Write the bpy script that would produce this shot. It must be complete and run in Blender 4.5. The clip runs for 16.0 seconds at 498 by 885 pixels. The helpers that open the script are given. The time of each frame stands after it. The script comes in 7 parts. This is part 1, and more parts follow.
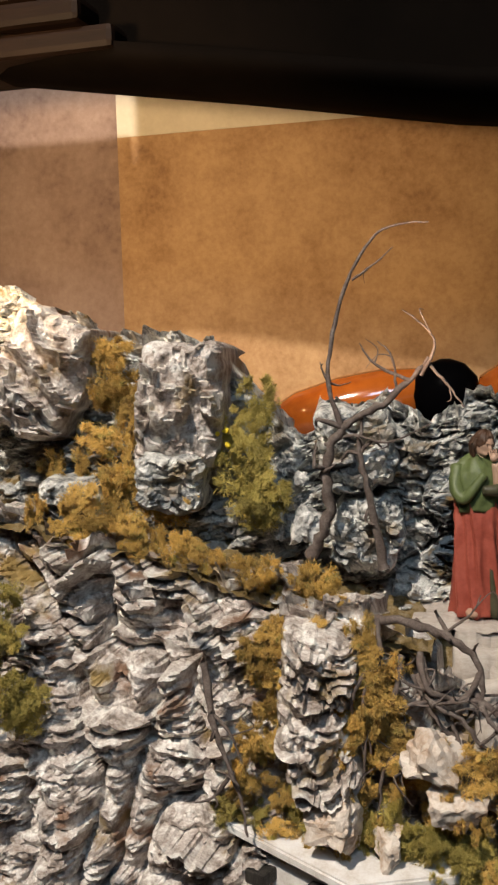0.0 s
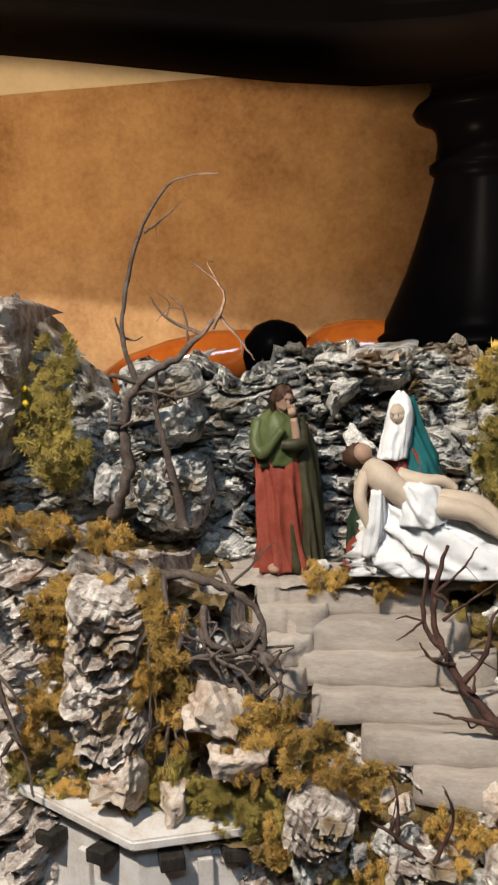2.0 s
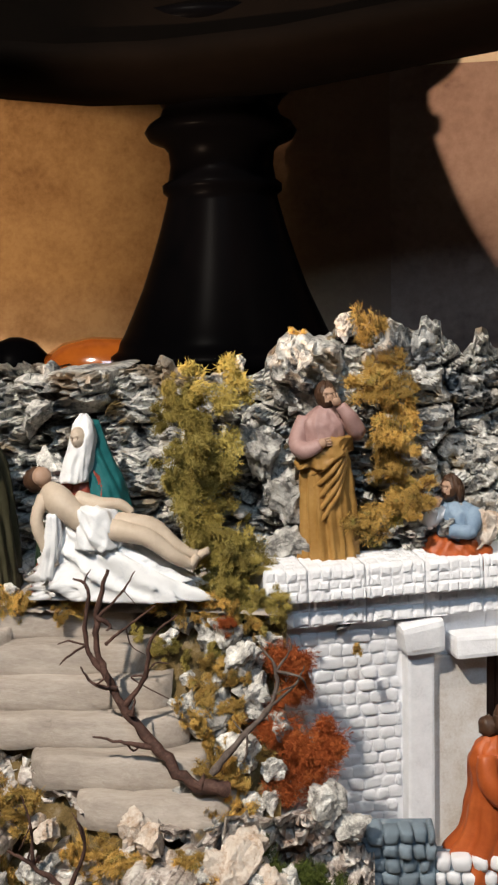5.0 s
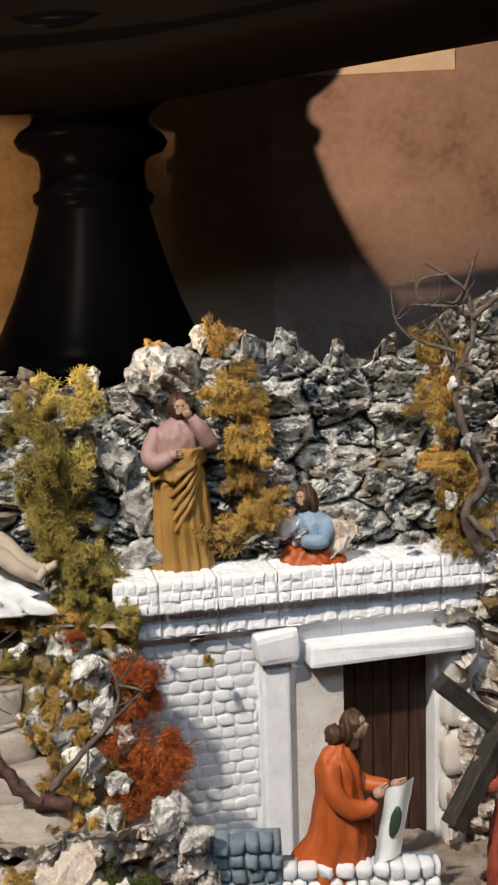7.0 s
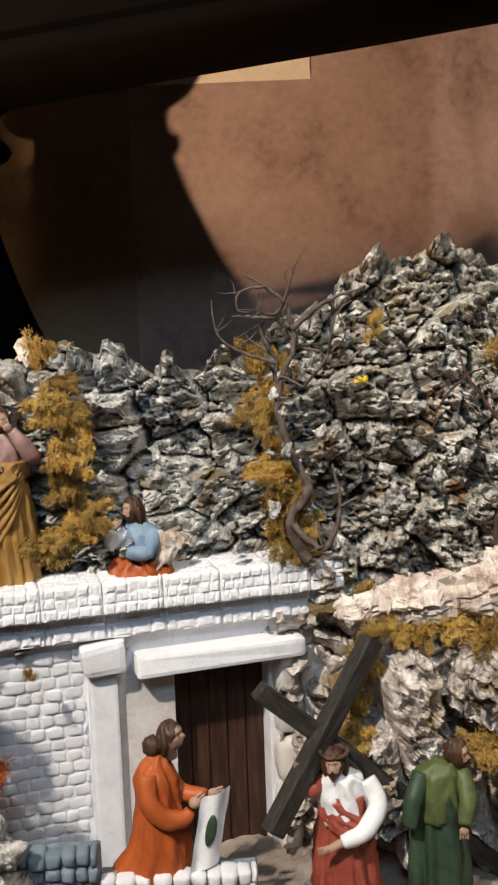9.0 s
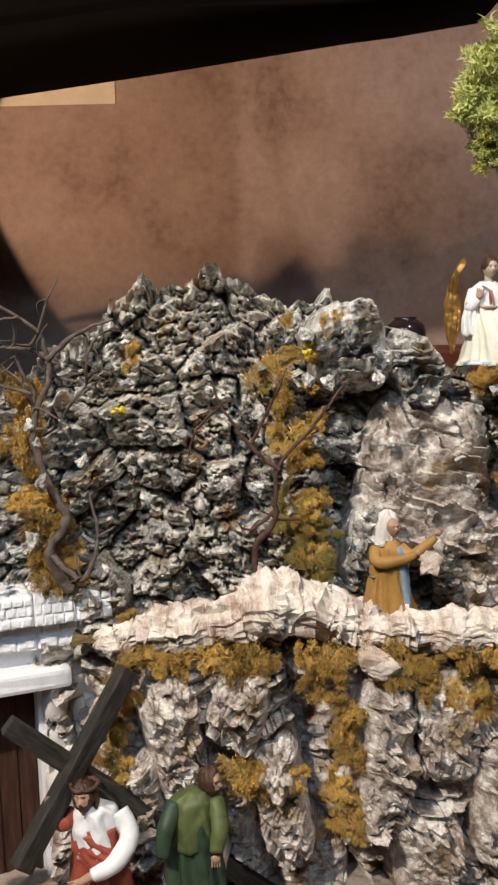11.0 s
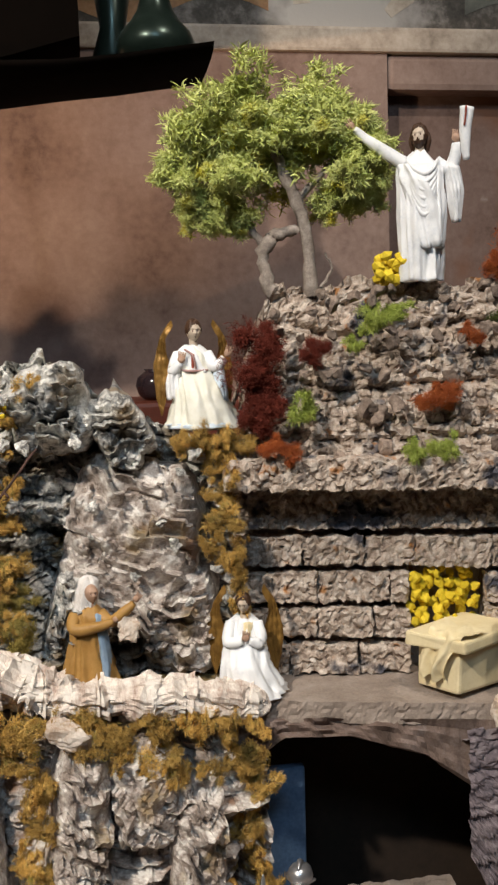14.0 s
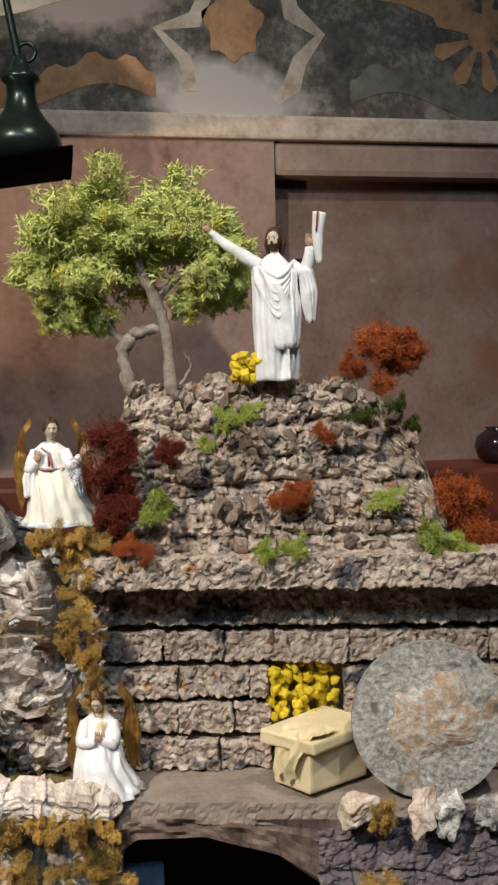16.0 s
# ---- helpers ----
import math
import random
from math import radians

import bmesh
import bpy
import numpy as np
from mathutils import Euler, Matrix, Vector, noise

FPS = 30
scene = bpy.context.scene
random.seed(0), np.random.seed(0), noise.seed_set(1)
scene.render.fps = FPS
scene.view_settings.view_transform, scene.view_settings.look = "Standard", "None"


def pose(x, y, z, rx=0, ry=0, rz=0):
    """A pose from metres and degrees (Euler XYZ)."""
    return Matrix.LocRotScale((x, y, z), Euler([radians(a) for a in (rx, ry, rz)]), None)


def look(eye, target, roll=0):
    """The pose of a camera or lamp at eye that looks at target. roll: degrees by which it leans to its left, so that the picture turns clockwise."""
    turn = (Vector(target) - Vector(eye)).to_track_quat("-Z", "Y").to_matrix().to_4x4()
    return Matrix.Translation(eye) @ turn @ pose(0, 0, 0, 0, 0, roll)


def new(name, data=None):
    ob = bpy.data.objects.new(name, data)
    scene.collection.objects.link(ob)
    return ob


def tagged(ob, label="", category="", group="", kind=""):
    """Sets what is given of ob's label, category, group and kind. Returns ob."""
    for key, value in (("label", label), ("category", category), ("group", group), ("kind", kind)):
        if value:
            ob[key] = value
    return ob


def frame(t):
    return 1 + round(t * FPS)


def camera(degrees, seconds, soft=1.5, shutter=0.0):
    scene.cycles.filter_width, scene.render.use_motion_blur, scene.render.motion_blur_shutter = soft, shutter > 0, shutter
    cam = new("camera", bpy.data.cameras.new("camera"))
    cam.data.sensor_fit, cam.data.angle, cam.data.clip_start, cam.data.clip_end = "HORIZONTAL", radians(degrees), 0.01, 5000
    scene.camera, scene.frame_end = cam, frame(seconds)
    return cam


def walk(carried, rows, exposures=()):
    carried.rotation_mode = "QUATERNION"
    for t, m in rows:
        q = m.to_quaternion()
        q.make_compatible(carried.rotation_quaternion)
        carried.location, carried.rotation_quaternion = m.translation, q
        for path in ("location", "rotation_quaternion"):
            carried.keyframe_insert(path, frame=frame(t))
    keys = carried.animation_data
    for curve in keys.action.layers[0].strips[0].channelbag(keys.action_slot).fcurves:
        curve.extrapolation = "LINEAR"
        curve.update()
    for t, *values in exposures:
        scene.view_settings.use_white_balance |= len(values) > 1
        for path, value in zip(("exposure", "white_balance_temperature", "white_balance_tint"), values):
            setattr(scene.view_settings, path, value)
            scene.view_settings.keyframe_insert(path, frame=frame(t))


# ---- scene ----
cam = camera(27.5, 16.0, soft=2.4)
METRES, EYE, TILT, LEAN, TURN = 0.65, 0.34, -6.0, 1.6, 16.0
ROWS = [
    (0.0, 0.0, 0.0, 0.0, 0.0, 0.0, -0.0),
    (0.5, 0.0407, 0.0012, -0.0119, -0.93, -0.17, 0.22),
    (1.0, 0.0689, 0.0046, -0.0174, -2.07, -0.56, 0.42),
    (1.5, 0.1059, 0.0056, -0.0225, -2.76, -0.76, 0.62),
    (2.0, 0.1221, 0.0069, -0.0245, -3.77, -1.0, 0.71),
    (2.5, 0.1493, 0.0062, -0.0234, -4.64, -1.17, 0.68),
    (3.0, 0.1841, 0.0035, -0.02, -5.42, -1.27, 0.71),
    (3.5, 0.2144, 0.0016, -0.0184, -6.4, -1.26, 0.72),
    (4.0, 0.2513, -0.0025, -0.0145, -7.14, -1.1, 0.79),
    (4.5, 0.2913, -0.0114, -0.0128, -7.92, -0.83, 0.78),
    (5.0, 0.3223, -0.0177, -0.0097, -8.72, -0.88, 0.81),
    (7.5, 0.4316, -0.0398, -0.0034, -12.16, -0.73, 1.38),
    (8.0, 0.4592, -0.0466, -0.0031, -12.78, -0.84, 1.58),
    (10.5, 0.6176, -0.0955, 0.0173, -17.87, -0.64, 2.29),
    (11.0, 0.6593, -0.1095, 0.0178, -18.93, -0.5, 2.38),
    (11.5, 0.7009, -0.1193, 0.022, -19.98, -0.53, 2.45),
    (12.0, 0.7334, -0.1275, 0.0226, -21.04, -0.59, 2.46),
    (12.5, 0.7604, -0.1361, 0.0248, -21.89, -0.57, 2.55),
    (13.0, 0.7855, -0.1466, 0.0338, -22.74, -0.41, 2.58),
    (13.5, 0.8091, -0.1575, 0.0416, -23.39, -0.02, 2.61),
    (14.0, 0.8365, -0.1715, 0.0551, -24.72, 0.17, 2.59),
    (14.5, 0.8805, -0.1936, 0.0665, -25.53, 0.63, 2.65),
    (15.0, 0.911, -0.2099, 0.0764, -26.23, 1.23, 2.68),
    (15.5, 0.9195, -0.2178, 0.0942, -26.71, 1.78, 2.62),
    (16.0, 0.9266, -0.2256, 0.1092, -26.86, 2.16, 2.59),
]
walk(cam, [(t, pose(0, 0, EYE, TILT, LEAN, TURN) @ pose(METRES * x, METRES * y, METRES * z, 90 + pitch, roll, yaw)) for t, x, y, z, yaw, pitch, roll in ROWS])

# ---- world and lamps ----
world = bpy.data.worlds.new("world")
scene.world = world
world.use_nodes = True
world.node_tree.nodes["Background"].inputs[0].default_value = (1.0, 0.86, 0.7, 1)
world.node_tree.nodes["Background"].inputs[1].default_value = 0.004


def lamp(name, kind, eye, target, power, colour, **more):
    data = bpy.data.lights.new(name, kind)
    data.energy, data.color = power, colour
    for key, value in more.items():
        if key == "size":
            data.size = value
        if key == "soft":
            data.shadow_soft_size = value
        if key == "cone":
            data.spot_size = radians(value)
        if key == "blend":
            data.spot_blend = value
    ob = new(name, data)
    ob.matrix_world = look(eye, target)
    return ob


# ceiling spots over the visitors' side, and a warm lamp at the end of the display
lamp("ceiling_spot", "SPOT", (-0.35, -0.55, 1.55), (0.02, 0.62, 0.16), 172, (1.0, 0.9, 0.78), soft=0.03, cone=70, blend=0.75)
lamp("ceiling_spot", "SPOT", (0.96, -0.08, 1.6), (0.78, 0.68, 0.27), 42, (1.0, 0.91, 0.81), soft=0.03, cone=50, blend=0.8)
lamp("warm_spot", "SPOT", (-0.274, 0.27, 0.232), (0.43, 0.955, 0.6), 54, (1.0, 0.68, 0.46), soft=0.009, cone=33, blend=0.9)
# second warm lamp, unseen, added to brighten the wall left of the baluster
lamp("warm_spot", "SPOT", (-0.42, 0.36, 0.48), (-0.31, 0.955, 0.44), 15.5, (1.0, 0.68, 0.37), soft=0.03, cone=66, blend=0.7)
# added cool fill, high behind the visitor; no window is built there
lamp("cool_fill", "AREA", (0.35, -0.95, 1.66), (0.3, 0.6, 0.12), 17, (0.56, 0.77, 1.0), size=0.6)


# ---- noise on arrays ----
def hashed(ix, iy, s):
    h = (ix.astype(np.int64) * 374761393 + iy.astype(np.int64) * 668265263 + s * 974634777) & 0xFFFFFFFF
    h = ((h ^ (h >> 13)) * 1274126177) & 0xFFFFFFFF
    h = ((h ^ (h >> 16)) * 2246822519) & 0xFFFFFFFF
    return ((h ^ (h >> 15)) & 0xFFFFFF) / float(0x1000000)


def vnoise(x, y, s=0):
    ix, iy = np.floor(x), np.floor(y)
    fx, fy = x - ix, y - iy
    fx, fy = fx * fx * (3 - 2 * fx), fy * fy * (3 - 2 * fy)
    a, b = hashed(ix, iy, s), hashed(ix + 1, iy, s)
    c, d = hashed(ix, iy + 1, s), hashed(ix + 1, iy + 1, s)
    return (a + (b - a) * fx) * (1 - fy) + (c + (d - c) * fx) * fy


def fbm(x, y, s=0, octaves=4):
    total, amp, norm = 0, 1.0, 0
    for i in range(octaves):
        total, norm = total + amp * vnoise(x * 2 ** i, y * 2 ** i, s + 17 * i), norm + amp
        amp *= 0.5
    return total / norm - 0.5


def cells(x, y, s=0):
    """Nearest and second distance, the cell's random number, and the way from its seed."""
    f1, f2 = np.full(x.shape, 9.0), np.full(x.shape, 9.0)
    rid, ox, oy = np.zeros(x.shape), np.zeros(x.shape), np.zeros(x.shape)
    bx, by = np.floor(x), np.floor(y)
    for i in (-1, 0, 1):
        for j in (-1, 0, 1):
            cx, cy = bx + i, by + j
            dx, dy = x - cx - hashed(cx, cy, s), y - cy - hashed(cx, cy, s + 5)
            d = np.sqrt(dx * dx + dy * dy)
            near = d < f1
            f2 = np.where(near, f1, np.minimum(f2, d))
            rid, ox, oy = np.where(near, hashed(cx, cy, s + 9), rid), np.where(near, dx, ox), np.where(near, dy, oy)
            f1 = np.where(near, d, f1)
    return f1, f2, rid, ox, oy


def blocks(x, y, s=0):
    """Relief of broken blocks: each has its own height and tilt, with a sunken joint."""
    wx, wy = x + 0.5 * fbm(x * 1.3, y * 1.3, s + 40, 2), y + 0.5 * fbm(x * 1.3, y * 1.3, s + 50, 2)
    f1, f2, rid, ox, oy = cells(wx, wy, s)
    tilt = (rid * 7.13 % 1 - 0.5) * ox + (rid * 13.7 % 1 - 0.5) * oy
    gap = np.clip((f2 - f1) / 0.16, 0, 1)
    return rid + 0.9 * tilt + 0.55 * oy - 0.7 * (1 - gap) ** 2


def pebbles(x, y, s=0):
    """Relief of rounded grains of uneven size, set proud of one another."""
    wx, wy = x + 0.35 * fbm(x * 1.1, y * 1.1, s + 60, 2), y + 0.35 * fbm(x * 1.1, y * 1.1, s + 70, 2)
    f1, f2, rid, ox, oy = cells(wx, wy, s)
    return np.clip((f2 - f1) / 0.45, 0, 1) ** 0.55 * (0.45 + 0.75 * rid) + 0.25 * oy


# ---- materials ----
def shader(name, cols, scale=60, rough=0.8, bump=0.4, fine=900, metal=0.0, stops=None, spec=0.3, stretch=(1, 1, 1), spots=None, vary=0.0, coat=0.0, deep=0.0012):
    """A surface: colours mixed by two sizes of noise, with grain in the relief. spots: further colours, each with its scale and share."""
    m = bpy.data.materials.new(name)
    m.use_nodes = True
    t = m.node_tree
    b = t.nodes["Principled BSDF"]
    co = t.nodes.new("ShaderNodeTexCoord")
    mp = t.nodes.new("ShaderNodeMapping")
    mp.inputs["Scale"].default_value = stretch
    t.links.new(co.outputs["Object"], mp.inputs["Vector"])
    n1, n2 = t.nodes.new("ShaderNodeTexNoise"), t.nodes.new("ShaderNodeTexNoise")
    for n, sc, det in ((n1, scale, 6), (n2, fine, 4)):
        t.links.new(mp.outputs[0], n.inputs["Vector"])
        n.inputs["Scale"].default_value, n.inputs["Detail"].default_value, n.inputs["Roughness"].default_value = sc, det, 0.65
    mix = t.nodes.new("ShaderNodeMath")
    mix.operation = "MULTIPLY_ADD"
    t.links.new(n2.outputs[0], mix.inputs[0])
    mix.inputs[1].default_value = 0.4
    t.links.new(n1.outputs[0], mix.inputs[2])
    ramp = t.nodes.new("ShaderNodeValToRGB")
    e = ramp.color_ramp.elements
    k = len(cols)
    stops = stops or [0.42 + 0.56 * i / max(1, k - 1) for i in range(k)]
    while len(e) < k:
        e.new(0.5)
    for i, c in enumerate(cols):
        e[i].position, e[i].color = stops[i], (*c, 1)
    t.links.new(mix.outputs[0], ramp.inputs[0])
    colour = ramp.outputs[0]
    for spot in (spots if isinstance(spots, list) else [spots] if spots else []):
        n3 = t.nodes.new("ShaderNodeTexNoise")
        n3.inputs["Scale"].default_value, n3.inputs["Detail"].default_value = spot[1], 5
        t.links.new(co.outputs["Object"], n3.inputs["Vector"])
        r3 = t.nodes.new("ShaderNodeMapRange")
        r3.inputs[1].default_value, r3.inputs[2].default_value = spot[2], spot[2] + 0.08
        t.links.new(n3.outputs[0], r3.inputs[0])
        mc = t.nodes.new("ShaderNodeMix")
        mc.data_type = "RGBA"
        t.links.new(r3.outputs[0], mc.inputs[0])
        t.links.new(colour, mc.inputs[6])
        mc.inputs[7].default_value = (*spot[0], 1)
        colour = mc.outputs[2]
    if vary:
        oi, hv = t.nodes.new("ShaderNodeObjectInfo"), t.nodes.new("ShaderNodeHueSaturation")
        mr = t.nodes.new("ShaderNodeMapRange")
        mr.inputs[3].default_value, mr.inputs[4].default_value = 1 - vary, 1 + vary
        t.links.new(oi.outputs["Random"], mr.inputs[0])
        t.links.new(mr.outputs[0], hv.inputs["Value"])
        t.links.new(colour, hv.inputs["Color"])
        colour = hv.outputs[0]
    t.links.new(colour, b.inputs["Base Color"])
    b.inputs["Roughness"].default_value, b.inputs["Metallic"].default_value = rough, metal
    b.inputs["Specular IOR Level"].default_value = spec
    b.inputs["Coat Weight"].default_value = coat
    if bump:
        bp = t.nodes.new("ShaderNodeBump")
        bp.inputs["Strength"].default_value, bp.inputs["Distance"].default_value = bump, deep
        t.links.new(mix.outputs[0], bp.inputs["Height"])
        t.links.new(bp.outputs[0], b.inputs["Normal"])
    return m


M_BARK = shader("cork_bark_paint", [(0.06, 0.048, 0.042), (0.3, 0.24, 0.2), (0.54, 0.47, 0.42), (0.86, 0.82, 0.76)], 80, 0.5, 0.8, 420, stops=[0.46, 0.58, 0.69, 0.83], spots=[((0.26, 0.155, 0.1), 34, 0.59), ((0.3, 0.2, 0.07), 21, 0.6), ((0.1, 0.11, 0.125), 27, 0.63)], spec=0.4, deep=0.004)
M_ROCK = shader("rock_paint", [(0.035, 0.04, 0.048), (0.17, 0.172, 0.17), (0.5, 0.485, 0.45), (0.82, 0.8, 0.75)], 85, 0.5, 0.8, 520, stops=[0.48, 0.59, 0.68, 0.82], spots=[((0.05, 0.075, 0.105), 15, 0.6), ((0.33, 0.27, 0.2), 26, 0.57), ((0.24, 0.16, 0.06), 39, 0.6)], spec=0.45, deep=0.004)
M_FLAKE = shader("flaky_rock_paint", [(0.04, 0.042, 0.045), (0.19, 0.175, 0.15), (0.47, 0.44, 0.39), (0.82, 0.79, 0.72)], 110, 0.5, 0.8, 520, stops=[0.47, 0.57, 0.67, 0.8], spots=[((0.06, 0.09, 0.12), 12, 0.6), ((0.33, 0.2, 0.1), 34, 0.58), ((0.36, 0.3, 0.22), 60, 0.57), ((0.3, 0.17, 0.03), 52, 0.63)], spec=0.45, deep=0.004)
M_CHIP = shader("rock_chip", [(0.06, 0.06, 0.062), (0.24, 0.23, 0.215), (0.5, 0.48, 0.44), (0.82, 0.8, 0.75)], 2.6, 0.6, 0.9, 18, stops=[0.48, 0.6, 0.72, 0.88], vary=0.4)
M_PINK = shader("pale_bark", [(0.26, 0.16, 0.125), (0.52, 0.41, 0.34), (0.78, 0.71, 0.63)], 60, 0.7, 0.6, 600, stops=[0.46, 0.6, 0.78], stretch=(1.8, 1, 0.5))
M_SOIL = shader("moss_soil", [(0.05, 0.033, 0.012), (0.15, 0.1, 0.035), (0.3, 0.24, 0.16)], 120, 0.9, 0.8, 1000)
M_TUFF = shader("tuff", [(0.07, 0.05, 0.04), (0.24, 0.18, 0.14), (0.39, 0.315, 0.255), (0.56, 0.49, 0.42)], 150, 0.85, 0.7, 700, stops=[0.44, 0.56, 0.68, 0.85], spots=[((0.07, 0.068, 0.08), 34, 0.58), ((0.34, 0.16, 0.06), 75, 0.63), ((0.62, 0.56, 0.5), 160, 0.64)])
M_MOSS = shader("brown_moss", [(0.25, 0.14, 0.032), (0.56, 0.35, 0.09), (0.78, 0.55, 0.2)], 1.5, 0.9, 0, 9, vary=0.35, spots=[((0.16, 0.085, 0.026), 2.4, 0.55), ((0.34, 0.29, 0.07), 1.3, 0.62)])
M_OLIVE = shader("olive_moss", [(0.15, 0.12, 0.025), (0.36, 0.28, 0.07), (0.56, 0.45, 0.15)], 1.5, 0.9, 0, 9, vary=0.3)
M_GREEN = shader("green_moss", [(0.16, 0.2, 0.03), (0.32, 0.38, 0.07), (0.48, 0.54, 0.16)], 1.5, 0.9, 0, 9)
M_DARKGREEN = shader("dark_green_moss", [(0.02, 0.03, 0.006), (0.06, 0.08, 0.012), (0.14, 0.15, 0.03)], 60, 0.9, 0, 500)
M_LICHEN = shader("lichen", [(0.3, 0.34, 0.06), (0.58, 0.62, 0.2), (0.78, 0.8, 0.42)], 1.2, 0.9, 0, 7, spots=((0.56, 0.5, 0.05), 0.9, 0.6))
M_RED = shader("rust_moss", [(0.16, 0.03, 0.01), (0.36, 0.085, 0.02), (0.54, 0.17, 0.045)], 1.5, 0.9, 0, 9, vary=0.15)
M_DARKRED = shader("dark_red_moss", [(0.05, 0.008, 0.005), (0.13, 0.02, 0.01), (0.2, 0.04, 0.02)], 60, 0.9, 0, 500)
M_YELLOW = shader("yellow_flower", [(0.55, 0.38, 0.015), (0.8, 0.62, 0.04)], 80, 0.7, 0, 500)
M_TWIG = shader("twig", [(0.04, 0.028, 0.023), (0.12, 0.09, 0.075), (0.23, 0.19, 0.165)], 150, 0.8, 0.5, 900)
M_TWIGRED = shader("dark_twig", [(0.02, 0.012, 0.01), (0.08, 0.04, 0.03), (0.16, 0.09, 0.07)], 150, 0.75, 0.4, 900)
M_STEP = shader("step_paint", [(0.24, 0.2, 0.17), (0.4, 0.345, 0.295), (0.54, 0.485, 0.43)], 45, 0.8, 0.6, 500, stretch=(0.35, 2, 1.4), spots=((0.52, 0.48, 0.43), 60, 0.68))
M_PATH = shader("path_paint", [(0.17, 0.13, 0.105), (0.28, 0.225, 0.185), (0.38, 0.32, 0.275)], 40, 0.85, 0.4, 700)
M_WHITE = shader("white_plaster", [(0.62, 0.62, 0.64), (0.78, 0.78, 0.8), (0.86, 0.86, 0.88)], 70, 0.85, 0.5, 700, stops=[0.4, 0.6, 0.85])
M_CREAM = shader("cream_plaster", [(0.5, 0.43, 0.36), (0.68, 0.64, 0.6), (0.78, 0.77, 0.76)], 50, 0.85, 0.4, 700)
M_BLUEST = shader("blue_grey_stone", [(0.06, 0.09, 0.12), (0.2, 0.26, 0.31), (0.5, 0.55, 0.58)], 120, 0.8, 0.5, 800, vary=0.25)
M_DOOR = shader("dark_wood", [(0.015, 0.008, 0.006), (0.05, 0.022, 0.014), (0.1, 0.05, 0.03)], 80, 0.5, 0.4, 600, stretch=(3, 3, 0.3))
M_CROSS = shader("black_wood", [(0.008, 0.007, 0.006), (0.03, 0.026, 0.022), (0.075, 0.066, 0.057)], 120, 0.55, 0.5, 700, stretch=(3, 3, 0.6))
M_WALL = shader("brown_plaster", [(0.11, 0.066, 0.05), (0.22, 0.147, 0.118), (0.32, 0.232, 0.19)], 11, 0.75, 0.6, 150, stops=[0.42, 0.62, 0.9], spots=((0.32, 0.23, 0.19), 26, 0.7))
M_DADO = shader("dark_red_plaster", [(0.07, 0.04, 0.03), (0.15, 0.095, 0.075), (0.22, 0.15, 0.125)], 14, 0.75, 0.6, 170, stops=[0.42, 0.62, 0.9], spots=[((0.3, 0.24, 0.21), 34, 0.7), ((0.16, 0.08, 0.05), 9, 0.58)])
M_OCHRE = shader("ochre_plaster", [(0.14, 0.072, 0.032), (0.29, 0.165, 0.076), (0.42, 0.265, 0.135)], 13, 0.7, 0.7, 190, stops=[0.42, 0.62, 0.86])


def fade_along_x(m, colour, x0, x1):
    """The colour passes unevenly from x0 to x1 into the given wall colour."""
    t = m.node_tree
    b = t.nodes["Principled BSDF"]
    source = b.inputs["Base Color"].links[0].from_socket
    co, sep, nz = t.nodes.new("ShaderNodeTexCoord"), t.nodes.new("ShaderNodeSeparateXYZ"), t.nodes.new("ShaderNodeTexNoise")
    t.links.new(co.outputs["Object"], sep.inputs[0])
    t.links.new(co.outputs["Object"], nz.inputs["Vector"])
    nz.inputs["Scale"].default_value, nz.inputs["Detail"].default_value = 14, 5
    add, mr, mc = t.nodes.new("ShaderNodeMath"), t.nodes.new("ShaderNodeMapRange"), t.nodes.new("ShaderNodeMix")
    add.operation = "MULTIPLY_ADD"
    t.links.new(nz.outputs[0], add.inputs[0])
    add.inputs[1].default_value = 0.08
    t.links.new(sep.outputs[0], add.inputs[2])
    mr.inputs[1].default_value, mr.inputs[2].default_value = x0 + 0.04, x1 + 0.02
    t.links.new(add.outputs[0], mr.inputs[0])
    mc.data_type = "RGBA"
    t.links.new(mr.outputs[0], mc.inputs[0])
    t.links.new(source, mc.inputs[6])
    mc.inputs[7].default_value = (*colour, 1)
    t.links.new(mc.outputs[2], b.inputs["Base Color"])


fade_along_x(M_OCHRE, (0.19, 0.125, 0.1), 0.07, 0.27)
M_CREAMWALL = shader("cream_paint", [(0.46, 0.4, 0.3), (0.6, 0.54, 0.42)], 20, 0.75, 0.3, 200)
M_FRESCO = shader("fresco_ground", [(0.034, 0.03, 0.026), (0.09, 0.08, 0.067), (0.32, 0.28, 0.25)], 24, 0.8, 0.5, 170, stops=[0.5, 0.7, 0.95], spots=((0.25, 0.2, 0.18), 13, 0.64))


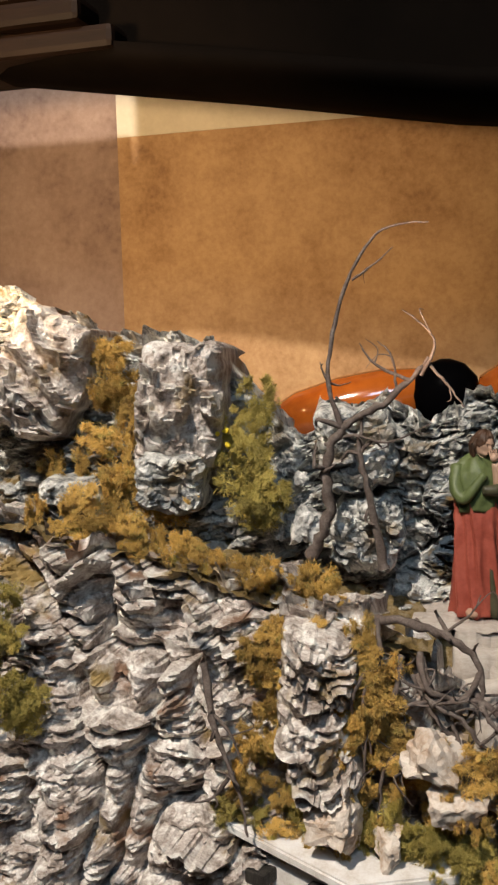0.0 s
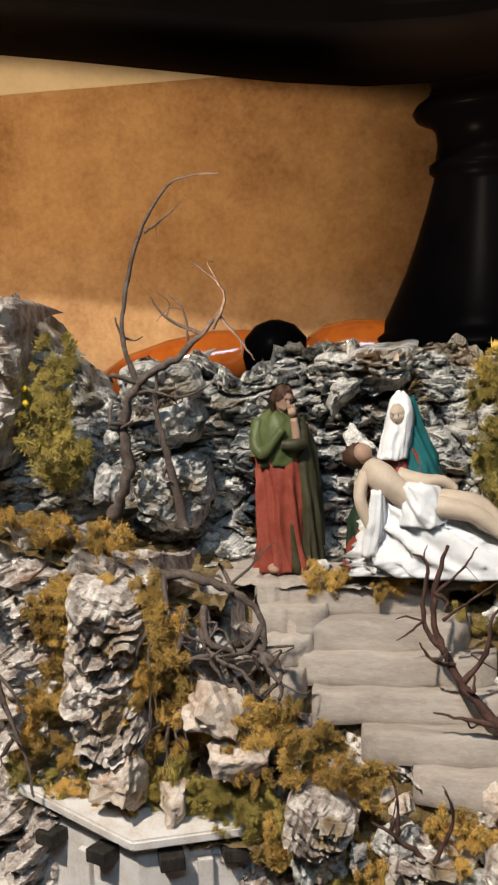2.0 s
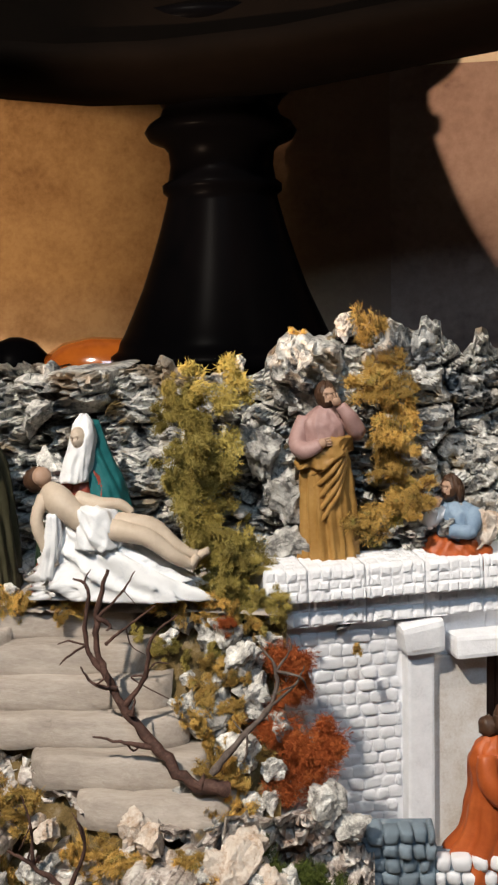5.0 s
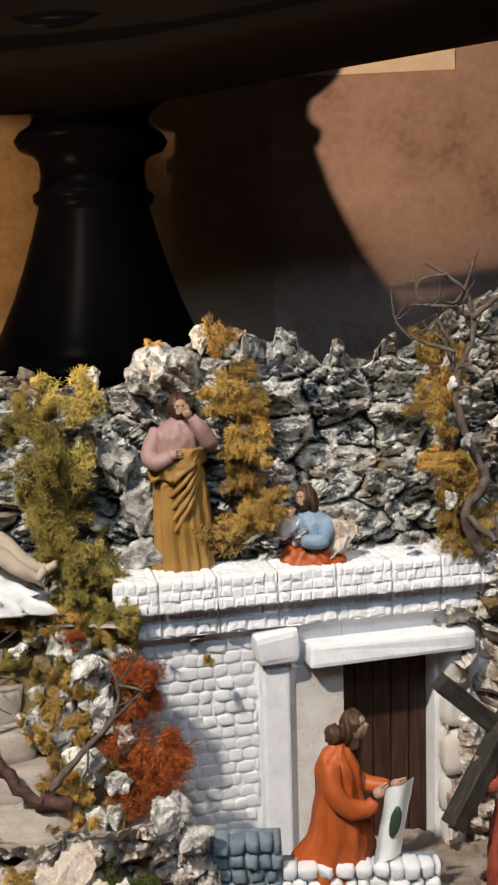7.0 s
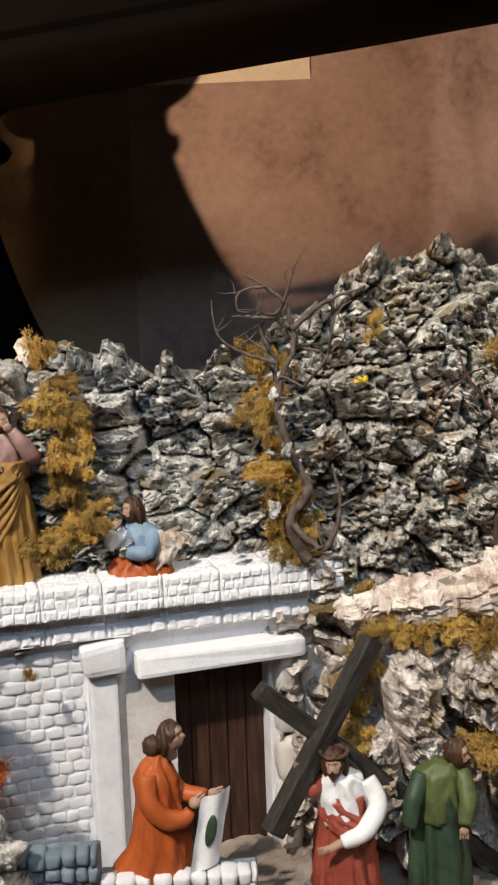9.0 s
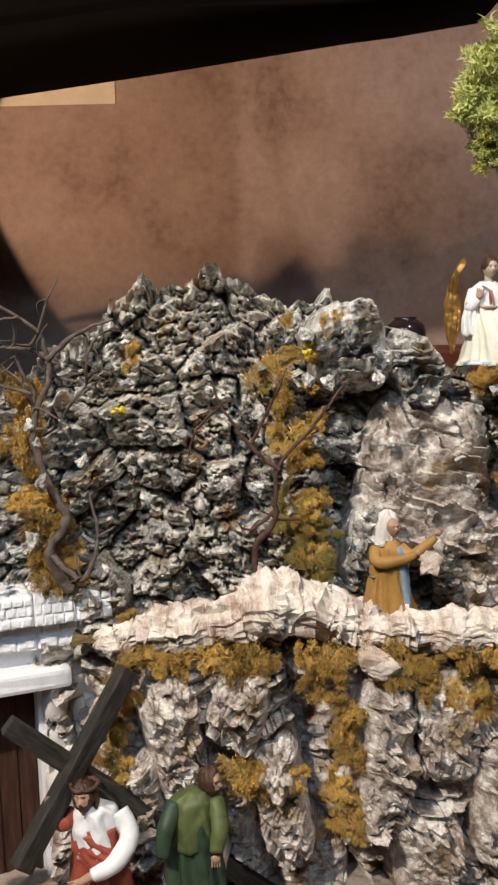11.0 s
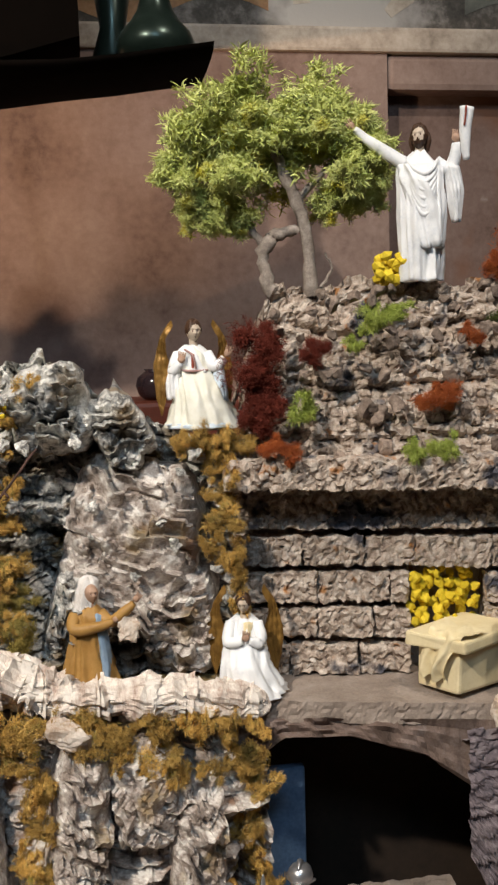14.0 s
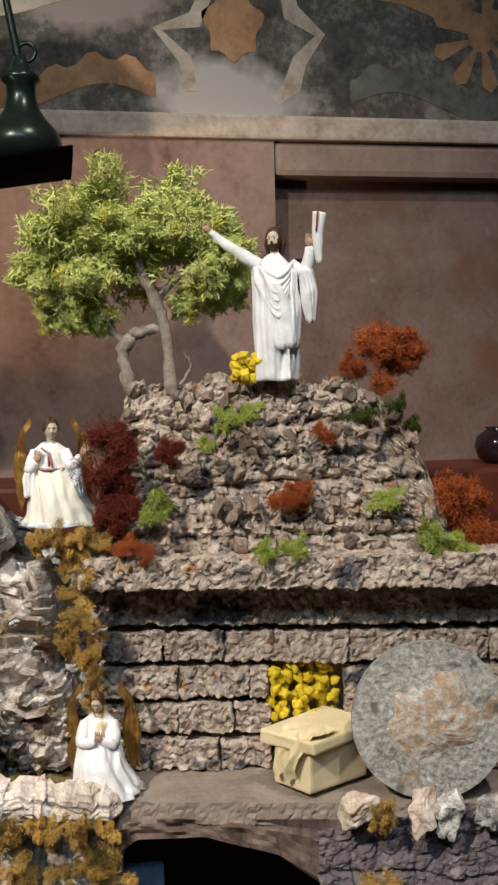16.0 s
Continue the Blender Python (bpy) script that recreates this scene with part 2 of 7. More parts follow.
def stain(m, colour, cx, cz, rx, rz, ragged=0.9):
    """A soft-edged bare patch round (cx, cz), torn by noise."""
    t = m.node_tree
    b = t.nodes["Principled BSDF"]
    source = b.inputs["Base Color"].links[0].from_socket
    co, mp, ln, nz = t.nodes.new("ShaderNodeTexCoord"), t.nodes.new("ShaderNodeMapping"), t.nodes.new("ShaderNodeVectorMath"), t.nodes.new("ShaderNodeTexNoise")
    mp.inputs["Location"].default_value = (-cx / rx, 0, -cz / rz)
    mp.inputs["Scale"].default_value = (1 / rx, 0, 1 / rz)
    t.links.new(co.outputs["Object"], mp.inputs["Vector"])
    ln.operation = "LENGTH"
    t.links.new(mp.outputs[0], ln.inputs[0])
    t.links.new(co.outputs["Object"], nz.inputs["Vector"])
    nz.inputs["Scale"].default_value, nz.inputs["Detail"].default_value = 45, 6
    add, mr, mc = t.nodes.new("ShaderNodeMath"), t.nodes.new("ShaderNodeMapRange"), t.nodes.new("ShaderNodeMix")
    add.operation = "MULTIPLY_ADD"
    t.links.new(nz.outputs[0], add.inputs[0])
    add.inputs[1].default_value = ragged
    t.links.new(ln.outputs["Value"], add.inputs[2])
    mr.inputs[1].default_value, mr.inputs[2].default_value, mr.inputs[3].default_value, mr.inputs[4].default_value = 0.6 + 0.5 * ragged, 1.1 + 0.5 * ragged, 1, 0
    t.links.new(add.outputs[0], mr.inputs[0])
    mc.data_type = "RGBA"
    t.links.new(mr.outputs[0], mc.inputs[0])
    t.links.new(source, mc.inputs[6])
    mc.inputs[7].default_value = (*colour, 1)
    t.links.new(mc.outputs[2], b.inputs["Base Color"])


stain(M_FRESCO, (0.42, 0.385, 0.35), 0.785, 0.655, 0.075, 0.042)
stain(M_FRESCO, (0.3, 0.24, 0.21), 0.67, 0.74, 0.07, 0.03, 1.4)
M_FRESCOPALE = shader("fresco_pale", [(0.22, 0.18, 0.14), (0.42, 0.35, 0.28), (0.56, 0.49, 0.41)], 40, 0.8, 0.5, 220)
M_FRESCOTAN = shader("fresco_tan", [(0.16, 0.09, 0.05), (0.36, 0.2, 0.1), (0.46, 0.29, 0.17)], 45, 0.8, 0.4, 200)
M_FRESCOGREEN = shader("fresco_green", [(0.05, 0.05, 0.042), (0.12, 0.12, 0.1), (0.2, 0.19, 0.16)], 40, 0.8, 0.4, 200)
M_BLACK = shader("black_lacquer", [(0.0008, 0.0008, 0.001), (0.0016, 0.0014, 0.0016)], 12, 0.3, 0.05, 120, spec=0.004)
M_TRAY = shader("dull_black_wood", [(0.0018, 0.0013, 0.001), (0.0035, 0.0024, 0.0018)], 12, 0.75, 0.2, 120, spec=0.01)
M_BROWNWOOD = shader("brown_wood", [(0.004, 0.0022, 0.0015), (0.013, 0.0065, 0.004)], 20, 0.55, 0.3, 160, stretch=(0.3, 3, 3), spec=0.06)
M_TRUNK = shader("tree_bark", [(0.12, 0.095, 0.08), (0.26, 0.215, 0.18), (0.42, 0.37, 0.32)], 150, 0.8, 0.6, 900)
M_BRONZE = shader("dark_bronze", [(0.012, 0.02, 0.016), (0.03, 0.045, 0.036)], 30, 0.28, 0.1, 200, metal=0.6)
M_GLAZE = shader("orange_glaze", [(0.2, 0.04, 0.006), (0.42, 0.11, 0.014)], 14, 0.12, 0.05, 100, spec=0.6, coat=0.6)
M_REDLEDGE = shader("red_ledge_paint", [(0.07, 0.018, 0.01), (0.15, 0.035, 0.018)], 14, 0.5, 0.3, 120)
M_POT = shader("dark_glaze", [(0.012, 0.008, 0.01), (0.03, 0.018, 0.02)], 20, 0.12, 0.05, 90, spec=0.5)
# near-black brown; paints in the shade inside cave and jar mouth; also the fitting
M_DARK = shader("shade_and_fitting_brown", [(0.014, 0.009, 0.006), (0.035, 0.022, 0.014)], 30, 0.9, 0.1, 200)
M_TABLE = shader("table_wood", [(0.05, 0.03, 0.02), (0.1, 0.06, 0.04)], 10, 0.5, 0.2, 100)
M_ROOM = shader("room_plaster", [(0.07, 0.06, 0.05), (0.11, 0.095, 0.08)], 4, 0.9, 0.2, 60)
M_CLOTHW = shader("white_robe", [(0.6, 0.62, 0.66), (0.82, 0.82, 0.82)], 60, 0.5, 0.2, 400, stops=[0.4, 0.7])
M_CREAMROBE = shader("cream_robe_paint", [(0.68, 0.65, 0.52), (0.82, 0.81, 0.74)], 60, 0.5, 0.2, 400)
M_PALEBLUE = shader("pale_blue_robe_paint", [(0.5, 0.6, 0.7), (0.72, 0.78, 0.82)], 60, 0.5, 0.2, 400)
M_SKIN = shader("flesh_paint", [(0.34, 0.2, 0.13), (0.48, 0.32, 0.23)], 60, 0.5, 0.15, 300)
M_PALESKIN = shader("pale_flesh_paint", [(0.46, 0.36, 0.27), (0.62, 0.52, 0.41)], 60, 0.5, 0.15, 300)
M_EYE = shader("eye_paint", [(0.1, 0.06, 0.045), (0.16, 0.1, 0.075)], 60, 0.5, 0.1, 300)
M_HAIR = shader("brown_hair_paint", [(0.03, 0.015, 0.008), (0.1, 0.05, 0.028)], 120, 0.5, 0.3, 500)
M_ROBERED = shader("red_robe_paint", [(0.2, 0.035, 0.022), (0.4, 0.1, 0.065)], 50, 0.45, 0.15, 300)
M_ROBEGREEN = shader("green_robe_paint", [(0.04, 0.055, 0.02), (0.14, 0.17, 0.06)], 50, 0.5, 0.15, 300)
M_ROBEDKGREEN = shader("dark_green_robe_paint", [(0.015, 0.03, 0.018), (0.05, 0.085, 0.05)], 50, 0.5, 0.15, 300)
M_TEAL = shader("teal_robe_paint", [(0.01, 0.09, 0.1), (0.03, 0.2, 0.2)], 50, 0.45, 0.15, 300)
M_OLIVEROBE = shader("olive_robe_paint", [(0.03, 0.03, 0.014), (0.09, 0.08, 0.045)], 50, 0.5, 0.15, 300)
M_OCHREROBE = shader("ochre_robe_paint", [(0.26, 0.13, 0.03), (0.45, 0.26, 0.08)], 50, 0.5, 0.15, 300)
M_PINKROBE = shader("pink_robe_paint", [(0.3, 0.17, 0.155), (0.46, 0.3, 0.275)], 50, 0.5, 0.15, 300)
M_ORANGE = shader("orange_robe_paint", [(0.3, 0.055, 0.012), (0.5, 0.12, 0.03)], 50, 0.45, 0.15, 300)
M_BLUE = shader("blue_robe_paint", [(0.13, 0.2, 0.3), (0.32, 0.42, 0.52)], 50, 0.5, 0.15, 300)
M_GOLD = shader("gold_paint", [(0.13, 0.065, 0.015), (0.36, 0.2, 0.05)], 90, 0.4, 0.5, 400, metal=0.4)
M_STEEL = shader("steel_paint", [(0.35, 0.35, 0.36), (0.6, 0.6, 0.62)], 60, 0.3, 0.1, 300, metal=0.8)
M_LINEN = shader("cream_linen", [(0.7, 0.57, 0.31), (0.86, 0.75, 0.5)], 40, 0.6, 0.1, 300)
M_DISC = shader("disc_stone", [(0.11, 0.105, 0.09), (0.27, 0.26, 0.23), (0.48, 0.46, 0.42)], 300, 0.9, 0.9, 1300, stops=[0.44, 0.62, 0.84], spots=[((0.3, 0.2, 0.11), 42, 0.6), ((0.13, 0.13, 0.12), 80, 0.6), ((0.62, 0.6, 0.56), 240, 0.67)])
M_BLUEPANEL = shader("blue_paint", [(0.05, 0.09, 0.16), (0.12, 0.2, 0.32)], 50, 0.8, 0.3, 400)


# ---- mesh helpers ----
def mesh_of(name, verts, faces, smooth=True, mats=(), idx=None):
    me = bpy.data.meshes.new(name)
    verts, faces = np.asarray(verts, dtype=np.float64), np.asarray(faces, dtype=np.int64)
    me.from_pydata(verts.tolist(), [], faces.tolist())
    for m in mats:
        me.materials.append(m)
    if idx is not None:
        me.polygons.foreach_set("material_index", np.asarray(idx, dtype=np.int32))
    me.polygons.foreach_set("use_smooth", np.full(len(me.polygons), smooth))
    me.update()
    return me


def part(name, bm, material, parent=None, label="", smooth=False):
    me = bm
    if isinstance(bm, bmesh.types.BMesh):
        me = bpy.data.meshes.new(name)
        bmesh.ops.recalc_face_normals(bm, faces=bm.faces)
        bm.to_mesh(me)
        bm.free()
        me.polygons.foreach_set("use_smooth", np.full(len(me.polygons), smooth))
    if material and not me.materials:
        me.materials.append(material)
    ob = new(name, me)
    ob.parent = parent
    if label:
        ob["label"] = label
    return ob


def holder(name, m, label, category, group="", kind=""):
    ob = new(name)
    ob.matrix_basis = m
    return tagged(ob, label, category, group, kind)


def box(x0, y0, z0, x1, y1, z1, bevel=0.0, jitter=0.0):
    bm = bmesh.new()
    bmesh.ops.create_cube(bm, size=1)
    for v in bm.verts:
        v.co = ((x0 + x1) / 2 + v.co.x * (x1 - x0), (y0 + y1) / 2 + v.co.y * (y1 - y0), (z0 + z1) / 2 + v.co.z * (z1 - z0))
    if jitter:
        for v in bm.verts:
            v.co += Vector([random.uniform(-jitter, jitter) for _ in range(3)])
    if bevel:
        bmesh.ops.bevel(bm, geom=bm.edges[:], offset=bevel, segments=2, affect="EDGES", profile=0.6)
    return bm


def lathe(profile, n=48):
    """A turned body about z from (radius, height) pairs."""
    bm = bmesh.new()
    rings = []
    for r, z in profile:
        rings.append([bm.verts.new((r * math.cos(2 * math.pi * i / n), r * math.sin(2 * math.pi * i / n), z)) for i in range(n)])
    for a, b in zip(rings, rings[1:]):
        for i in range(n):
            bm.faces.new((a[i], a[(i + 1) % n], b[(i + 1) % n], b[i]))
    bm.faces.new(rings[0][::-1])
    bm.faces.new(rings[-1])
    return bm


def tube(points, radii, sides=7, wobble=0.0, seed=0, steps=4):
    """Verts and faces of a tapered, bent branch through the points."""
    rnd = random.Random(seed)
    pts = [Vector(p) for p in points]
    fine, rad = [], []
    for i in range(len(pts) - 1):
        p0, p1, p2, p3 = pts[max(i - 1, 0)], pts[i], pts[i + 1], pts[min(i + 2, len(pts) - 1)]
        for k in range(steps):
            t = k / steps
            p = 0.5 * (2 * p1 + (p2 - p0) * t + (2 * p0 - 5 * p1 + 4 * p2 - p3) * t * t + (3 * p1 - p0 - 3 * p2 + p3) * t ** 3)
            r = radii[i] * (1 - t) + radii[i + 1] * t
            fine.append(p + Vector([rnd.gauss(0, wobble) for _ in range(3)]))
            rad.append(r * (1 + rnd.uniform(-0.18, 0.18) * (wobble > 0)))
    fine.append(pts[-1])
    rad.append(radii[-1])
    verts, faces = [], []
    for i, p in enumerate(fine):
        d = (fine[min(i + 1, len(fine) - 1)] - fine[max(i - 1, 0)]).normalized()
        side = d.cross(Vector((0.31, 0.87, 0.4))).normalized()
        up = side.cross(d)
        for k in range(sides):
            a = 2 * math.pi * k / sides
            verts.append(p + rad[i] * (math.cos(a) * side + math.sin(a) * up))
    for i in range(len(fine) - 1):
        for k in range(sides):
            k2 = (k + 1) % sides
            faces.append((i * sides + k, i * sides + k2, (i + 1) * sides + k2, (i + 1) * sides + k))
    return verts, faces


def joined(pieces):
    verts, faces = [], []
    for v, f in pieces:
        base = len(verts)
        verts += [tuple(p) for p in v]
        faces += [tuple(i + base for i in q) for q in f]
    return verts, faces


def fuzz(name, n, size, length, width, material, seed, flat=0.8, curl=1.2, lobes=5, spread=0.42, knots_each=16):
    """A crumbly clump: uneven lobes, each made of small knots from which thin curled strands stand out."""
    g = np.random.default_rng(seed)
    cen = g.normal(0, spread, (lobes, 3)) * size * np.array([1, 0.8, flat])
    rad = size * g.uniform(0.18, 0.55, lobes)
    knots = lobes * knots_each
    kl = g.integers(0, lobes, knots)
    kd = g.normal(0, 1, (knots, 3))
    kd /= np.linalg.norm(kd, axis=1)[:, None]
    kc = cen[kl] + kd * (rad[kl] * g.uniform(0.3, 1.1, knots))[:, None] * np.array([1, 1, flat])
    which = g.integers(0, knots, n)
    d = g.normal(0, 1, (n, 3))
    d /= np.linalg.norm(d, axis=1)[:, None]
    base = kc[which] + d * size * g.uniform(0.01, 0.13, n)[:, None]
    way = 0.7 * d + 0.5 * kd[which] + curl * g.normal(0, 0.4, (n, 3))
    way /= np.linalg.norm(way, axis=1)[:, None]
    side = np.cross(way, g.normal(0, 1, (n, 3)))
    side /= np.linalg.norm(side, axis=1)[:, None]
    L = (length * g.uniform(0.35, 1.3, n))[:, None]
    w = width * g.uniform(0.6, 1.5, n)[:, None]
    turn = curl * g.normal(0, 0.75, (n, 3))
    p, rows = base, [base - side * w * 0.6, base + side * w * 0.6]
    for k, taper in ((1, 1.0), (2, 0.8), (3, 0.2)):
        way = way + turn * 0.6
        way /= np.linalg.norm(way, axis=1)[:, None]
        p = p + way * L / 3
        rows += [p - side * w * taper, p + side * w * taper]
    V = np.stack(rows, 1).reshape(-1, 3)
    F = (np.arange(n)[:, None, None] * 8 + np.array([[[0, 1, 3, 2], [2, 3, 5, 4], [4, 5, 7, 6]]])).reshape(-1, 4)
    return mesh_of(name, V, F, False, [material])


def chunk(name, seed, material, sub=3, cuts=9, flat=(1, 1, 1), rough=0.09):
    """A broken stone: a ball cut by planes, then roughened; about 1 across."""
    rnd = random.Random(seed)
    bm = bmesh.new()
    bmesh.ops.create_icosphere(bm, subdivisions=sub, radius=0.62)
    for _ in range(cuts):
        n = Vector([rnd.gauss(0, 1) for _ in range(3)]).normalized()
        d = rnd.uniform(0.26, 0.46)
        for v in bm.verts:
            k = v.co.dot(n) - d
            if k > 0:
                v.co -= n * k
    off = Vector([rnd.uniform(0, 50) for _ in range(3)])
    for v in bm.verts:
        k = v.co.z * 9 + 2 * noise.noise(v.co * 4 + off)
        v.co *= 1 + rough * 2.4 * noise.noise(v.co * 3 + off) + rough * 1.2 * noise.noise(v.co * 8 + off) + 0.09 * (k - math.floor(k))
        v.co = Vector((v.co.x * flat[0], v.co.y * flat[1], v.co.z * flat[2]))
    me = bpy.data.meshes.new(name)
    bm.to_mesh(me)
    bm.free()
    me.materials.append(material)
    return me


def grid_faces(nu, nv):
    i, j = np.meshgrid(np.arange(nu - 1), np.arange(nv - 1), indexing="ij")
    a = (i * nv + j).ravel()
    return np.stack([a, a + nv, a + nv + 1, a + 1], 1)


def table(rows, x):
    rows = np.array(rows)
    return [np.interp(x, rows[:, 0], rows[:, k]) for k in range(1, rows.shape[1])]


def cliff(name, rows, material, seed, label, style="rock", step=0.0017, lean=0.12, back=0.06, amp=1.0):
    """A rough face towards the visitor. rows: x, depth y at its foot, foot z, crest z. The top runs back from the crest."""
    x0, x1 = rows[0][0], rows[-1][0]
    xs = np.arange(x0, x1, step)
    yf, zf, zc = table(rows, xs)
    jag = 0.012 * (cells(xs * 45, xs * 0 + seed, seed)[2] - 0.5) + 0.012 * fbm(xs * 90, xs * 0 + 3.3, seed, 3)
    nv = int(max(zc - zf) / step)
    nb = int(back / step / 1.5)
    v = np.linspace(0, 1, nv)
    X = np.repeat(xs[:, None], nv + nb, 1)
    Z, Y = np.zeros_like(X), np.zeros_like(X)
    Z[:, :nv] = zf[:, None] + (zc - zf)[:, None] * v + (jag * amp)[:, None] * v ** 14
    Y[:, :nv] = yf[:, None] + lean * (zc - zf)[:, None] * v ** 1.5
    w = np.linspace(0, 1, nb + 1)[1:]
    Y[:, nv:] = Y[:, nv - 1:nv] + back * w
    Z[:, nv:] = (zc + jag * amp)[:, None] - 0.006 - 0.012 * w + 0.008 * fbm(X[:, nv:] * 60, Y[:, nv:] * 60, seed + 3, 4)
    S = Z - (Y - Y[:, :1]) * 0.7
    big = fbm(X * 14, S * 11, seed, 3) * 0.05
    if style == "bark":
        warp = X * 24 + 3.2 * fbm(X * 14, S * 10, seed + 2, 3)
        col = np.floor(warp)
        cf = warp - col
        rnd = hashed(col, col * 0, seed + 6)
        colm = 0.023 * np.sqrt(np.clip(1 - (2 * cf - 1) ** 2, 0, 1)) + 0.014 * rnd
        ph = S * (62 + 60 * rnd) + 3.0 * fbm(X * 40, S * 26, seed + 8, 3) + 7 * rnd
        f = ph - np.floor(ph)
        lay = hashed(np.floor(ph), col, seed)
        keep = np.clip(0.55 + 3 * fbm(X * 16, S * 16, seed + 13, 2), 0.2, 1)
        D = big * 0.9 + colm + keep * (0.016 * f * (0.25 + lay) + 0.012 * lay * np.clip(f / 0.15, 0, 1))
        D += 0.008 * blocks(X * 60, S * 85, seed + 15) * (1.15 - keep) + 0.004 * fbm(X * 150, S * 190, seed + 4, 3)
        hole = np.clip(fbm(X * 45, S * 45, seed + 12, 2) - 0.25, 0, 1)
        D -= 0.34 * hole
    elif style == "tuff":
        D = big * 0.3 + 0.0085 * pebbles(X * 105, S * 115, seed + 1) + 0.0045 * pebbles(X * 230, S * 240, seed + 5) + 0.002 * fbm(X * 300, S * 300, seed + 2, 3)
        course = S * 36 + 0.5 * fbm(X * 25, S * 5, seed, 2)
        course = course - np.floor(course)
        D -= 0.008 * np.clip(1 - np.minimum(course, 1 - course) / 0.1, 0, 1)
    elif style == "flaky":
        D = big * 1.2 + 0.024 * blocks(X * 24, S * 27, seed + 1) + 0.011 * blocks(X * 66, S * 80, seed + 2) + 0.009 * blocks(X * 140, S * 190, seed + 7) + 0.003 * fbm(X * 240, S * 280, seed + 3, 3)
    else:
        flaky = np.clip(0.5 + 4 * fbm(X * 13, S * 13, seed + 30, 2), 0, 1)
        D = big * 1.1 + 0.02 * blocks(X * 24, S * 38, seed + 1) + (0.008 + 0.011 * flaky) * blocks(X * 62, S * 112, seed + 2)
        D += (0.4 + flaky) * 0.006 * blocks(X * 125, S * 205, seed + 7) + 0.0025 * fbm(X * 220, S * 260, seed + 3, 3)
    if style in ("bark", "rock"):
        ph = S * 165 + 5.5 * fbm(X * 24, S * 20, seed + 44, 4)
        f = ph - np.floor(ph)
        here = np.clip(0.5 + 3.5 * fbm(X * 22, S * 22, seed + 45, 2), 0, 1)
        D = D + here * 0.0042 * f * (0.3 + hashed(np.floor(ph), np.floor(X * 40 + 3 * fbm(X * 30, S * 30, seed + 46, 2)), seed))
    D = D - np.mean(D)
    D *= amp
    Z = Z + 0.25 * D * (np.arange(nv + nb) >= nv - 6)
    Y = Y - D
    Z += 0.003 * fbm(X * 160, S * 160, seed + 21, 3)
    V = np.stack([X, Y, Z], 2).reshape(-1, 3)
    me = mesh_of(name, V, grid_faces(len(xs), nv + nb), False, [material])
    return tagged(new(name, me), label, "rock")


def sheet(name, x0, x1, y0, y1, fn, material, step, label, category, seed=0, kind="structure"):
    xs, ys = np.arange(x0, x1 + step, step), np.arange(y0, y1 + step, step)
    X, Y = np.meshgrid(xs, ys, indexing="ij")
    Z = fn(X, Y)
    me = mesh_of(name, np.stack([X, Y, Z], 2).reshape(-1, 3), grid_faces(len(xs), len(ys)), False, [material])
    return tagged(new(name, me), label, category, "", kind)


# ---- the room ----
WALLY = 0.955


def room():
    tab = box(-0.75, 0.36, -0.09, 1.3, 0.95, -0.05, 0.004)
    tagged(part("display_table", tab, M_TABLE), "dark wooden table top under the display", "table")
    tagged(part("floor", box(-2.5, -3, -1.0, 3.2, 1.0, -0.95), M_ROOM), "plain stone floor of the room", "floor", "", "structure")
    tagged(part("ceiling", box(-2.5, -3, 1.7, 3.2, 1.0, 1.75), M_ROOM), "plain pale ceiling", "ceiling", "", "structure")
    tagged(part("wall_west", box(-2.55, -3, -0.95, -2.5, 1.0, 1.7), M_ROOM), "plain plaster wall", "wall", "", "structure")
    tagged(part("wall_east", box(3.2, -3, -0.95, 3.25, 1.0, 1.7), M_ROOM), "plain plaster wall", "wall", "", "structure")
    tagged(part("wall_south", box(-2.5, -3.05, -0.95, 3.2, -3, 1.7), M_ROOM), "plain plaster wall behind the visitor", "wall", "", "structure")
    # the painted wall: dado with a sunk field, ledge, fresco above
    w = part("wall_north", box(-2.5, WALLY, -0.95, 0.826, WALLY + 0.1, 0.62), M_WALL)
    tagged(w, "mottled reddish brown plaster wall with painted band", "wall", "", "structure")
    part("dado", box(0.826, WALLY + 0.022, -0.95, 3.2, WALLY + 0.1, 0.588), M_DADO, w, "sunk brown field of the wall")
    part("moulding", box(0.826, WALLY + 0.001, 0.588, 3.2, WALLY + 0.1, 0.62, 0.006), M_WALL, w, "rounded brown moulding")
    part("ledge", box(-2.5, WALLY - 0.004, 0.62, 3.2, WALLY + 0.1, 0.642, 0.003), M_FRESCOPALE, w, "pale worn plaster ledge")
    part("fresco", box(-2.5, WALLY + 0.003, 0.642, 3.2, WALLY + 0.1, 1.7), M_FRESCO, w, "dark faded fresco with scrolls")
    part("ochre_field", box(-0.403, WALLY - 0.0008, -0.3, 0.215, WALLY, 0.537), M_OCHRE, w, "ochre coloured field of the wall")
    part("painted_band", box(-0.403, WALLY - 0.0008, 0.5372, 0.372, WALLY, 0.66), M_CREAMWALL, w, "cream painted band")
    part("socket", box(0.846, WALLY + 0.014, 0.49, 0.858, WALLY + 0.022, 0.515, 0.002), M_DARK, w, "small dark fitting on the wall")


def flat_shape(points, depth, material, parent, name, label):
    """A thin painted patch on the wall, outlined in x and z."""
    bm = bmesh.new()
    vs = [bm.verts.new((x, WALLY + 0.003, z)) for x, z in points]
    f = bm.faces.new(vs)
    r = bmesh.ops.extrude_face_region(bm, geom=[f])
    for e in r["geom"]:
        if isinstance(e, bmesh.types.BMVert):
            e.co.y -= depth * 0.2
    return part(name, bm, material, parent, label)


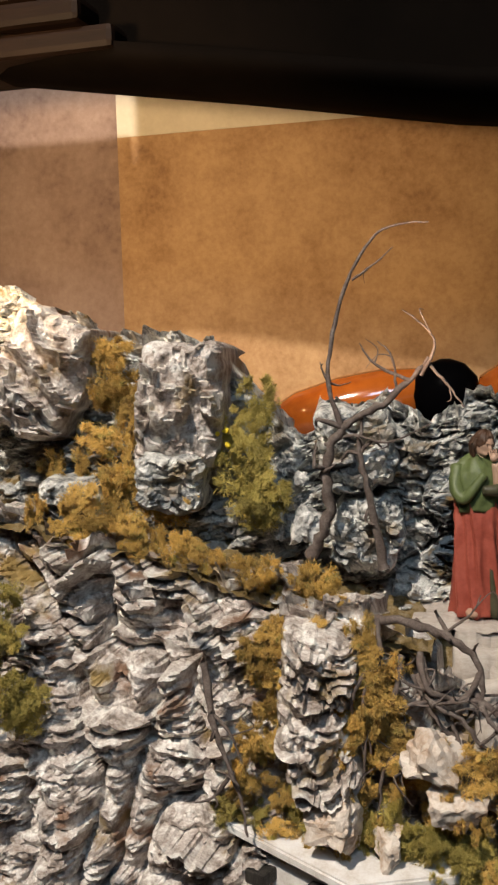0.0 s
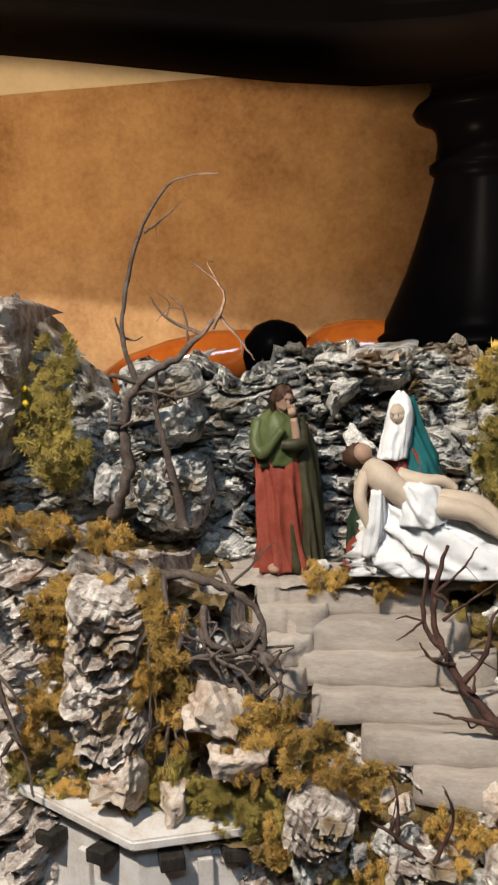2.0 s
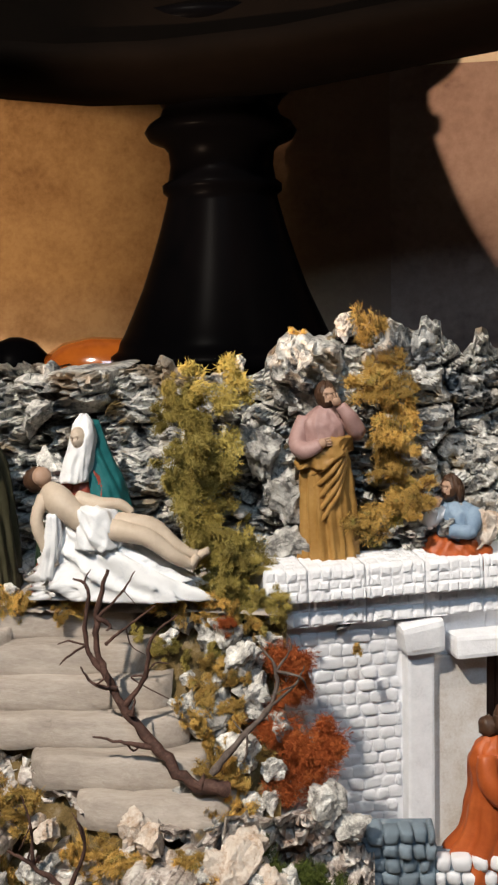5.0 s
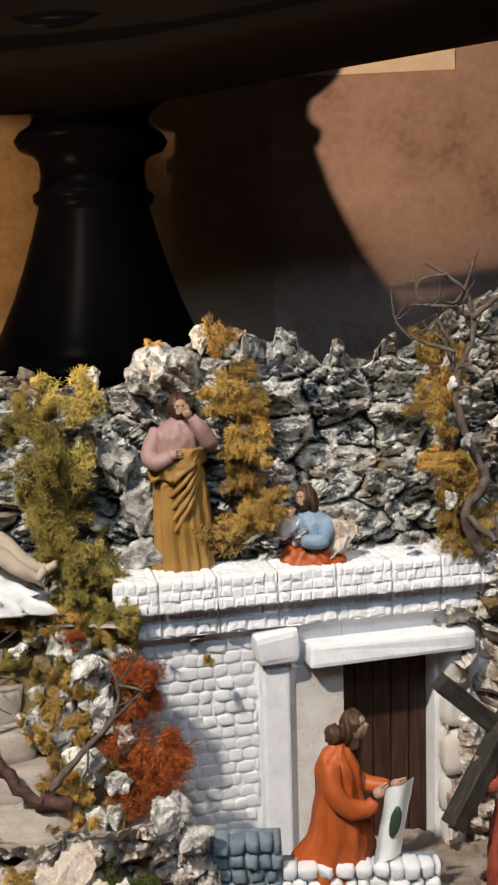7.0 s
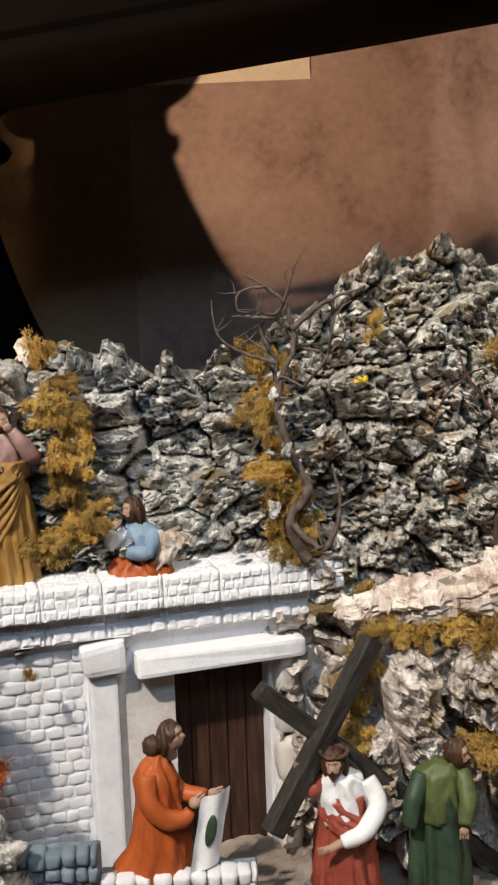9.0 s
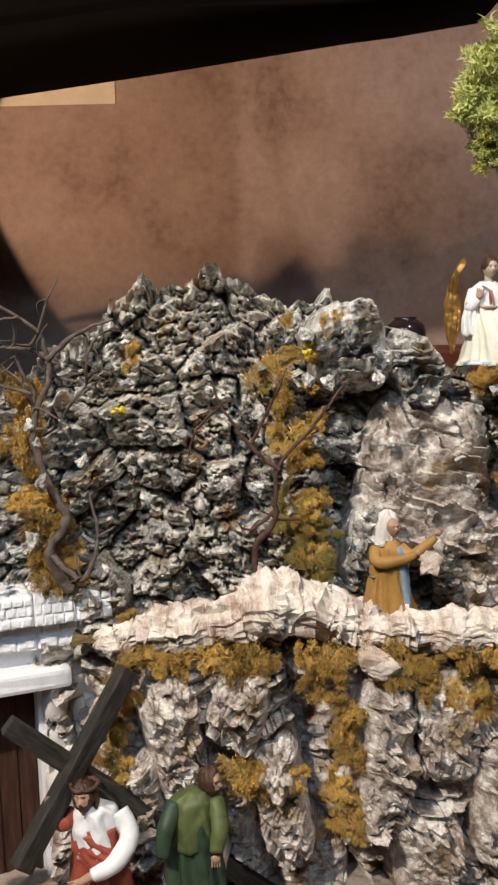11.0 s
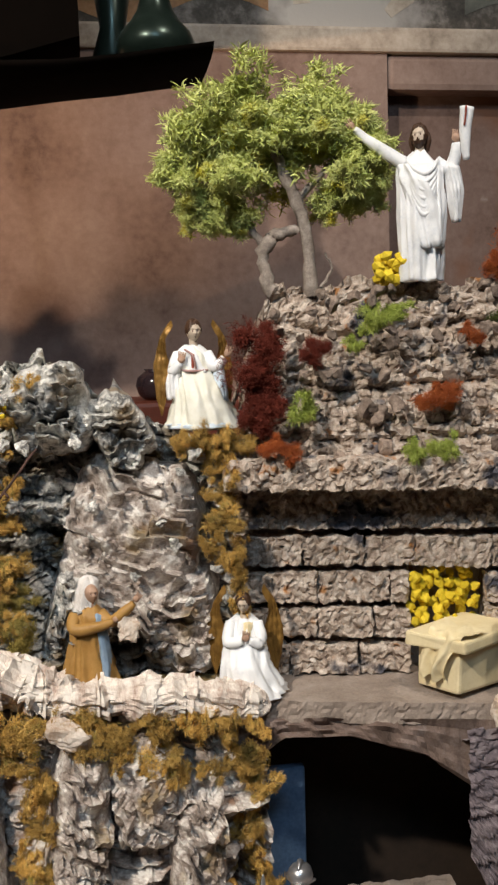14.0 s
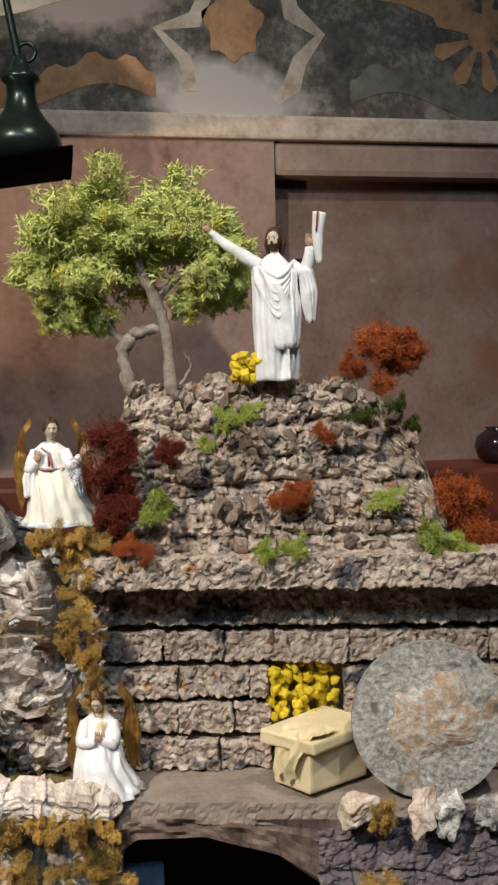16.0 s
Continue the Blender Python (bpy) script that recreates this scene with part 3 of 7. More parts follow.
def band(path, w, material, parent, name, label):
    left, right = [], []
    for i, p in enumerate(path):
        a, b = Vector(path[max(i - 1, 0)]), Vector(path[min(i + 1, len(path) - 1)])
        n = (b - a).normalized()
        n = Vector((-n.y, n.x)) * w * (0.75 + 0.25 * math.sin(i * 2.1))
        left.append(tuple(Vector(p) + n))
        right.append(tuple(Vector(p) - n))
    return flat_shape(left + right[::-1], 0.002, material, parent, name, label)


def fresco():
    w = bpy.data.objects["wall_north"]
    band([(0.768, 0.75), (0.756, 0.725), (0.722, 0.716), (0.747, 0.69), (0.75, 0.662)], 0.008, M_FRESCOPALE, w, "painted_ornament", "pale zigzag ribbon")
    band([(0.842, 0.75), (0.845, 0.735), (0.872, 0.716), (0.852, 0.692), (0.845, 0.67), (0.828, 0.655)], 0.009, M_FRESCOPALE, w, "painted_ornament", "pale zigzag ribbon")
    pts = [(0.791 + (0.026 + 0.004 * math.sin(5 * a)) * math.cos(a), 0.722 + (0.03 + 0.004 * math.sin(7 * a)) * math.sin(a)) for a in [i * 2 * math.pi / 40 for i in range(40)]]
    flat_shape(pts, 0.002, M_FRESCOTAN, w, "painted_ornament", "tan painted rosette")
    # scrolled leaf borders at both sides
    for sx, x0 in ((-1, 0.72), (1, 0.9)):
        low = [(x0 + sx * 0.26 * i / 30, 0.655 + 0.012 * math.sin(i * 0.32)) for i in range(31)]
        up = [(x0 + sx * 0.26 * i / 30, 0.676 + 0.012 * math.sin(i * 0.32) + 0.007 * (i % 4 > 1)) for i in range(31)]
        flat_shape(low + up[::-1], 0.002, M_FRESCOTAN if sx < 0 else M_FRESCOGREEN, w, "painted_ornament", "faded scroll of leaves")
        low = [(x0 + sx * 0.3 * i / 30, 0.735 + 0.015 * math.sin(i * 0.25 + 1)) for i in range(31)]
        up = [(x0 + sx * 0.3 * i / 30, 0.755 + 0.015 * math.sin(i * 0.25 + 1) + 0.006 * (i % 4 > 1)) for i in range(31)]
        flat_shape(low + up[::-1], 0.002, M_FRESCOPALE if sx < 0 else M_FRESCOTAN, w, "painted_ornament", "faded scroll of leaves")
    for k in range(9):
        a = k * 2 * math.pi / 9
        c, s = math.cos(a), math.sin(a)
        pet = [(1.03 + c * r - s * q, 0.72 + s * r + c * q) for r, q in ((0.012, -0.002), (0.045, -0.008), (0.052, 0), (0.045, 0.008), (0.012, 0.002))]
        flat_shape(pet, 0.003, M_FRESCOTAN, w, "painted_ornament", "petal of a painted rosette")
    flat_shape([(1.03 + 0.014 * math.cos(i * 0.3142), 0.72 + 0.014 * math.sin(i * 0.3142)) for i in range(20)], 0.0025, M_FRESCOTAN, w, "painted_ornament", "tan disc of a painted rosette")


def basin():
    """The dark pedestal with its wide hull that hangs over the display."""
    h = holder("pedestal_stand", pose(0.09, 0.81, -0.05), "black lacquered pedestal stand with a turned baluster foot", "stand")
    part("plinth", box(-0.1, -0.1, 0, 0.1, 0.1, 0.34, 0.006), M_BLACK, h)
    prof = [(0.088, 0.34), (0.088, 0.352), (0.082, 0.356), (0.08, 0.362), (0.0765, 0.368), (0.07, 0.382), (0.062, 0.4), (0.054, 0.422), (0.047, 0.444), (0.042, 0.462), (0.0405, 0.468), (0.044, 0.471), (0.0445, 0.476), (0.04, 0.479),
            (0.038, 0.49), (0.039, 0.5), (0.043, 0.505), (0.053, 0.509), (0.056, 0.514), (0.053, 0.519), (0.045, 0.524), (0.042, 0.531), (0.046, 0.538), (0.055, 0.545), (0.066, 0.552), (0.072, 0.56), (0.085, 0.572), (0.09, 0.58)]
    part("baluster", lathe(prof, 72), M_BLACK, h, "glossy black turned baluster", smooth=True)
    # hull: its underside rises towards both ends
    rows = [(-0.62, 0.578), (-0.43, 0.55), (-0.22, 0.516), (-0.06, 0.488), (0.0, 0.4805), (0.06, 0.479), (0.14, 0.483), (0.25, 0.498), (0.4, 0.5165), (0.54, 0.5365), (0.577, 0.5405), (0.636, 0.549)]
    bm = bmesh.new()
    sect = [(0.70, 0.024), (0.705, 0.012), (0.72, 0.004), (0.745, 0.0), (0.775, 0.0), (0.785, 0.004), (0.79, 0.014), (0.79, 0.024), (0.75, 0.026)]
    rings = [[bm.verts.new((x - 0.088, y - 0.81, z + dz * (1 if x < 0.5 else 0.3) + 0.05)) for y, dz in sect] for x, z in rows]
    n = len(sect)
    for a, b in zip(rings, rings[1:]):
        for i in range(n):
            bm.faces.new((a[i], a[(i + 1) % n], b[(i + 1) % n], b[i]))
    bm.faces.new(rings[0])
    bm.faces.new(rings[-1][::-1])
    part("hull", bm, M_TRAY, h, "long dark tray that curves up at its ends", smooth=True)
    bm = bmesh.new()
    top = [(-0.38, 0.545), (-0.2, 0.53), (0.04, 0.5), (0.3, 0.518), (0.5, 0.55), (0.553, 0.565), (0.55, 0.8), (-0.38, 0.8)]
    f = bm.faces.new([bm.verts.new((x - 0.088, 0.725 - 0.81, z + 0.05)) for x, z in top])
    for e in bmesh.ops.extrude_face_region(bm, geom=[f])["geom"]:
        if isinstance(e, bmesh.types.BMVert):
            e.co.y += 0.06
    part("chest", bm, M_TRAY, h, "dark body on the tray")
    for i, (dz, dy) in enumerate(((0.0, 0.012), (0.019, 0.004), (0.041, 0.016), (0.062, 0.0), (0.085, 0.01))):
        part("moulding", box(-0.75, -0.125 + dy, 0.598 + dz, -0.385 - 0.022 * i, -0.02, 0.6155 + dz, 0.005), M_BROWNWOOD, h, "stepped brown wooden moulding")
    # small grey shape next to the bell
    part("knob", lathe([(0.012, 0), (0.015, 0.01), (0.009, 0.03), (0.012, 0.05), (0.004, 0.062)], 20), M_BRONZE, h, "dull grey knob", smooth=True).location = (0.488, -0.03, 0.606)
    b = holder("bronze_bell", pose(0.606, 0.76, 0.5555) @ Matrix.Diagonal((0.9, 0.9, 0.93, 1)), "dark green bronze bell weight with a ring", "bell")
    part("body", lathe([(0.02, 0), (0.0265, 0.004), (0.0295, 0.011), (0.0295, 0.016), (0.0265, 0.023), (0.019, 0.031), (0.0135, 0.039), (0.011, 0.048), (0.011, 0.057), (0.0145, 0.06), (0.0145, 0.063), (0.009, 0.067), (0.0065, 0.073), (0.0045, 0.078)], 40), M_BRONZE, b, smooth=True)
    ringpts = [(0.0065 * math.cos(i * 0.5236) + 0.005, 0, 0.081 + 0.0065 * math.sin(i * 0.5236)) for i in range(13)]
    v, f = tube(ringpts, [0.0016] * 13, 6, steps=2)
    part("ring", mesh_of("ring", v, f), M_BRONZE, b)
    v, f = tube([(0, 0, 0.07), (-0.009, 0, 0.12), (-0.02, 0, 0.19)], [0.0035, 0.003, 0.003], 8)
    part("rod", mesh_of("rod", v, f), M_BRONZE, b)


def jar(x, z, length, r, yaw, tilt):
    h = holder("glazed_jar", pose(x, 0.80, z, 0, tilt, yaw), "glossy orange glazed jar lying behind the rocks", "jar", "jars behind the rocks")
    prof = [(0.004, -0.5), (0.55, -0.46), (0.86, -0.3), (1.0, -0.05), (0.95, 0.2), (0.75, 0.38), (0.62, 0.45), (0.66, 0.5)]
    bm = lathe([(p * r, q * length) for p, q in prof], 40)
    bmesh.ops.rotate(bm, verts=bm.verts[:], matrix=Matrix.Rotation(radians(90), 3, "Y"))
    part("body", bm, M_GLAZE, h, smooth=True)
    # flat dark disc stands in for the shade in the hollow
    bm = lathe([(0.6 * r, 0.0), (0.6 * r, 0.003)], 32)
    bmesh.ops.rotate(bm, verts=bm.verts[:], matrix=Matrix.Rotation(radians(90), 3, "Y"))
    bmesh.ops.translate(bm, verts=bm.verts[:], vec=(length * 0.5, 0, 0))
    part("mouth", bm, M_DARK, h, "mouth of the jar, a disc coloured dark for the shade inside")


room()
fresco()
basin()
tagged(part("ledge_bench", box(0.42, 0.86, -0.95, 3.2, 0.953, 0.322, 0.004), M_REDLEDGE), "dark red painted ledge along the foot of the wall", "ledge", "", "structure")
for px, py, pr in ((0.606, 0.89, 0.017), (1.018, 0.9, 0.022)):
    pot = holder("dark_pot", pose(px, py, 0.322), "small dark glazed round pot on the red ledge", "pot", "dark pots on the ledge")
    part("body", lathe([(pr * k, pr * z) for k, z in ((0.55, 0), (0.85, 0.25), (1.0, 0.7), (0.9, 1.1), (0.6, 1.35), (0.5, 1.4), (0.58, 1.5))], 32), M_POT, pot, smooth=True)
part("jar_shelf", box(-0.3, 0.745, -0.05, 0.06, 0.87, 0.262, 0.004), M_TABLE)
tagged(bpy.data.objects["jar_shelf"], "dark wooden block that carries the jars", "block")
jar(-0.145, 0.281, 0.14, 0.026, 8, -12)
jar(-0.007, 0.29, 0.085, 0.027, 4, 0)
hb = holder("dark_jar", pose(-0.072, 0.80, 0.29), "black glazed round pot behind the rocks", "jar")
part("body", lathe([(0.012, -0.028), (0.022, -0.018), (0.027, 0.0), (0.024, 0.014), (0.015, 0.024), (0.004, 0.028)], 36), M_BLACK, hb, smooth=True)

# ---- rock faces ----
cliff("back_cliff", [(-0.46, 0.62, 0.12, 0.385), (-0.34, 0.61, 0.14, 0.378), (-0.316, 0.61, 0.14, 0.362), (-0.28, 0.61, 0.15, 0.345), (-0.246, 0.61, 0.15, 0.338), (-0.205, 0.61, 0.15, 0.336), (-0.186, 0.615, 0.15, 0.315), (-0.156, 0.63, 0.15, 0.278), (-0.136, 0.64, 0.15, 0.292), (-0.1, 0.64, 0.15, 0.297), (-0.071, 0.645, 0.14, 0.283), (-0.04, 0.65, 0.14, 0.3), (0.0, 0.65, 0.14, 0.3), (0.024, 0.65, 0.14, 0.289), (0.045, 0.65, 0.14, 0.301), (0.11, 0.66, 0.14, 0.298)],
      M_ROCK, 3, "grey painted cork rock face behind the figures")
cliff("middle_cliff", [(0.085, 0.665, 0.14, 0.29), (0.108, 0.665, 0.14, 0.298), (0.141, 0.665, 0.14, 0.311), (0.184, 0.665, 0.14, 0.324), (0.23, 0.67, 0.14, 0.32), (0.276, 0.68, 0.14, 0.307), (0.317, 0.69, 0.14, 0.32), (0.345, 0.695, 0.14, 0.342), (0.374, 0.70, 0.14, 0.35)],
      M_ROCK, 11, "grey painted cork rock face behind the house")
cliff("great_rock", [(0.345, 0.70, 0.14, 0.335), (0.374, 0.695, 0.14, 0.348), (0.393, 0.69, 0.14, 0.365), (0.428, 0.685, 0.14, 0.376), (0.449, 0.685, 0.14, 0.386), (0.48, 0.69, 0.14, 0.364), (0.5, 0.7, 0.14, 0.352)],
      M_FLAKE, 23, "tall grey cork rock with flaky chips", "flaky")
cliff("side_rock", [(0.485, 0.705, 0.14, 0.345), (0.501, 0.70, 0.14, 0.354), (0.52, 0.70, 0.14, 0.364), (0.54, 0.70, 0.14, 0.356), (0.554, 0.70, 0.14, 0.34), (0.58, 0.70, 0.14, 0.326), (0.604, 0.70, 0.14, 0.314), (0.655, 0.70, 0.14, 0.3)],
      M_ROCK, 31, "grey cork rock with pale flat slabs")
cliff("front_cliff", [(-0.46, 0.53, -0.05, 0.25), (-0.314, 0.525, -0.05, 0.24), (-0.26, 0.52, -0.05, 0.222), (-0.241, 0.52, -0.05, 0.23), (-0.215, 0.52, -0.05, 0.215), (-0.179, 0.525, -0.05, 0.21), (-0.146, 0.53, -0.05, 0.205), (-0.127, 0.535, -0.05, 0.19), (-0.09, 0.54, -0.05, 0.185), (-0.065, 0.55, -0.05, 0.165), (-0.04, 0.56, 0.0, 0.14)],
      M_BARK, 41, "layered pale cork bark cliff", "bark", lean=0.08, back=0.08)
cliff("front_rock_bank", [(-0.105, 0.53, 0.0, 0.085), (-0.085, 0.527, 0.0, 0.105), (-0.05, 0.51, -0.05, 0.122), (-0.02, 0.51, -0.05, 0.105), (0.03, 0.505, -0.05, 0.093), (0.06, 0.50, -0.05, 0.078), (0.1, 0.495, -0.05, 0.068), (0.14, 0.50, -0.05, 0.08), (0.17, 0.515, -0.05, 0.07), (0.2, 0.53, -0.05, 0.045)],
      M_BARK, 52, "broken pale rocks with moss before the steps", "flaky", lean=0.25, back=0.04)
cliff("ledge_cliff", [(0.33, 0.665, -0.05, 0.155), (0.37, 0.66, -0.05, 0.158), (0.42, 0.652, -0.05, 0.158), (0.474, 0.65, -0.05, 0.16), (0.55, 0.65, -0.05, 0.155), (0.62, 0.648, -0.05, 0.15), (0.652, 0.652, -0.05, 0.145)],
      M_BARK, 63, "grey and pink cork bark face under the ledge", "bark", lean=0.02, back=0.06)

# ---- terraces and paths ----
def soil(tab, axis, rough=0.004, seed=5):
    def fn(X, Y):
        return table(tab, X if axis == "x" else Y)[0] + rough * 2 * fbm(X * 60, Y * 60, seed, 4) + rough * blocks(X * 120, Y * 120, seed)
    return fn


sheet("terrace", -0.46, -0.06, 0.54, 0.66, soil([(-0.46, 0.235), (-0.314, 0.226), (-0.241, 0.214), (-0.18, 0.2), (-0.127, 0.18), (-0.06, 0.163)], "x"), M_SOIL, 0.003, "mossy brown terrace between the cork cliffs", "ground")
sheet("landing", -0.075, 0.145, 0.588, 0.69, soil([(0.57, 0.162), (0.6, 0.167), (0.69, 0.174)], "y", 0.002, 7), M_STEP, 0.003, "grey painted landing under the mourning figures", "ground")
sheet("bank", -0.11, 0.15, 0.50, 0.602, soil([(0.50, 0.05), (0.535, 0.054), (0.56, 0.085), (0.592, 0.14), (0.602, 0.155)], "y", 0.004, 9), M_SOIL, 0.003, "mossy brown bank beside the steps", "ground")
sheet("house_terrace", 0.12, 0.40, 0.63, 0.72, lambda X, Y: np.where(Y < 0.635 + 0.336 * (X - 0.141), -0.04, 0.0) + (Y >= 0.635 + 0.336 * (X - 0.141)) * soil([(0.63, 0.168), (0.72, 0.178)], "y", 0.004, 11)(X, Y), M_SOIL, 0.003, "mossy ground behind the house roof", "ground")
sheet("courtyard", 0.13, 0.78, 0.50, 0.68, soil([(0.50, -0.012), (0.68, 0.0)], "y", 0.002, 13), M_PATH, 0.004, "sandy courtyard before the house door", "ground")
sheet("ledge_floor", 0.35, 0.66, 0.645, 0.73, soil([(0.35, 0.158), (0.47, 0.163), (0.6, 0.153), (0.66, 0.15)], "x", 0.003, 15), M_SOIL, 0.003, "mossy ledge under the kneeling figures", "ground")


def slab(x0, x1, y, z, depth, thick, seed):
    """A worn plank step with uneven outline and rounded nose."""
    g = np.random.default_rng(seed)
    n = 26
    xs = np.linspace(x0, x1, n)
    skew = 0.03 * (xs - x0)
    fr = y + skew - 0.002 * g.normal(0, 1, n).cumsum() * 0.35 + 0.007 * np.abs(np.linspace(-1, 1, n)) ** 7
    V, F = [], []
    prof = [(depth, -thick + 0.0042), (0.0005, -thick + 0.0042), (0.0, -thick + 0.0046), (0.0002, -thick * 0.6), (0.0008, -0.0035), (0.0028, -0.0009), (0.006, 0.0), (depth, 0.0)]
    for i in range(n):
        for dy, dz in prof:
            V.append((xs[i], fr[i] + dy, z + dz + 0.0005 * math.sin(i * 0.7 + seed) + 0.012 * (xs[i] - x0)))
    k = len(prof)
    for i in range(n - 1):
        for j in range(k):
            F.append((i * k + j, i * k + (j + 1) % k, (i + 1) * k + (j + 1) % k, (i + 1) * k + j))
    me = mesh_of("step", V, F, True, [M_STEP])
    bm = bmesh.new()
    bm.from_mesh(me)
    bmesh.ops.holes_fill(bm, edges=bm.edges[:])
    bm.to_mesh(me)
    bm.free()
    return me


stairs = holder("stairway", pose(0, 0, 0), "grey painted steps winding down from the mourning figures", "stairs")
for i, (a, b) in enumerate(((-0.04, 0.062), (-0.034, 0.074), (-0.026, 0.088), (-0.012, 0.1), (0.016, 0.112), (0.044, 0.128))):
    part("step", slab(a, b, 0.5885 - 0.0118 * i, 0.1655 - 0.0165 * i, 0.026, 0.0225, i), None, stairs)
for i, (a, b, k) in enumerate(((-0.05, -0.022, 0), (-0.05, -0.006, 0.7), (-0.044, -0.012, 1.6), (-0.036, -0.016, 2.6))):
    part("step", slab(a, b, 0.5865 - 0.0118 * k, 0.1675 - 0.0165 * k, 0.024, 0.021, 20 + i), None, stairs, "short broken step end")


# ---- white house ----
def stones(parent, u0, u1, z0, z1, rows, material, v0, depth, w, name="stone", seed=0, gap=0.0009):
    """Courses of single cut stones on a face that looks along -v."""
    rnd = random.Random(seed)
    kinds = []
    for k in range(6):
        random.seed(seed * 7 + k)
        me = bpy.data.meshes.new(name)
        bm = box(-0.5, -0.5, -0.5, 0.5, 0.5, 0.5, 0.3, 0.13)
        bm.to_mesh(me)
        bm.free()
        me.polygons.foreach_set("use_smooth", np.full(len(me.polygons), True))
        me.materials.append(material)
        kinds.append(me)
    h = (z1 - z0) / rows
    for r in range(rows):
        u = u0 - (w * rnd.uniform(0, 0.5) if r % 2 else 0)
        while u < u1 - 0.001:
            L = w * rnd.uniform(0.75, 1.3)
            a, b = max(u, u0), min(u + L, u1)
            u += L
            if b - a < 0.0025:
                continue
            d = depth * rnd.uniform(0.7, 1.2)
            ob = new(name, rnd.choice(kinds))
            ob.parent = parent
            ob.location = ((a + b) / 2, v0, z0 + (r + 0.5) * h)
            ob.scale = (b - a - gap, d, h - gap)
            ob.rotation_euler = (rnd.uniform(-0.05, 0.05), rnd.uniform(-0.09, 0.09), rnd.uniform(-0.06, 0.06))


house = holder("white_house", pose(0.141, 0.600, 0, 0, 0, 18.6), "small white plaster house front with a brown door", "model house")
part("wall", box(0.003, 0.012, -0.02, 0.136, 0.04, 0.15, 0.001), M_WHITE, house, "white plaster wall")
part("wall", box(0.197, 0.012, -0.02, 0.238, 0.04, 0.15, 0.001), M_WHITE, house, "white plaster wall")
part("wall", box(0.136, 0.012, 0.128, 0.197, 0.04, 0.15), M_WHITE, house, "white plaster wall over the door")
part("panel", box(0.1, 0.008, 0.0, 0.1355, 0.0125, 0.125, 0.001), M_CREAM, house, "cream plaster panel beside the door")
d = part("door", box(0.134, 0.026, -0.02, 0.199, 0.031, 0.13), M_DOOR, house, "dark brown plank door")
for i in range(5):
    part("plank", box(0.1365 + 0.0121 * i, 0.0245, -0.012, 0.1477 + 0.0121 * i, 0.0262, 0.1275, 0.0006), M_DOOR, d)
part("pilaster", box(0.083, 0.002, 0.0, 0.1, 0.014, 0.135, 0.002), M_WHITE, house, "white pilaster")
cap = box(0.078, -0.006, 0.131, 0.106, 0.014, 0.149, 0.004, 0.003)
part("capital", cap, M_WHITE, house, "chipped white capital")
part("lintel", box(0.11, -0.006, 0.127, 0.216, 0.018, 0.14, 0.003, 0.0012), M_WHITE, house, "white stone lintel")
part("fascia", box(0.0, 0.0075, 0.15, 0.243, 0.04, 0.1665, 0.001), M_WHITE, house, "pale band under the coping")
part("coping", box(-0.001, 0.003, 0.1665, 0.246, 0.05, 0.1855, 0.002), M_WHITE, house, "white coping with cut stones")


def stone_relief(w, h, d, seed, cw=0.0062, ch=0.0052):
    """A plaster block whose face and top are worked into small rough stones."""
    nu, nv, nt = int(w / 0.0008), int(h / 0.0008), 16
    u, v = np.meshgrid(np.linspace(0, w, nu), np.linspace(0, h + d, nv + nt), indexing="ij")
    row = np.floor(v / ch)
    off = hashed(row, row * 0, seed) * cw
    wx = (u + off + 0.0012 * fbm(u * 220, v * 220, seed, 2)) / cw
    vy = (v + 0.0014 * fbm(u * 180, v * 180, seed + 4, 2)) / ch
    fx, fy = wx - np.floor(wx), vy - np.floor(vy)
    edge = np.minimum(np.minimum(fx, 1 - fx) * 1.5, np.minimum(fy, 1 - fy))
    lift = 0.0016 * np.clip(edge / 0.22, 0, 1) ** 0.6 * (0.5 + hashed(np.floor(wx), np.floor(vy), seed)) + 0.0008 * fbm(u * 500, v * 500, seed, 2)
    rim = np.minimum(np.clip(np.minimum(u, w - u) / 0.0012, 0, 1), 1)
    up = np.clip(v - h, 0, d)
    front = v <= h
    Y = np.where(front, -lift * rim + 0.35 * v * 0.3, up + 0.1 * h)
    Z = np.where(front, v, h + lift * rim * 0.6 + up * 0.03)
    me = mesh_of("coping_stone", np.stack([u, Y + (1 - rim) * 0.0005, Z], 2).reshape(-1, 3), grid_faces(nu, nv + nt), False, [M_WHITE])
    return me


u = -0.003
for i, w in enumerate((0.026, 0.034, 0.036, 0.036, 0.035, 0.032, 0.026, 0.0225)):
    o = part("coping_stone", stone_relief(w - 0.0003, 0.0185, 0.03, i, 0.0064, 0.0061), None, house)
    o.location = (u, -0.003, 0.168)
    o = part("fascia_stone", stone_relief(w - 0.0004, 0.0165, 0.002, 20 + i, 0.012, 0.0082), None, house)
    o.location = (u + 0.0025, 0.0045, 0.1515)
    u += w
stones(house, 0.003, 0.082, 0.0, 0.145, 19, M_WHITE, 0.0125, 0.0034, 0.0095, "wall_stone", 7, 0.0004)
stones(house, 0.199, 0.216, -0.01, 0.127, 5, M_CREAM, 0.009, 0.016, 0.03, "jamb_stone", 9)
stones(house, 0.217, 0.24, -0.01, 0.145, 10, M_CREAM, 0.012, 0.008, 0.012, "wall_stone", 10)
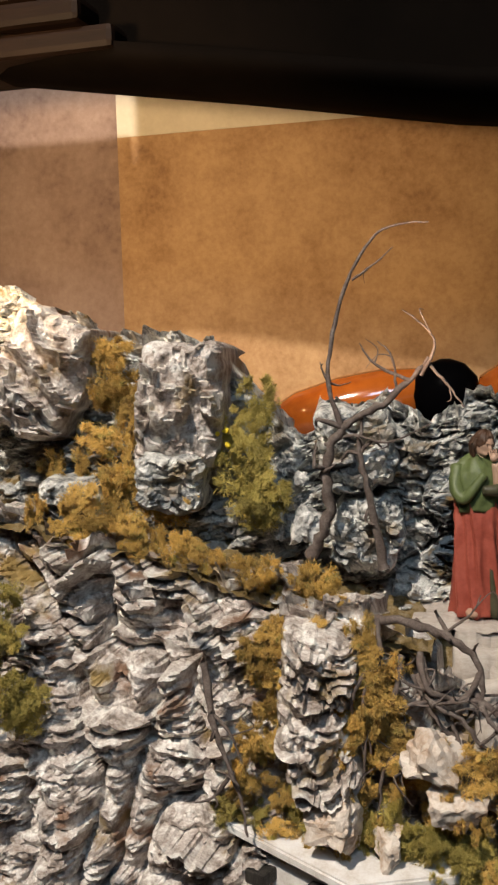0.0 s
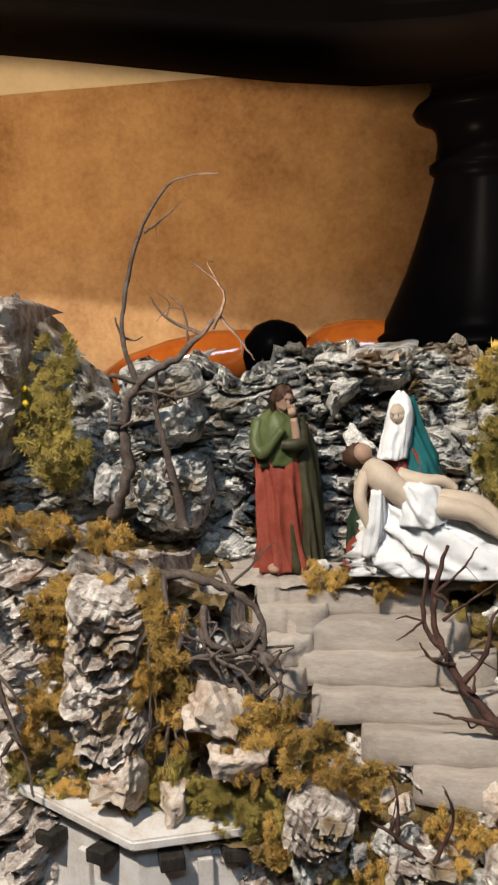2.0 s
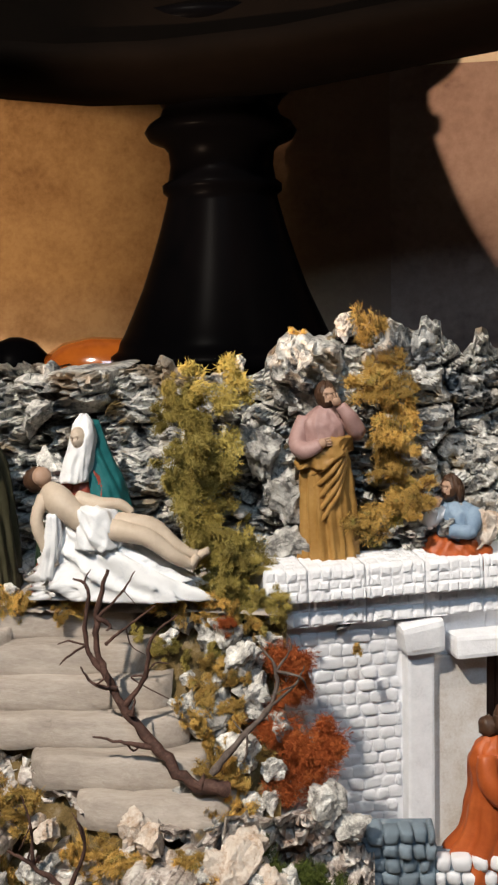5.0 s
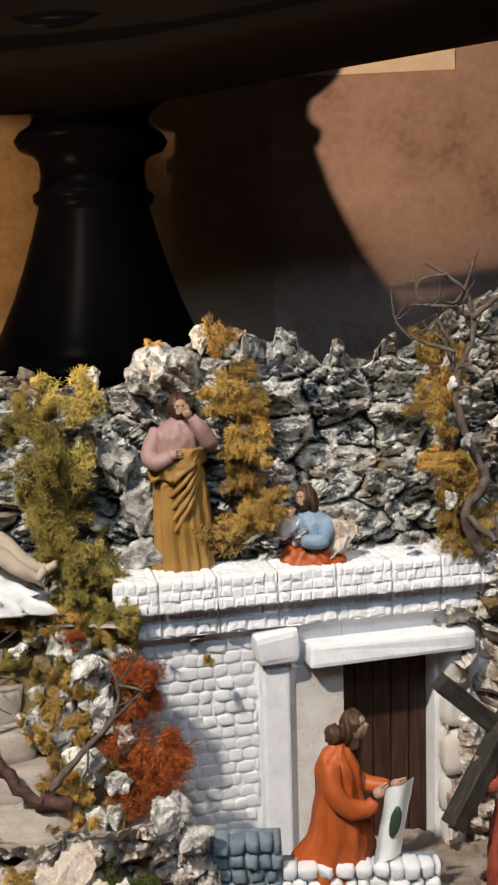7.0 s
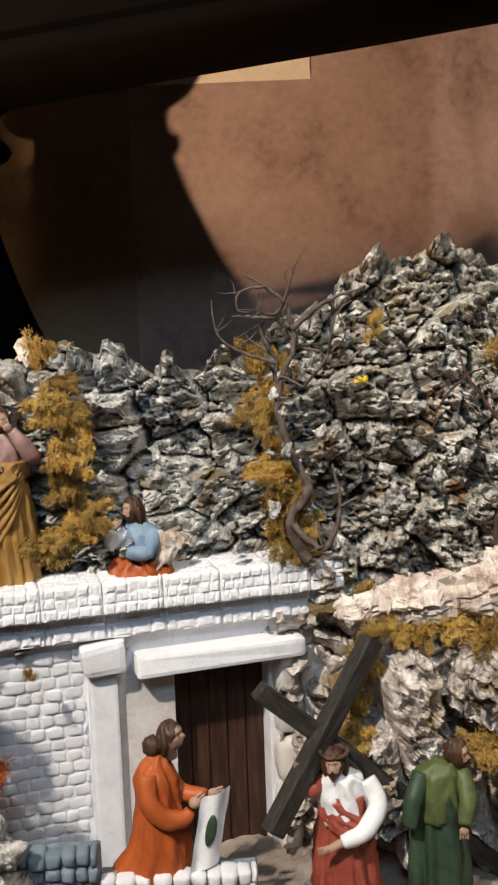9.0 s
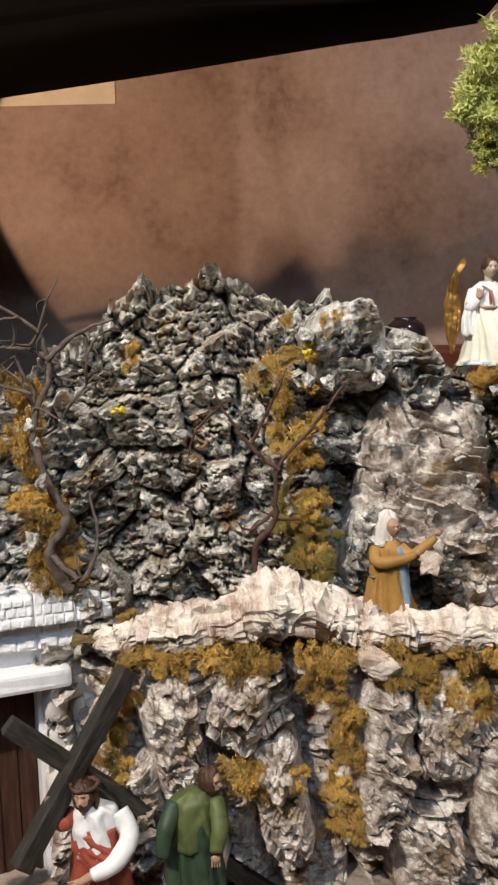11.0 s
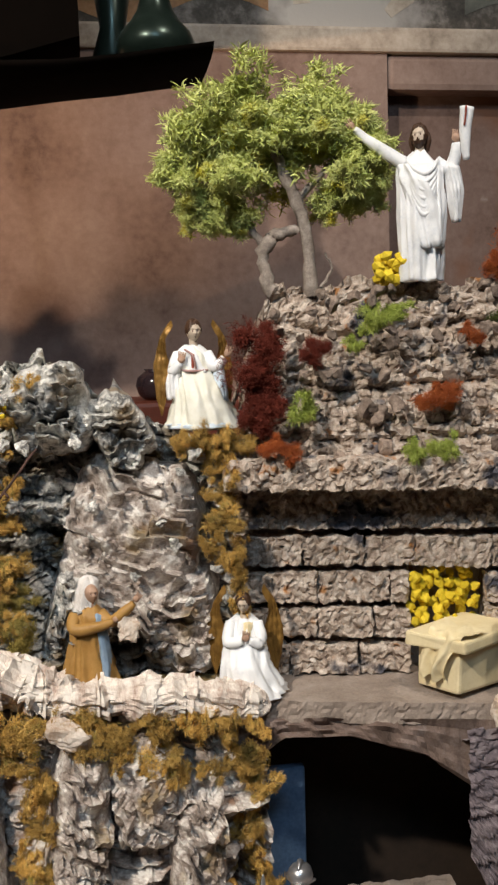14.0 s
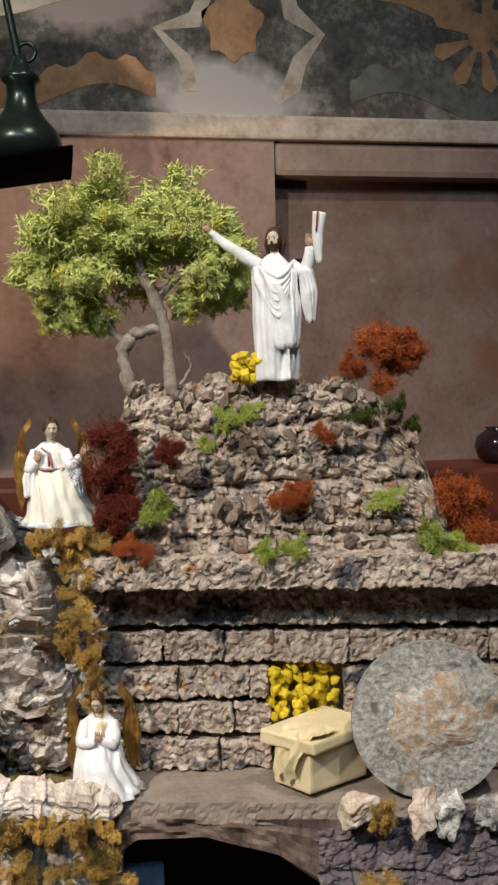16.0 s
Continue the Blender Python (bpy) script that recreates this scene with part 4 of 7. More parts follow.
for ang, a, b, z1, sd in ((0, 0.0, 0.045, 0.058, 1), (0, 0.045, 0.13, 0.042, 2)):
    lw = holder("low_wall", pose(0.187, 0.556, 0, 0, 0, 5), "low blue-grey stone wall before the house", "low wall", "low walls of the courtyard")
    part("core", box(a, 0.004, -0.02, b, 0.02, z1 - 0.003, 0.001), M_BLUEST, lw)
    stones(lw, a, b, 0.0, z1, 7 if b < 0.1 else 5, M_BLUEST if sd == 1 else M_WHITE, 0.006, 0.013, 0.009, "stone", 20 + sd, 0.0003)

# ---- small hut at the foot of the cork cliff ----
hut = holder("hut", pose(-0.093, 0.484, 0.012), "small cream hut with a flat whitewashed roof", "model house")
bm = bmesh.new()
for dz in (0.0, 0.006):
    for x, y in ((-0.076, 0.028), (0.0, -0.002), (0.066, 0.028), (0.0, 0.075)):
        bm.verts.new((x, y, 0.043 + dz + (0.012 if x < -0.05 else 0)))
bm.verts.ensure_lookup_table()
bm.faces.new(bm.verts[0:4])
bm.faces.new(bm.verts[4:8])
for i in range(4):
    j = (i + 1) % 4
    bm.faces.new((bm.verts[i], bm.verts[j], bm.verts[4 + j], bm.verts[4 + i]))
bmesh.ops.bevel(bm, geom=bm.edges[:], offset=0.0012, segments=2, affect="EDGES")
part("roof", bm, M_CREAM, hut, "flat pale roof slab")
for (x0, y0), (x1, y1) in (((-0.068, 0.034), (0.0, 0.007)), ((0.0, 0.007), (0.06, 0.034))):
    L = math.hypot(x1 - x0, y1 - y0)
    w = part("wall", box(0, 0, -0.05, L, 0.012, 0.044, 0.001), M_CREAM, hut, "cream plaster wall")
    w.matrix_basis = pose(x0, y0, 0, 0, 0, math.degrees(math.atan2(y1 - y0, x1 - x0)))
    for k in range(2):
        part("beam", box(L * (k + 0.3) / 2, -0.012, 0.032, L * (k + 0.3) / 2 + 0.013, 0.006, 0.0395, 0.001), M_CROSS, w, "dark beam end")
    part("post", box(L * 0.46, -0.004, -0.05, L * 0.46 + 0.008, 0.004, 0.032, 0.001), M_CREAM, w)

# ---- pale bark along the ledge ----
def bark_strip(name, pts, radii, material, seed, label):
    v, f = tube(pts, radii, 44, 0.0005, seed, 20)
    V = np.array([tuple(p) for p in v])
    c = np.repeat(V.reshape(-1, 44, 3).mean(1), 44, 0)
    d = V - c
    a = np.arctan2(d[:, 2], d[:, 1])
    k = 1 + 0.55 * fbm(V[:, 0] * 55, a * 1.2, seed, 3) + 0.22 * (blocks(V[:, 0] * 60, a * 1.3, seed) - 0.5) + 0.12 * (blocks(V[:, 0] * 190, a * 2.2, seed + 3) - 0.5) + 0.2 * fbm(V[:, 0] * 160, a * 2, seed + 5, 3)
    return tagged(new(name, mesh_of(name, c + d * k[:, None] * np.array([1, 1, 1]), f, False, [material])), label, "bark")


bark_strip("bark_strip", [(0.37, 0.645, 0.161), (0.395, 0.642, 0.165), (0.42, 0.640, 0.169), (0.45, 0.638, 0.174), (0.468, 0.638, 0.18), (0.49, 0.638, 0.178), (0.515, 0.638, 0.17), (0.53, 0.638, 0.165)], [0.008, 0.011, 0.013, 0.014, 0.018, 0.016, 0.013, 0.008], M_PINK, 4, "pale pinkish bark strip lying along the ledge")
bark_strip("bark_strip", [(0.52, 0.638, 0.163), (0.545, 0.636, 0.162), (0.575, 0.636, 0.161), (0.605, 0.636, 0.157), (0.63, 0.637, 0.153), (0.65, 0.64, 0.15)], [0.009, 0.012, 0.012, 0.012, 0.011, 0.006], M_PINK, 8, "pale pinkish bark strip lying along the ledge")

# ---- rock tomb ----
tomb = holder("rock_tomb", pose(0.64, 0.683, 0, 0, 0, -14.3), "brown tuff tomb with coursed blocks and an open doorway", "tomb")


def rough_box(x0, y0, z0, x1, y1, z1, material, seed, amp=0.004, step=0.0017):
    """A block of tuff with pitted faces."""
    nx, ny, nz = [max(2, int(abs(b - a) / step)) for a, b in ((x0, x1), (y0, y1), (z0, z1))]
    V, F = [], []
    for face in range(6):
        ax = face // 2
        n1, n2 = ((ny, nz), (nx, nz), (nx, ny))[ax]
        u, w = np.meshgrid(np.linspace(0, 1, n1), np.linspace(0, 1, n2), indexing="ij")
        c = np.full_like(u, face % 2)
        P = [(c, u, w), (u, c, w), (u, w, c)][ax]
        pts = np.stack([x0 + P[0] * (x1 - x0), y0 + P[1] * (y1 - y0), z0 + P[2] * (z1 - z0)], 2).reshape(-1, 3)
        F.append(grid_faces(n1, n2) + sum(len(q) for q in V))
        V.append(pts)
    V, F = np.concatenate(V), np.concatenate(F)
    for ax, (a, b) in enumerate(((1, 2), (0, 2), (0, 1))):
        n = fbm(V[:, a] * 90, V[:, b] * 90, seed + ax, 3) + 0.8 * (pebbles(V[:, a] * 150, V[:, b] * 160, seed + ax) - 0.4)
        V[:, ax] += amp * n * (-1 if ax == 1 else 1) * (1 if ax == 1 else 0.5)
    return mesh_of("block", V, F, False, [material])


part("shelf", rough_box(-0.004, -0.019, 0.277, 0.275, 0.07, 0.296, M_TUFF, 3, 0.006), None, tomb, "projecting tuff shelf")
part("lintel_course", rough_box(0.0, 0.014, 0.247, 0.275, 0.05, 0.28, M_TUFF, 9, 0.006), None, tomb)
rnd = random.Random(4)
for r in range(4):
    z0 = 0.148 + r * 0.0238
    spans = [(-0.004, 0.111)] if r < 3 else [(-0.004, 0.275)]
    if r < 3:
        spans.append((0.159, 0.275))
    for a, b in spans:
        u = a
        while u < b - 0.004:
            L = min(rnd.uniform(0.03, 0.06), b - u)
            if b - u - L < 0.012:
                L = b - u
            part("block", rough_box(u + 0.0007, 0.014 + rnd.uniform(-0.002, 0.003), z0 + 0.0026, u + L - 0.0007, 0.05, z0 + 0.0212, M_TUFF, rnd.randrange(99), 0.0055), None, tomb)
            u += L
part("floor_slab", rough_box(-0.012, -0.036, 0.136, 0.3, 0.075, 0.1495, M_PATH, 14, 0.0016), None, tomb, "grey brown floor slab before the tomb")
part("core", box(-0.002, 0.034, 0.148, 0.11, 0.06, 0.279), M_TUFF, tomb)
part("core", box(0.16, 0.034, 0.148, 0.275, 0.06, 0.279), M_TUFF, tomb)
part("back_wall", box(0.09, 0.055, 0.15, 0.18, 0.06, 0.245), M_TUFF, tomb, "rough back of the tomb chamber")
cliff("tomb_mound", [(0.645, 0.680, 0.29, 0.335), (0.658, 0.676, 0.29, 0.375), (0.67, 0.673, 0.29, 0.4), (0.69, 0.67, 0.29, 0.406), (0.75, 0.655, 0.29, 0.408), (0.80, 0.645, 0.29, 0.406), (0.826, 0.64, 0.29, 0.39), (0.85, 0.634, 0.29, 0.358), (0.866, 0.632, 0.285, 0.3)],
      M_TUFF, 71, "rough brown tuff mound over the tomb", "tuff", step=0.0017, lean=0.28, back=0.06, amp=0.9)
cliff("right_pier", [(0.765, 0.60, 0.06, 0.136), (0.78, 0.595, 0.03, 0.14), (0.80, 0.59, -0.03, 0.146), (0.84, 0.578, -0.05, 0.15), (0.9, 0.56, -0.05, 0.15), (1.0, 0.54, -0.05, 0.15)],
      shader("mauve_rock", [(0.05, 0.045, 0.055), (0.16, 0.13, 0.14), (0.33, 0.29, 0.29)], 60, 0.85, 0.6, 700), 81, "mauve grey painted rock pier", "tuff", lean=0.02, back=0.05, amp=0.42)


def arch_mesh():
    """The floor's thick broken edge, which hangs lower towards the pier."""
    xs = np.linspace(0.632, 0.83, 90)
    low = np.interp(xs, [0.632, 0.66, 0.70, 0.745, 0.785, 0.81, 0.83], [0.10, 0.126, 0.128, 0.116, 0.088, 0.04, -0.04])
    yy = 0.655 - 0.247 * (xs - 0.64) - 0.012
    V = []
    for q in range(14):
        a = q / 13
        z = 0.14 + (low - 0.14) * min(1, a * 2)
        y = yy + 0.0 * a if a < 0.5 else yy + 0.09 * (a - 0.5)
        n = 2.2 * fbm(xs * 60, np.full_like(xs, a * 7), 33, 5)
        V.append(np.stack([xs, y - 0.008 * n, z + 0.004 * n], 1))
    V = np.stack(V, 1).reshape(-1, 3)
    return mesh_of("arch", V, grid_faces(90, 14), False, [shader("arch_paint", [(0.06, 0.04, 0.03), (0.15, 0.105, 0.085), (0.25, 0.2, 0.18)], 60, 0.85, 0.7, 600)])


tagged(new("arch", arch_mesh()), "brown painted arch under the tomb floor", "arch")
# the cave's shade is put into the colour of its back
tagged(part("cave_back", box(0.62, 0.74, -0.05, 0.9, 0.75, 0.14), M_DARK), "back of the cave under the tomb, coloured dark for its shade", "wall", "", "structure")
tagged(part("cave_side", rough_box(0.635, 0.665, -0.05, 0.652, 0.745, 0.14, M_BARK, 5, 0.006), None), "rough grey side of the cave", "rock")
tagged(part("blue_board", box(0.642, 0.672, -0.04, 0.680, 0.68, 0.093, 0.002), M_BLUEPANEL), "mottled blue board in the cave mouth", "board")


def disc_mesh():
    n, rings = 150, 48
    V, F = [], []
    for k in range(rings + 1):
        r = 0.047 * k / rings
        for i in range(n):
            a = 2 * math.pi * i / n
            V.append((r * math.cos(a), 0.0, r * math.sin(a)))
    for i in range(n):
        a = 2 * math.pi * i / n
        V.append((0.0472 * math.cos(a), 0.005, 0.0472 * math.sin(a)))
    for i in range(n):
        a = 2 * math.pi * i / n
        V.append((0.046 * math.cos(a), 0.013, 0.046 * math.sin(a)))
    V = np.array(V)
    r = np.hypot(V[:, 0], V[:, 2])
    front = V[:, 1] < 0.001
    V[:, 1] += front * (0.003 * fbm(V[:, 0] * 60, V[:, 2] * 60, 3, 2) + 0.0014 * fbm(V[:, 0] * 420, V[:, 2] * 420, 8, 3) - 0.0035 * np.exp(-(r / 0.022) ** 2))
    V[:, 0] *= 1 + 0.02 * fbm(V[:, 2] * 60, V[:, 0] * 60, 2, 2)
    V[:, 2] *= 1 + 0.02 * fbm(V[:, 0] * 60, V[:, 2] * 60, 6, 2)
    for k in range(rings + 2):
        for i in range(n):
            j = (i + 1) % n
            F.append((k * n + i, k * n + j, (k + 1) * n + j, (k + 1) * n + i))
    return mesh_of("round_stone", V, F, False, [M_DISC])


ds = new("round_stone", disc_mesh())
ds.matrix_basis = pose(0.835, 0.6, 0.199, -6, 0, -12)
V = []
for k in range(17):
    for i in range(60):
        a, r = 2 * math.pi * i / 60, k / 16
        q = 1 + 0.35 * noise.noise((math.cos(a) * 1.2, math.sin(a) * 1.2, 4)) + 0.12 * noise.noise((math.cos(a) * 4, math.sin(a) * 4, 9))
        V.append((0.029 * r * q * math.cos(a), -0.0052 + 0.0062 * r ** 3 - 0.0008 * noise.noise((r * math.cos(a) * 6, r * math.sin(a) * 6, 2)) - 0.0004 * noise.noise((r * math.cos(a) * 17, r * math.sin(a) * 17, 2)), 0.027 * r * q * math.sin(a)))
F = [(k * 60 + i, k * 60 + (i + 1) % 60, (k + 1) * 60 + (i + 1) % 60, (k + 1) * 60 + i) for k in range(16) for i in range(60)]
part("boss", mesh_of("boss", V, F, False, [shader("boss_stone", [(0.16, 0.15, 0.13), (0.38, 0.26, 0.16), (0.48, 0.45, 0.4), (0.82, 0.8, 0.76)], 170, 0.8, 0.9, 900, spots=((0.4, 0.2, 0.08), 110, 0.62))]), None, ds, "pale rusty patch in the middle")
tagged(ds, "round grey tombstone rolled aside from the doorway", "stone")
sar = holder("sarcophagus", pose(0.777, 0.641, 0.153, 0, 0, -62) @ Matrix.Diagonal((0.86, 0.86, 0.86, 1)), "cream sarcophagus with a linen cloth over its lid", "sarcophagus")
part("chest", box(-0.02, -0.028, 0, 0.02, 0.03, 0.031, 0.0025, 0.0012), M_LINEN, sar)
part("lid", box(-0.026, -0.036, 0.0315, 0.026, 0.036, 0.0405, 0.002, 0.0015), M_LINEN, sar, "cream lid set askew").rotation_euler = (0, 0, 0.14)


def cloth_mesh():
    nu, nv = 24, 40
    u, v = np.meshgrid(np.linspace(0, 1, nu), np.linspace(0, 1, nv), indexing="ij")
    s = v * 0.062
    top = 0.026
    X = (u - 0.5) * 0.038 * (1 - 0.45 * v) + 0.006 * np.sin(v * 5)
    over = np.clip(s - top, 0, None)
    Y = -np.minimum(s, top) - 0.004 * np.sin(over * 80) + 0.0024 * np.sin(u * 13 + v * 3) * (0.2 + v) + 0.004 * fbm(u * 4, v * 5, 9, 3)
    Z = 0.0445 - over + 0.007 * np.abs(fbm(u * 3.5, v * 4, 4, 3)) + 0.0012 * np.sin(u * 12 + 4 * v)
    return mesh_of("cloth", np.stack([X, Y, Z], 2).reshape(-1, 3), grid_faces(nu, nv), True, [M_LINEN])


part("cloth", cloth_mesh(), None, sar, "crumpled cream linen").location = (0.006, -0.006, 0.0)


# ---- painted statuettes: each is one plain mesh ----
class Statue:
    def __init__(self):
        self.v, self.f, self.i, self.mats = [], [], [], []

    def slot(self, m):
        if m not in self.mats:
            self.mats.append(m)
        return self.mats.index(m)

    def add(self, verts, faces, m):
        base, s = len(self.v), self.slot(m)
        self.v += [tuple(p) for p in verts]
        self.f += [tuple(k + base for k in q) for q in faces]
        self.i += [s] * len(faces)

    def robe(self, rings, m, folds=9, amp=0.1, twist=0.6, seed=0, n=84, sub=7, fall=1.0):
        """Draped cloth: rings of (x, y, z, half-width, half-depth) from the hem up; folds run down it."""
        rnd = random.Random(seed)
        ph = [rnd.uniform(0, 6.28) for _ in range(4)]
        R = np.array(rings, dtype=float)
        t = np.linspace(0, len(R) - 1, (len(R) - 1) * sub + 1)
        R = np.stack([np.interp(t, np.arange(len(R)), R[:, k]) for k in range(5)], 1)
        k = np.array([0.25, 0.5, 0.25])
        for c in range(5):
            R[1:-1, c] = np.convolve(R[:, c], k, "valid")
        a = np.linspace(0, 2 * np.pi, n, endpoint=False)
        V, F = [], []
        for j, (x, y, z, rx, ry) in enumerate(R):
            q = j / (len(R) - 1)
            w = 1.6 - 2.6 * np.abs(np.sin((folds * a + ph[0] + twist * 4 * q) / 2)) + 0.9 - 1.5 * np.abs(np.sin(((folds * 2 - 3) * a + ph[1] - twist * 5 * q) / 2)) + 0.35 * np.sin(3 * a + ph[2] + 5 * q)
            turned = a + 0.9 * twist * q
            crease = fbm(np.cos(turned) * folds * 0.32 + 7, np.sin(turned) * folds * 0.32 + 0.8 * q * twist, seed, 2)
            w = 0.55 * w + 2.2 - 10 * np.abs(crease) + 1.5 * fbm(np.cos(a) * 1.4 + 3, np.sin(a) * 1.4 + 3.5 * q, seed + 3, 3)
            s = 1 + amp * (1 - fall * 0.55 * q) * w * 0.8
            V += list(zip(x + rx * s * np.cos(a), y + ry * s * np.sin(a), np.full(n, z) + 0.0006 * np.sin(5 * a + ph[3])))
        for j in range(len(R) - 1):
            for i in range(n):
                F.append((j * n + i, j * n + (i + 1) % n, (j + 1) * n + (i + 1) % n, (j + 1) * n + i))
        F.append(tuple(range(n))[::-1])
        F.append(tuple((len(R) - 1) * n + i for i in range(n)))
        self.add(V, F, m)

    def limb(self, pts, radii, m, sides=14):
        v, f = tube(pts, [q * 0.86 for q in radii], sides, steps=5)
        n = len(v) // sides
        f = f + [tuple(range(sides))[::-1], tuple((n - 1) * sides + i for i in range(sides))]
        self.add(v, f, m)

    def ball(self, c, r, m, turn=(0, 0, 0), rough=0.0, seed=0):
        bm = bmesh.new()
        bmesh.ops.create_uvsphere(bm, u_segments=18, v_segments=12, radius=1)
        mx = Matrix.Translation(c) @ Euler([radians(q) for q in turn]).to_matrix().to_4x4() @ Matrix.Diagonal((*r, 1))
        bm.verts.ensure_lookup_table()
        vs = [mx @ (p.co * (1 + rough * noise.noise(p.co * 4 + Vector((seed, 0, 0))))) for p in bm.verts]
        fs = [tuple(q.index for q in fc.verts) for fc in bm.faces]
        bm.free()
        self.add(vs, fs, m)

    def head(self, c, s, hair=M_HAIR, skin=M_SKIN, turn=0, long_hair=True, beard=False, nod=0, lean=0):
        """A modelled head of height about 2 s at c, facing -y, turned, nodding and leaning by degrees."""
        q = Euler((radians(nod), radians(lean), radians(turn))).to_matrix()
        at = lambda x, y, z: Vector(c) + q @ Vector((x * s, y * s, z * s))
        nu, nv = 44, 30
        th, ph = np.meshgrid(np.linspace(0, 2 * np.pi, nu, endpoint=False), np.linspace(0.02, np.pi - 0.02, nv), indexing="ij")
        x, y, z = np.sin(ph) * np.sin(th), -np.sin(ph) * np.cos(th), np.cos(ph)
        f = np.clip(-y, 0, 1) ** 0.7
        g = lambda v, m, w: np.exp(-((v - m) / w) ** 2)
        out = 0.27 * g(x, 0, 0.13) * g(z, -0.1, 0.18) + 0.09 * g(z, 0.3, 0.1) - 0.19 * g(np.abs(x), 0.3, 0.15) * g(z, 0.13, 0.1) + 0.05 * g(np.abs(x), 0.4, 0.15) * g(z, -0.12, 0.13)
        out += 0.07 * g(x, 0, 0.2) * (g(z, -0.37, 0.06) + g(z, -0.5, 0.06)) - 0.05 * g(x, 0, 0.22) * g(z, -0.435, 0.03) + 0.1 * g(x, 0, 0.24) * g(z, -0.72, 0.14)
        X = 0.7 * x * (1 - 0.3 * np.clip(-z, 0, 1) ** 1.5)
        Y = 0.84 * y - out * f - 0.1 * np.clip(-z, 0, 1) * f
        line = 0.62 + 0.1 * np.cos(3 * th) - 1.6 * np.clip(np.abs(x) - 0.5, 0, 1)
        cap = (z > line) | (y > 0.12 + 0.25 * np.clip(-z, 0, 1))
        jaw = beard & (f > 0.05) & (z < -0.3 + 0.2 * g(x, 0, 0.16)) | (beard & (np.abs(x) > 0.62) & (z < 0.1) & (y < 0.2))
        tress = 1.12 + 0.07 * np.sin(th * 13 + 3 * z) + 0.12 * fbm(th * 3, z * 2.5, 7, 2)
        k = np.where(cap, tress if hair else 0.98, np.where(jaw, 1.09 + 0.06 * np.sin(th * 17) - 0.12 * np.clip(-z - 0.55, 0, 1), 1.0))
        Zs = z * np.where(jaw, 1.12, 1.0)
        V = [at(*p) for p in np.stack([X * k, Y * k, Zs * np.where(cap & (z > 0), k * 0.97, 1)], 2).reshape(-1, 3)]
        groups = {0: [], 1: [], 2: []}
        lid = (np.abs(np.abs(x) - 0.3) < 0.15) & (np.abs(z - 0.12) < 0.07) & (y < 0) | (np.abs(x) < 0.2) & (np.abs(z + 0.43) < 0.06) & (y < 0)
        for i in range(nu):
            for j in range(nv - 1):
                i2 = (i + 1) % nu
                hairy = (cap[i, j] and hair) or jaw[i, j]
                groups[1 if hairy else 2 if lid[i, j] and lid[i2, j] else 0].append((i * nv + j, i * nv + j + 1, i2 * nv + j + 1, i2 * nv + j))
        for key, m in ((0, skin), (1, hair or M_HAIR), (2, M_EYE)):
            if groups[key]:
                self.add(V, groups[key], m)
        self.limb([at(0, 0.1, -0.6), Vector(c) + Vector((0, 0.2 * s, -1.6 * s))], [0.44 * s, 0.5 * s], skin)
        if hair and long_hair:
            for x0, y0, r in ((-0.62, 0.15, 0.26), (0.62, 0.15, 0.26), (-0.35, 0.55, 0.34), (0.35, 0.55, 0.34), (0, 0.65, 0.36)):
                low = Vector(c) + Matrix.Rotation(radians(turn), 3, "Z") @ Vector((x0 * 1.05 * s, (y0 + 0.15) * s, -1.25 * s))
                self.limb([at(x0, y0, 0.3), at(x0 * 1.2, y0 * 1.15, -0.4), low], [r * s, r * 1.15 * s, r * 0.5 * s], hair)

    def hand(self, c, s, m=M_SKIN, way=(0, 0, 1)):
        d = Vector(way).normalized()
        c = Vector(c)
        self.ball(c, (s, s * 0.7, s), m)
        side = d.cross(Vector((0, 1, 0.2))).normalized()
        for k in (-1.1, -0.35, 0.4, 1.1):
            self.limb([c + side * k * s * 0.6, c + side * k * s * 0.75 + d * s * 1.9], [0.33 * s, 0.2 * s], m, 6)

    def make(self, name, m, label):
        P = np.array(self.v)
        k = P @ np.array([[1.0, 0.3, 0.2], [0.25, 1.0, -0.3], [-0.2, 0.3, 1.0]])
        P[:, 0] += 0.0011 * fbm(k[:, 1] * 130, k[:, 2] * 130, 3, 3)
        P[:, 1] += 0.003 * fbm(k[:, 0] * 150, k[:, 2] * 130, 5, 3)
        P[:, 2] += 0.0011 * fbm(k[:, 0] * 130, k[:, 1] * 130, 7, 3)
        P[:, 1] += 0.0013 * np.abs(fbm(k[:, 0] * 260, k[:, 2] * 150, 9, 2))
        me = bpy.data.meshes.new(name)
        me.from_pydata(P.tolist(), [], self.f)
        for q in self.mats:
            me.materials.append(q)
        me.polygons.foreach_set("material_index", np.array(self.i, dtype=np.int32))
        me.polygons.foreach_set("use_smooth", np.full(len(self.f), True))
        me.update()
        ob = new(name, me)
        ob.matrix_basis = m
        return tagged(ob, label, "statuette", "painted statuettes")


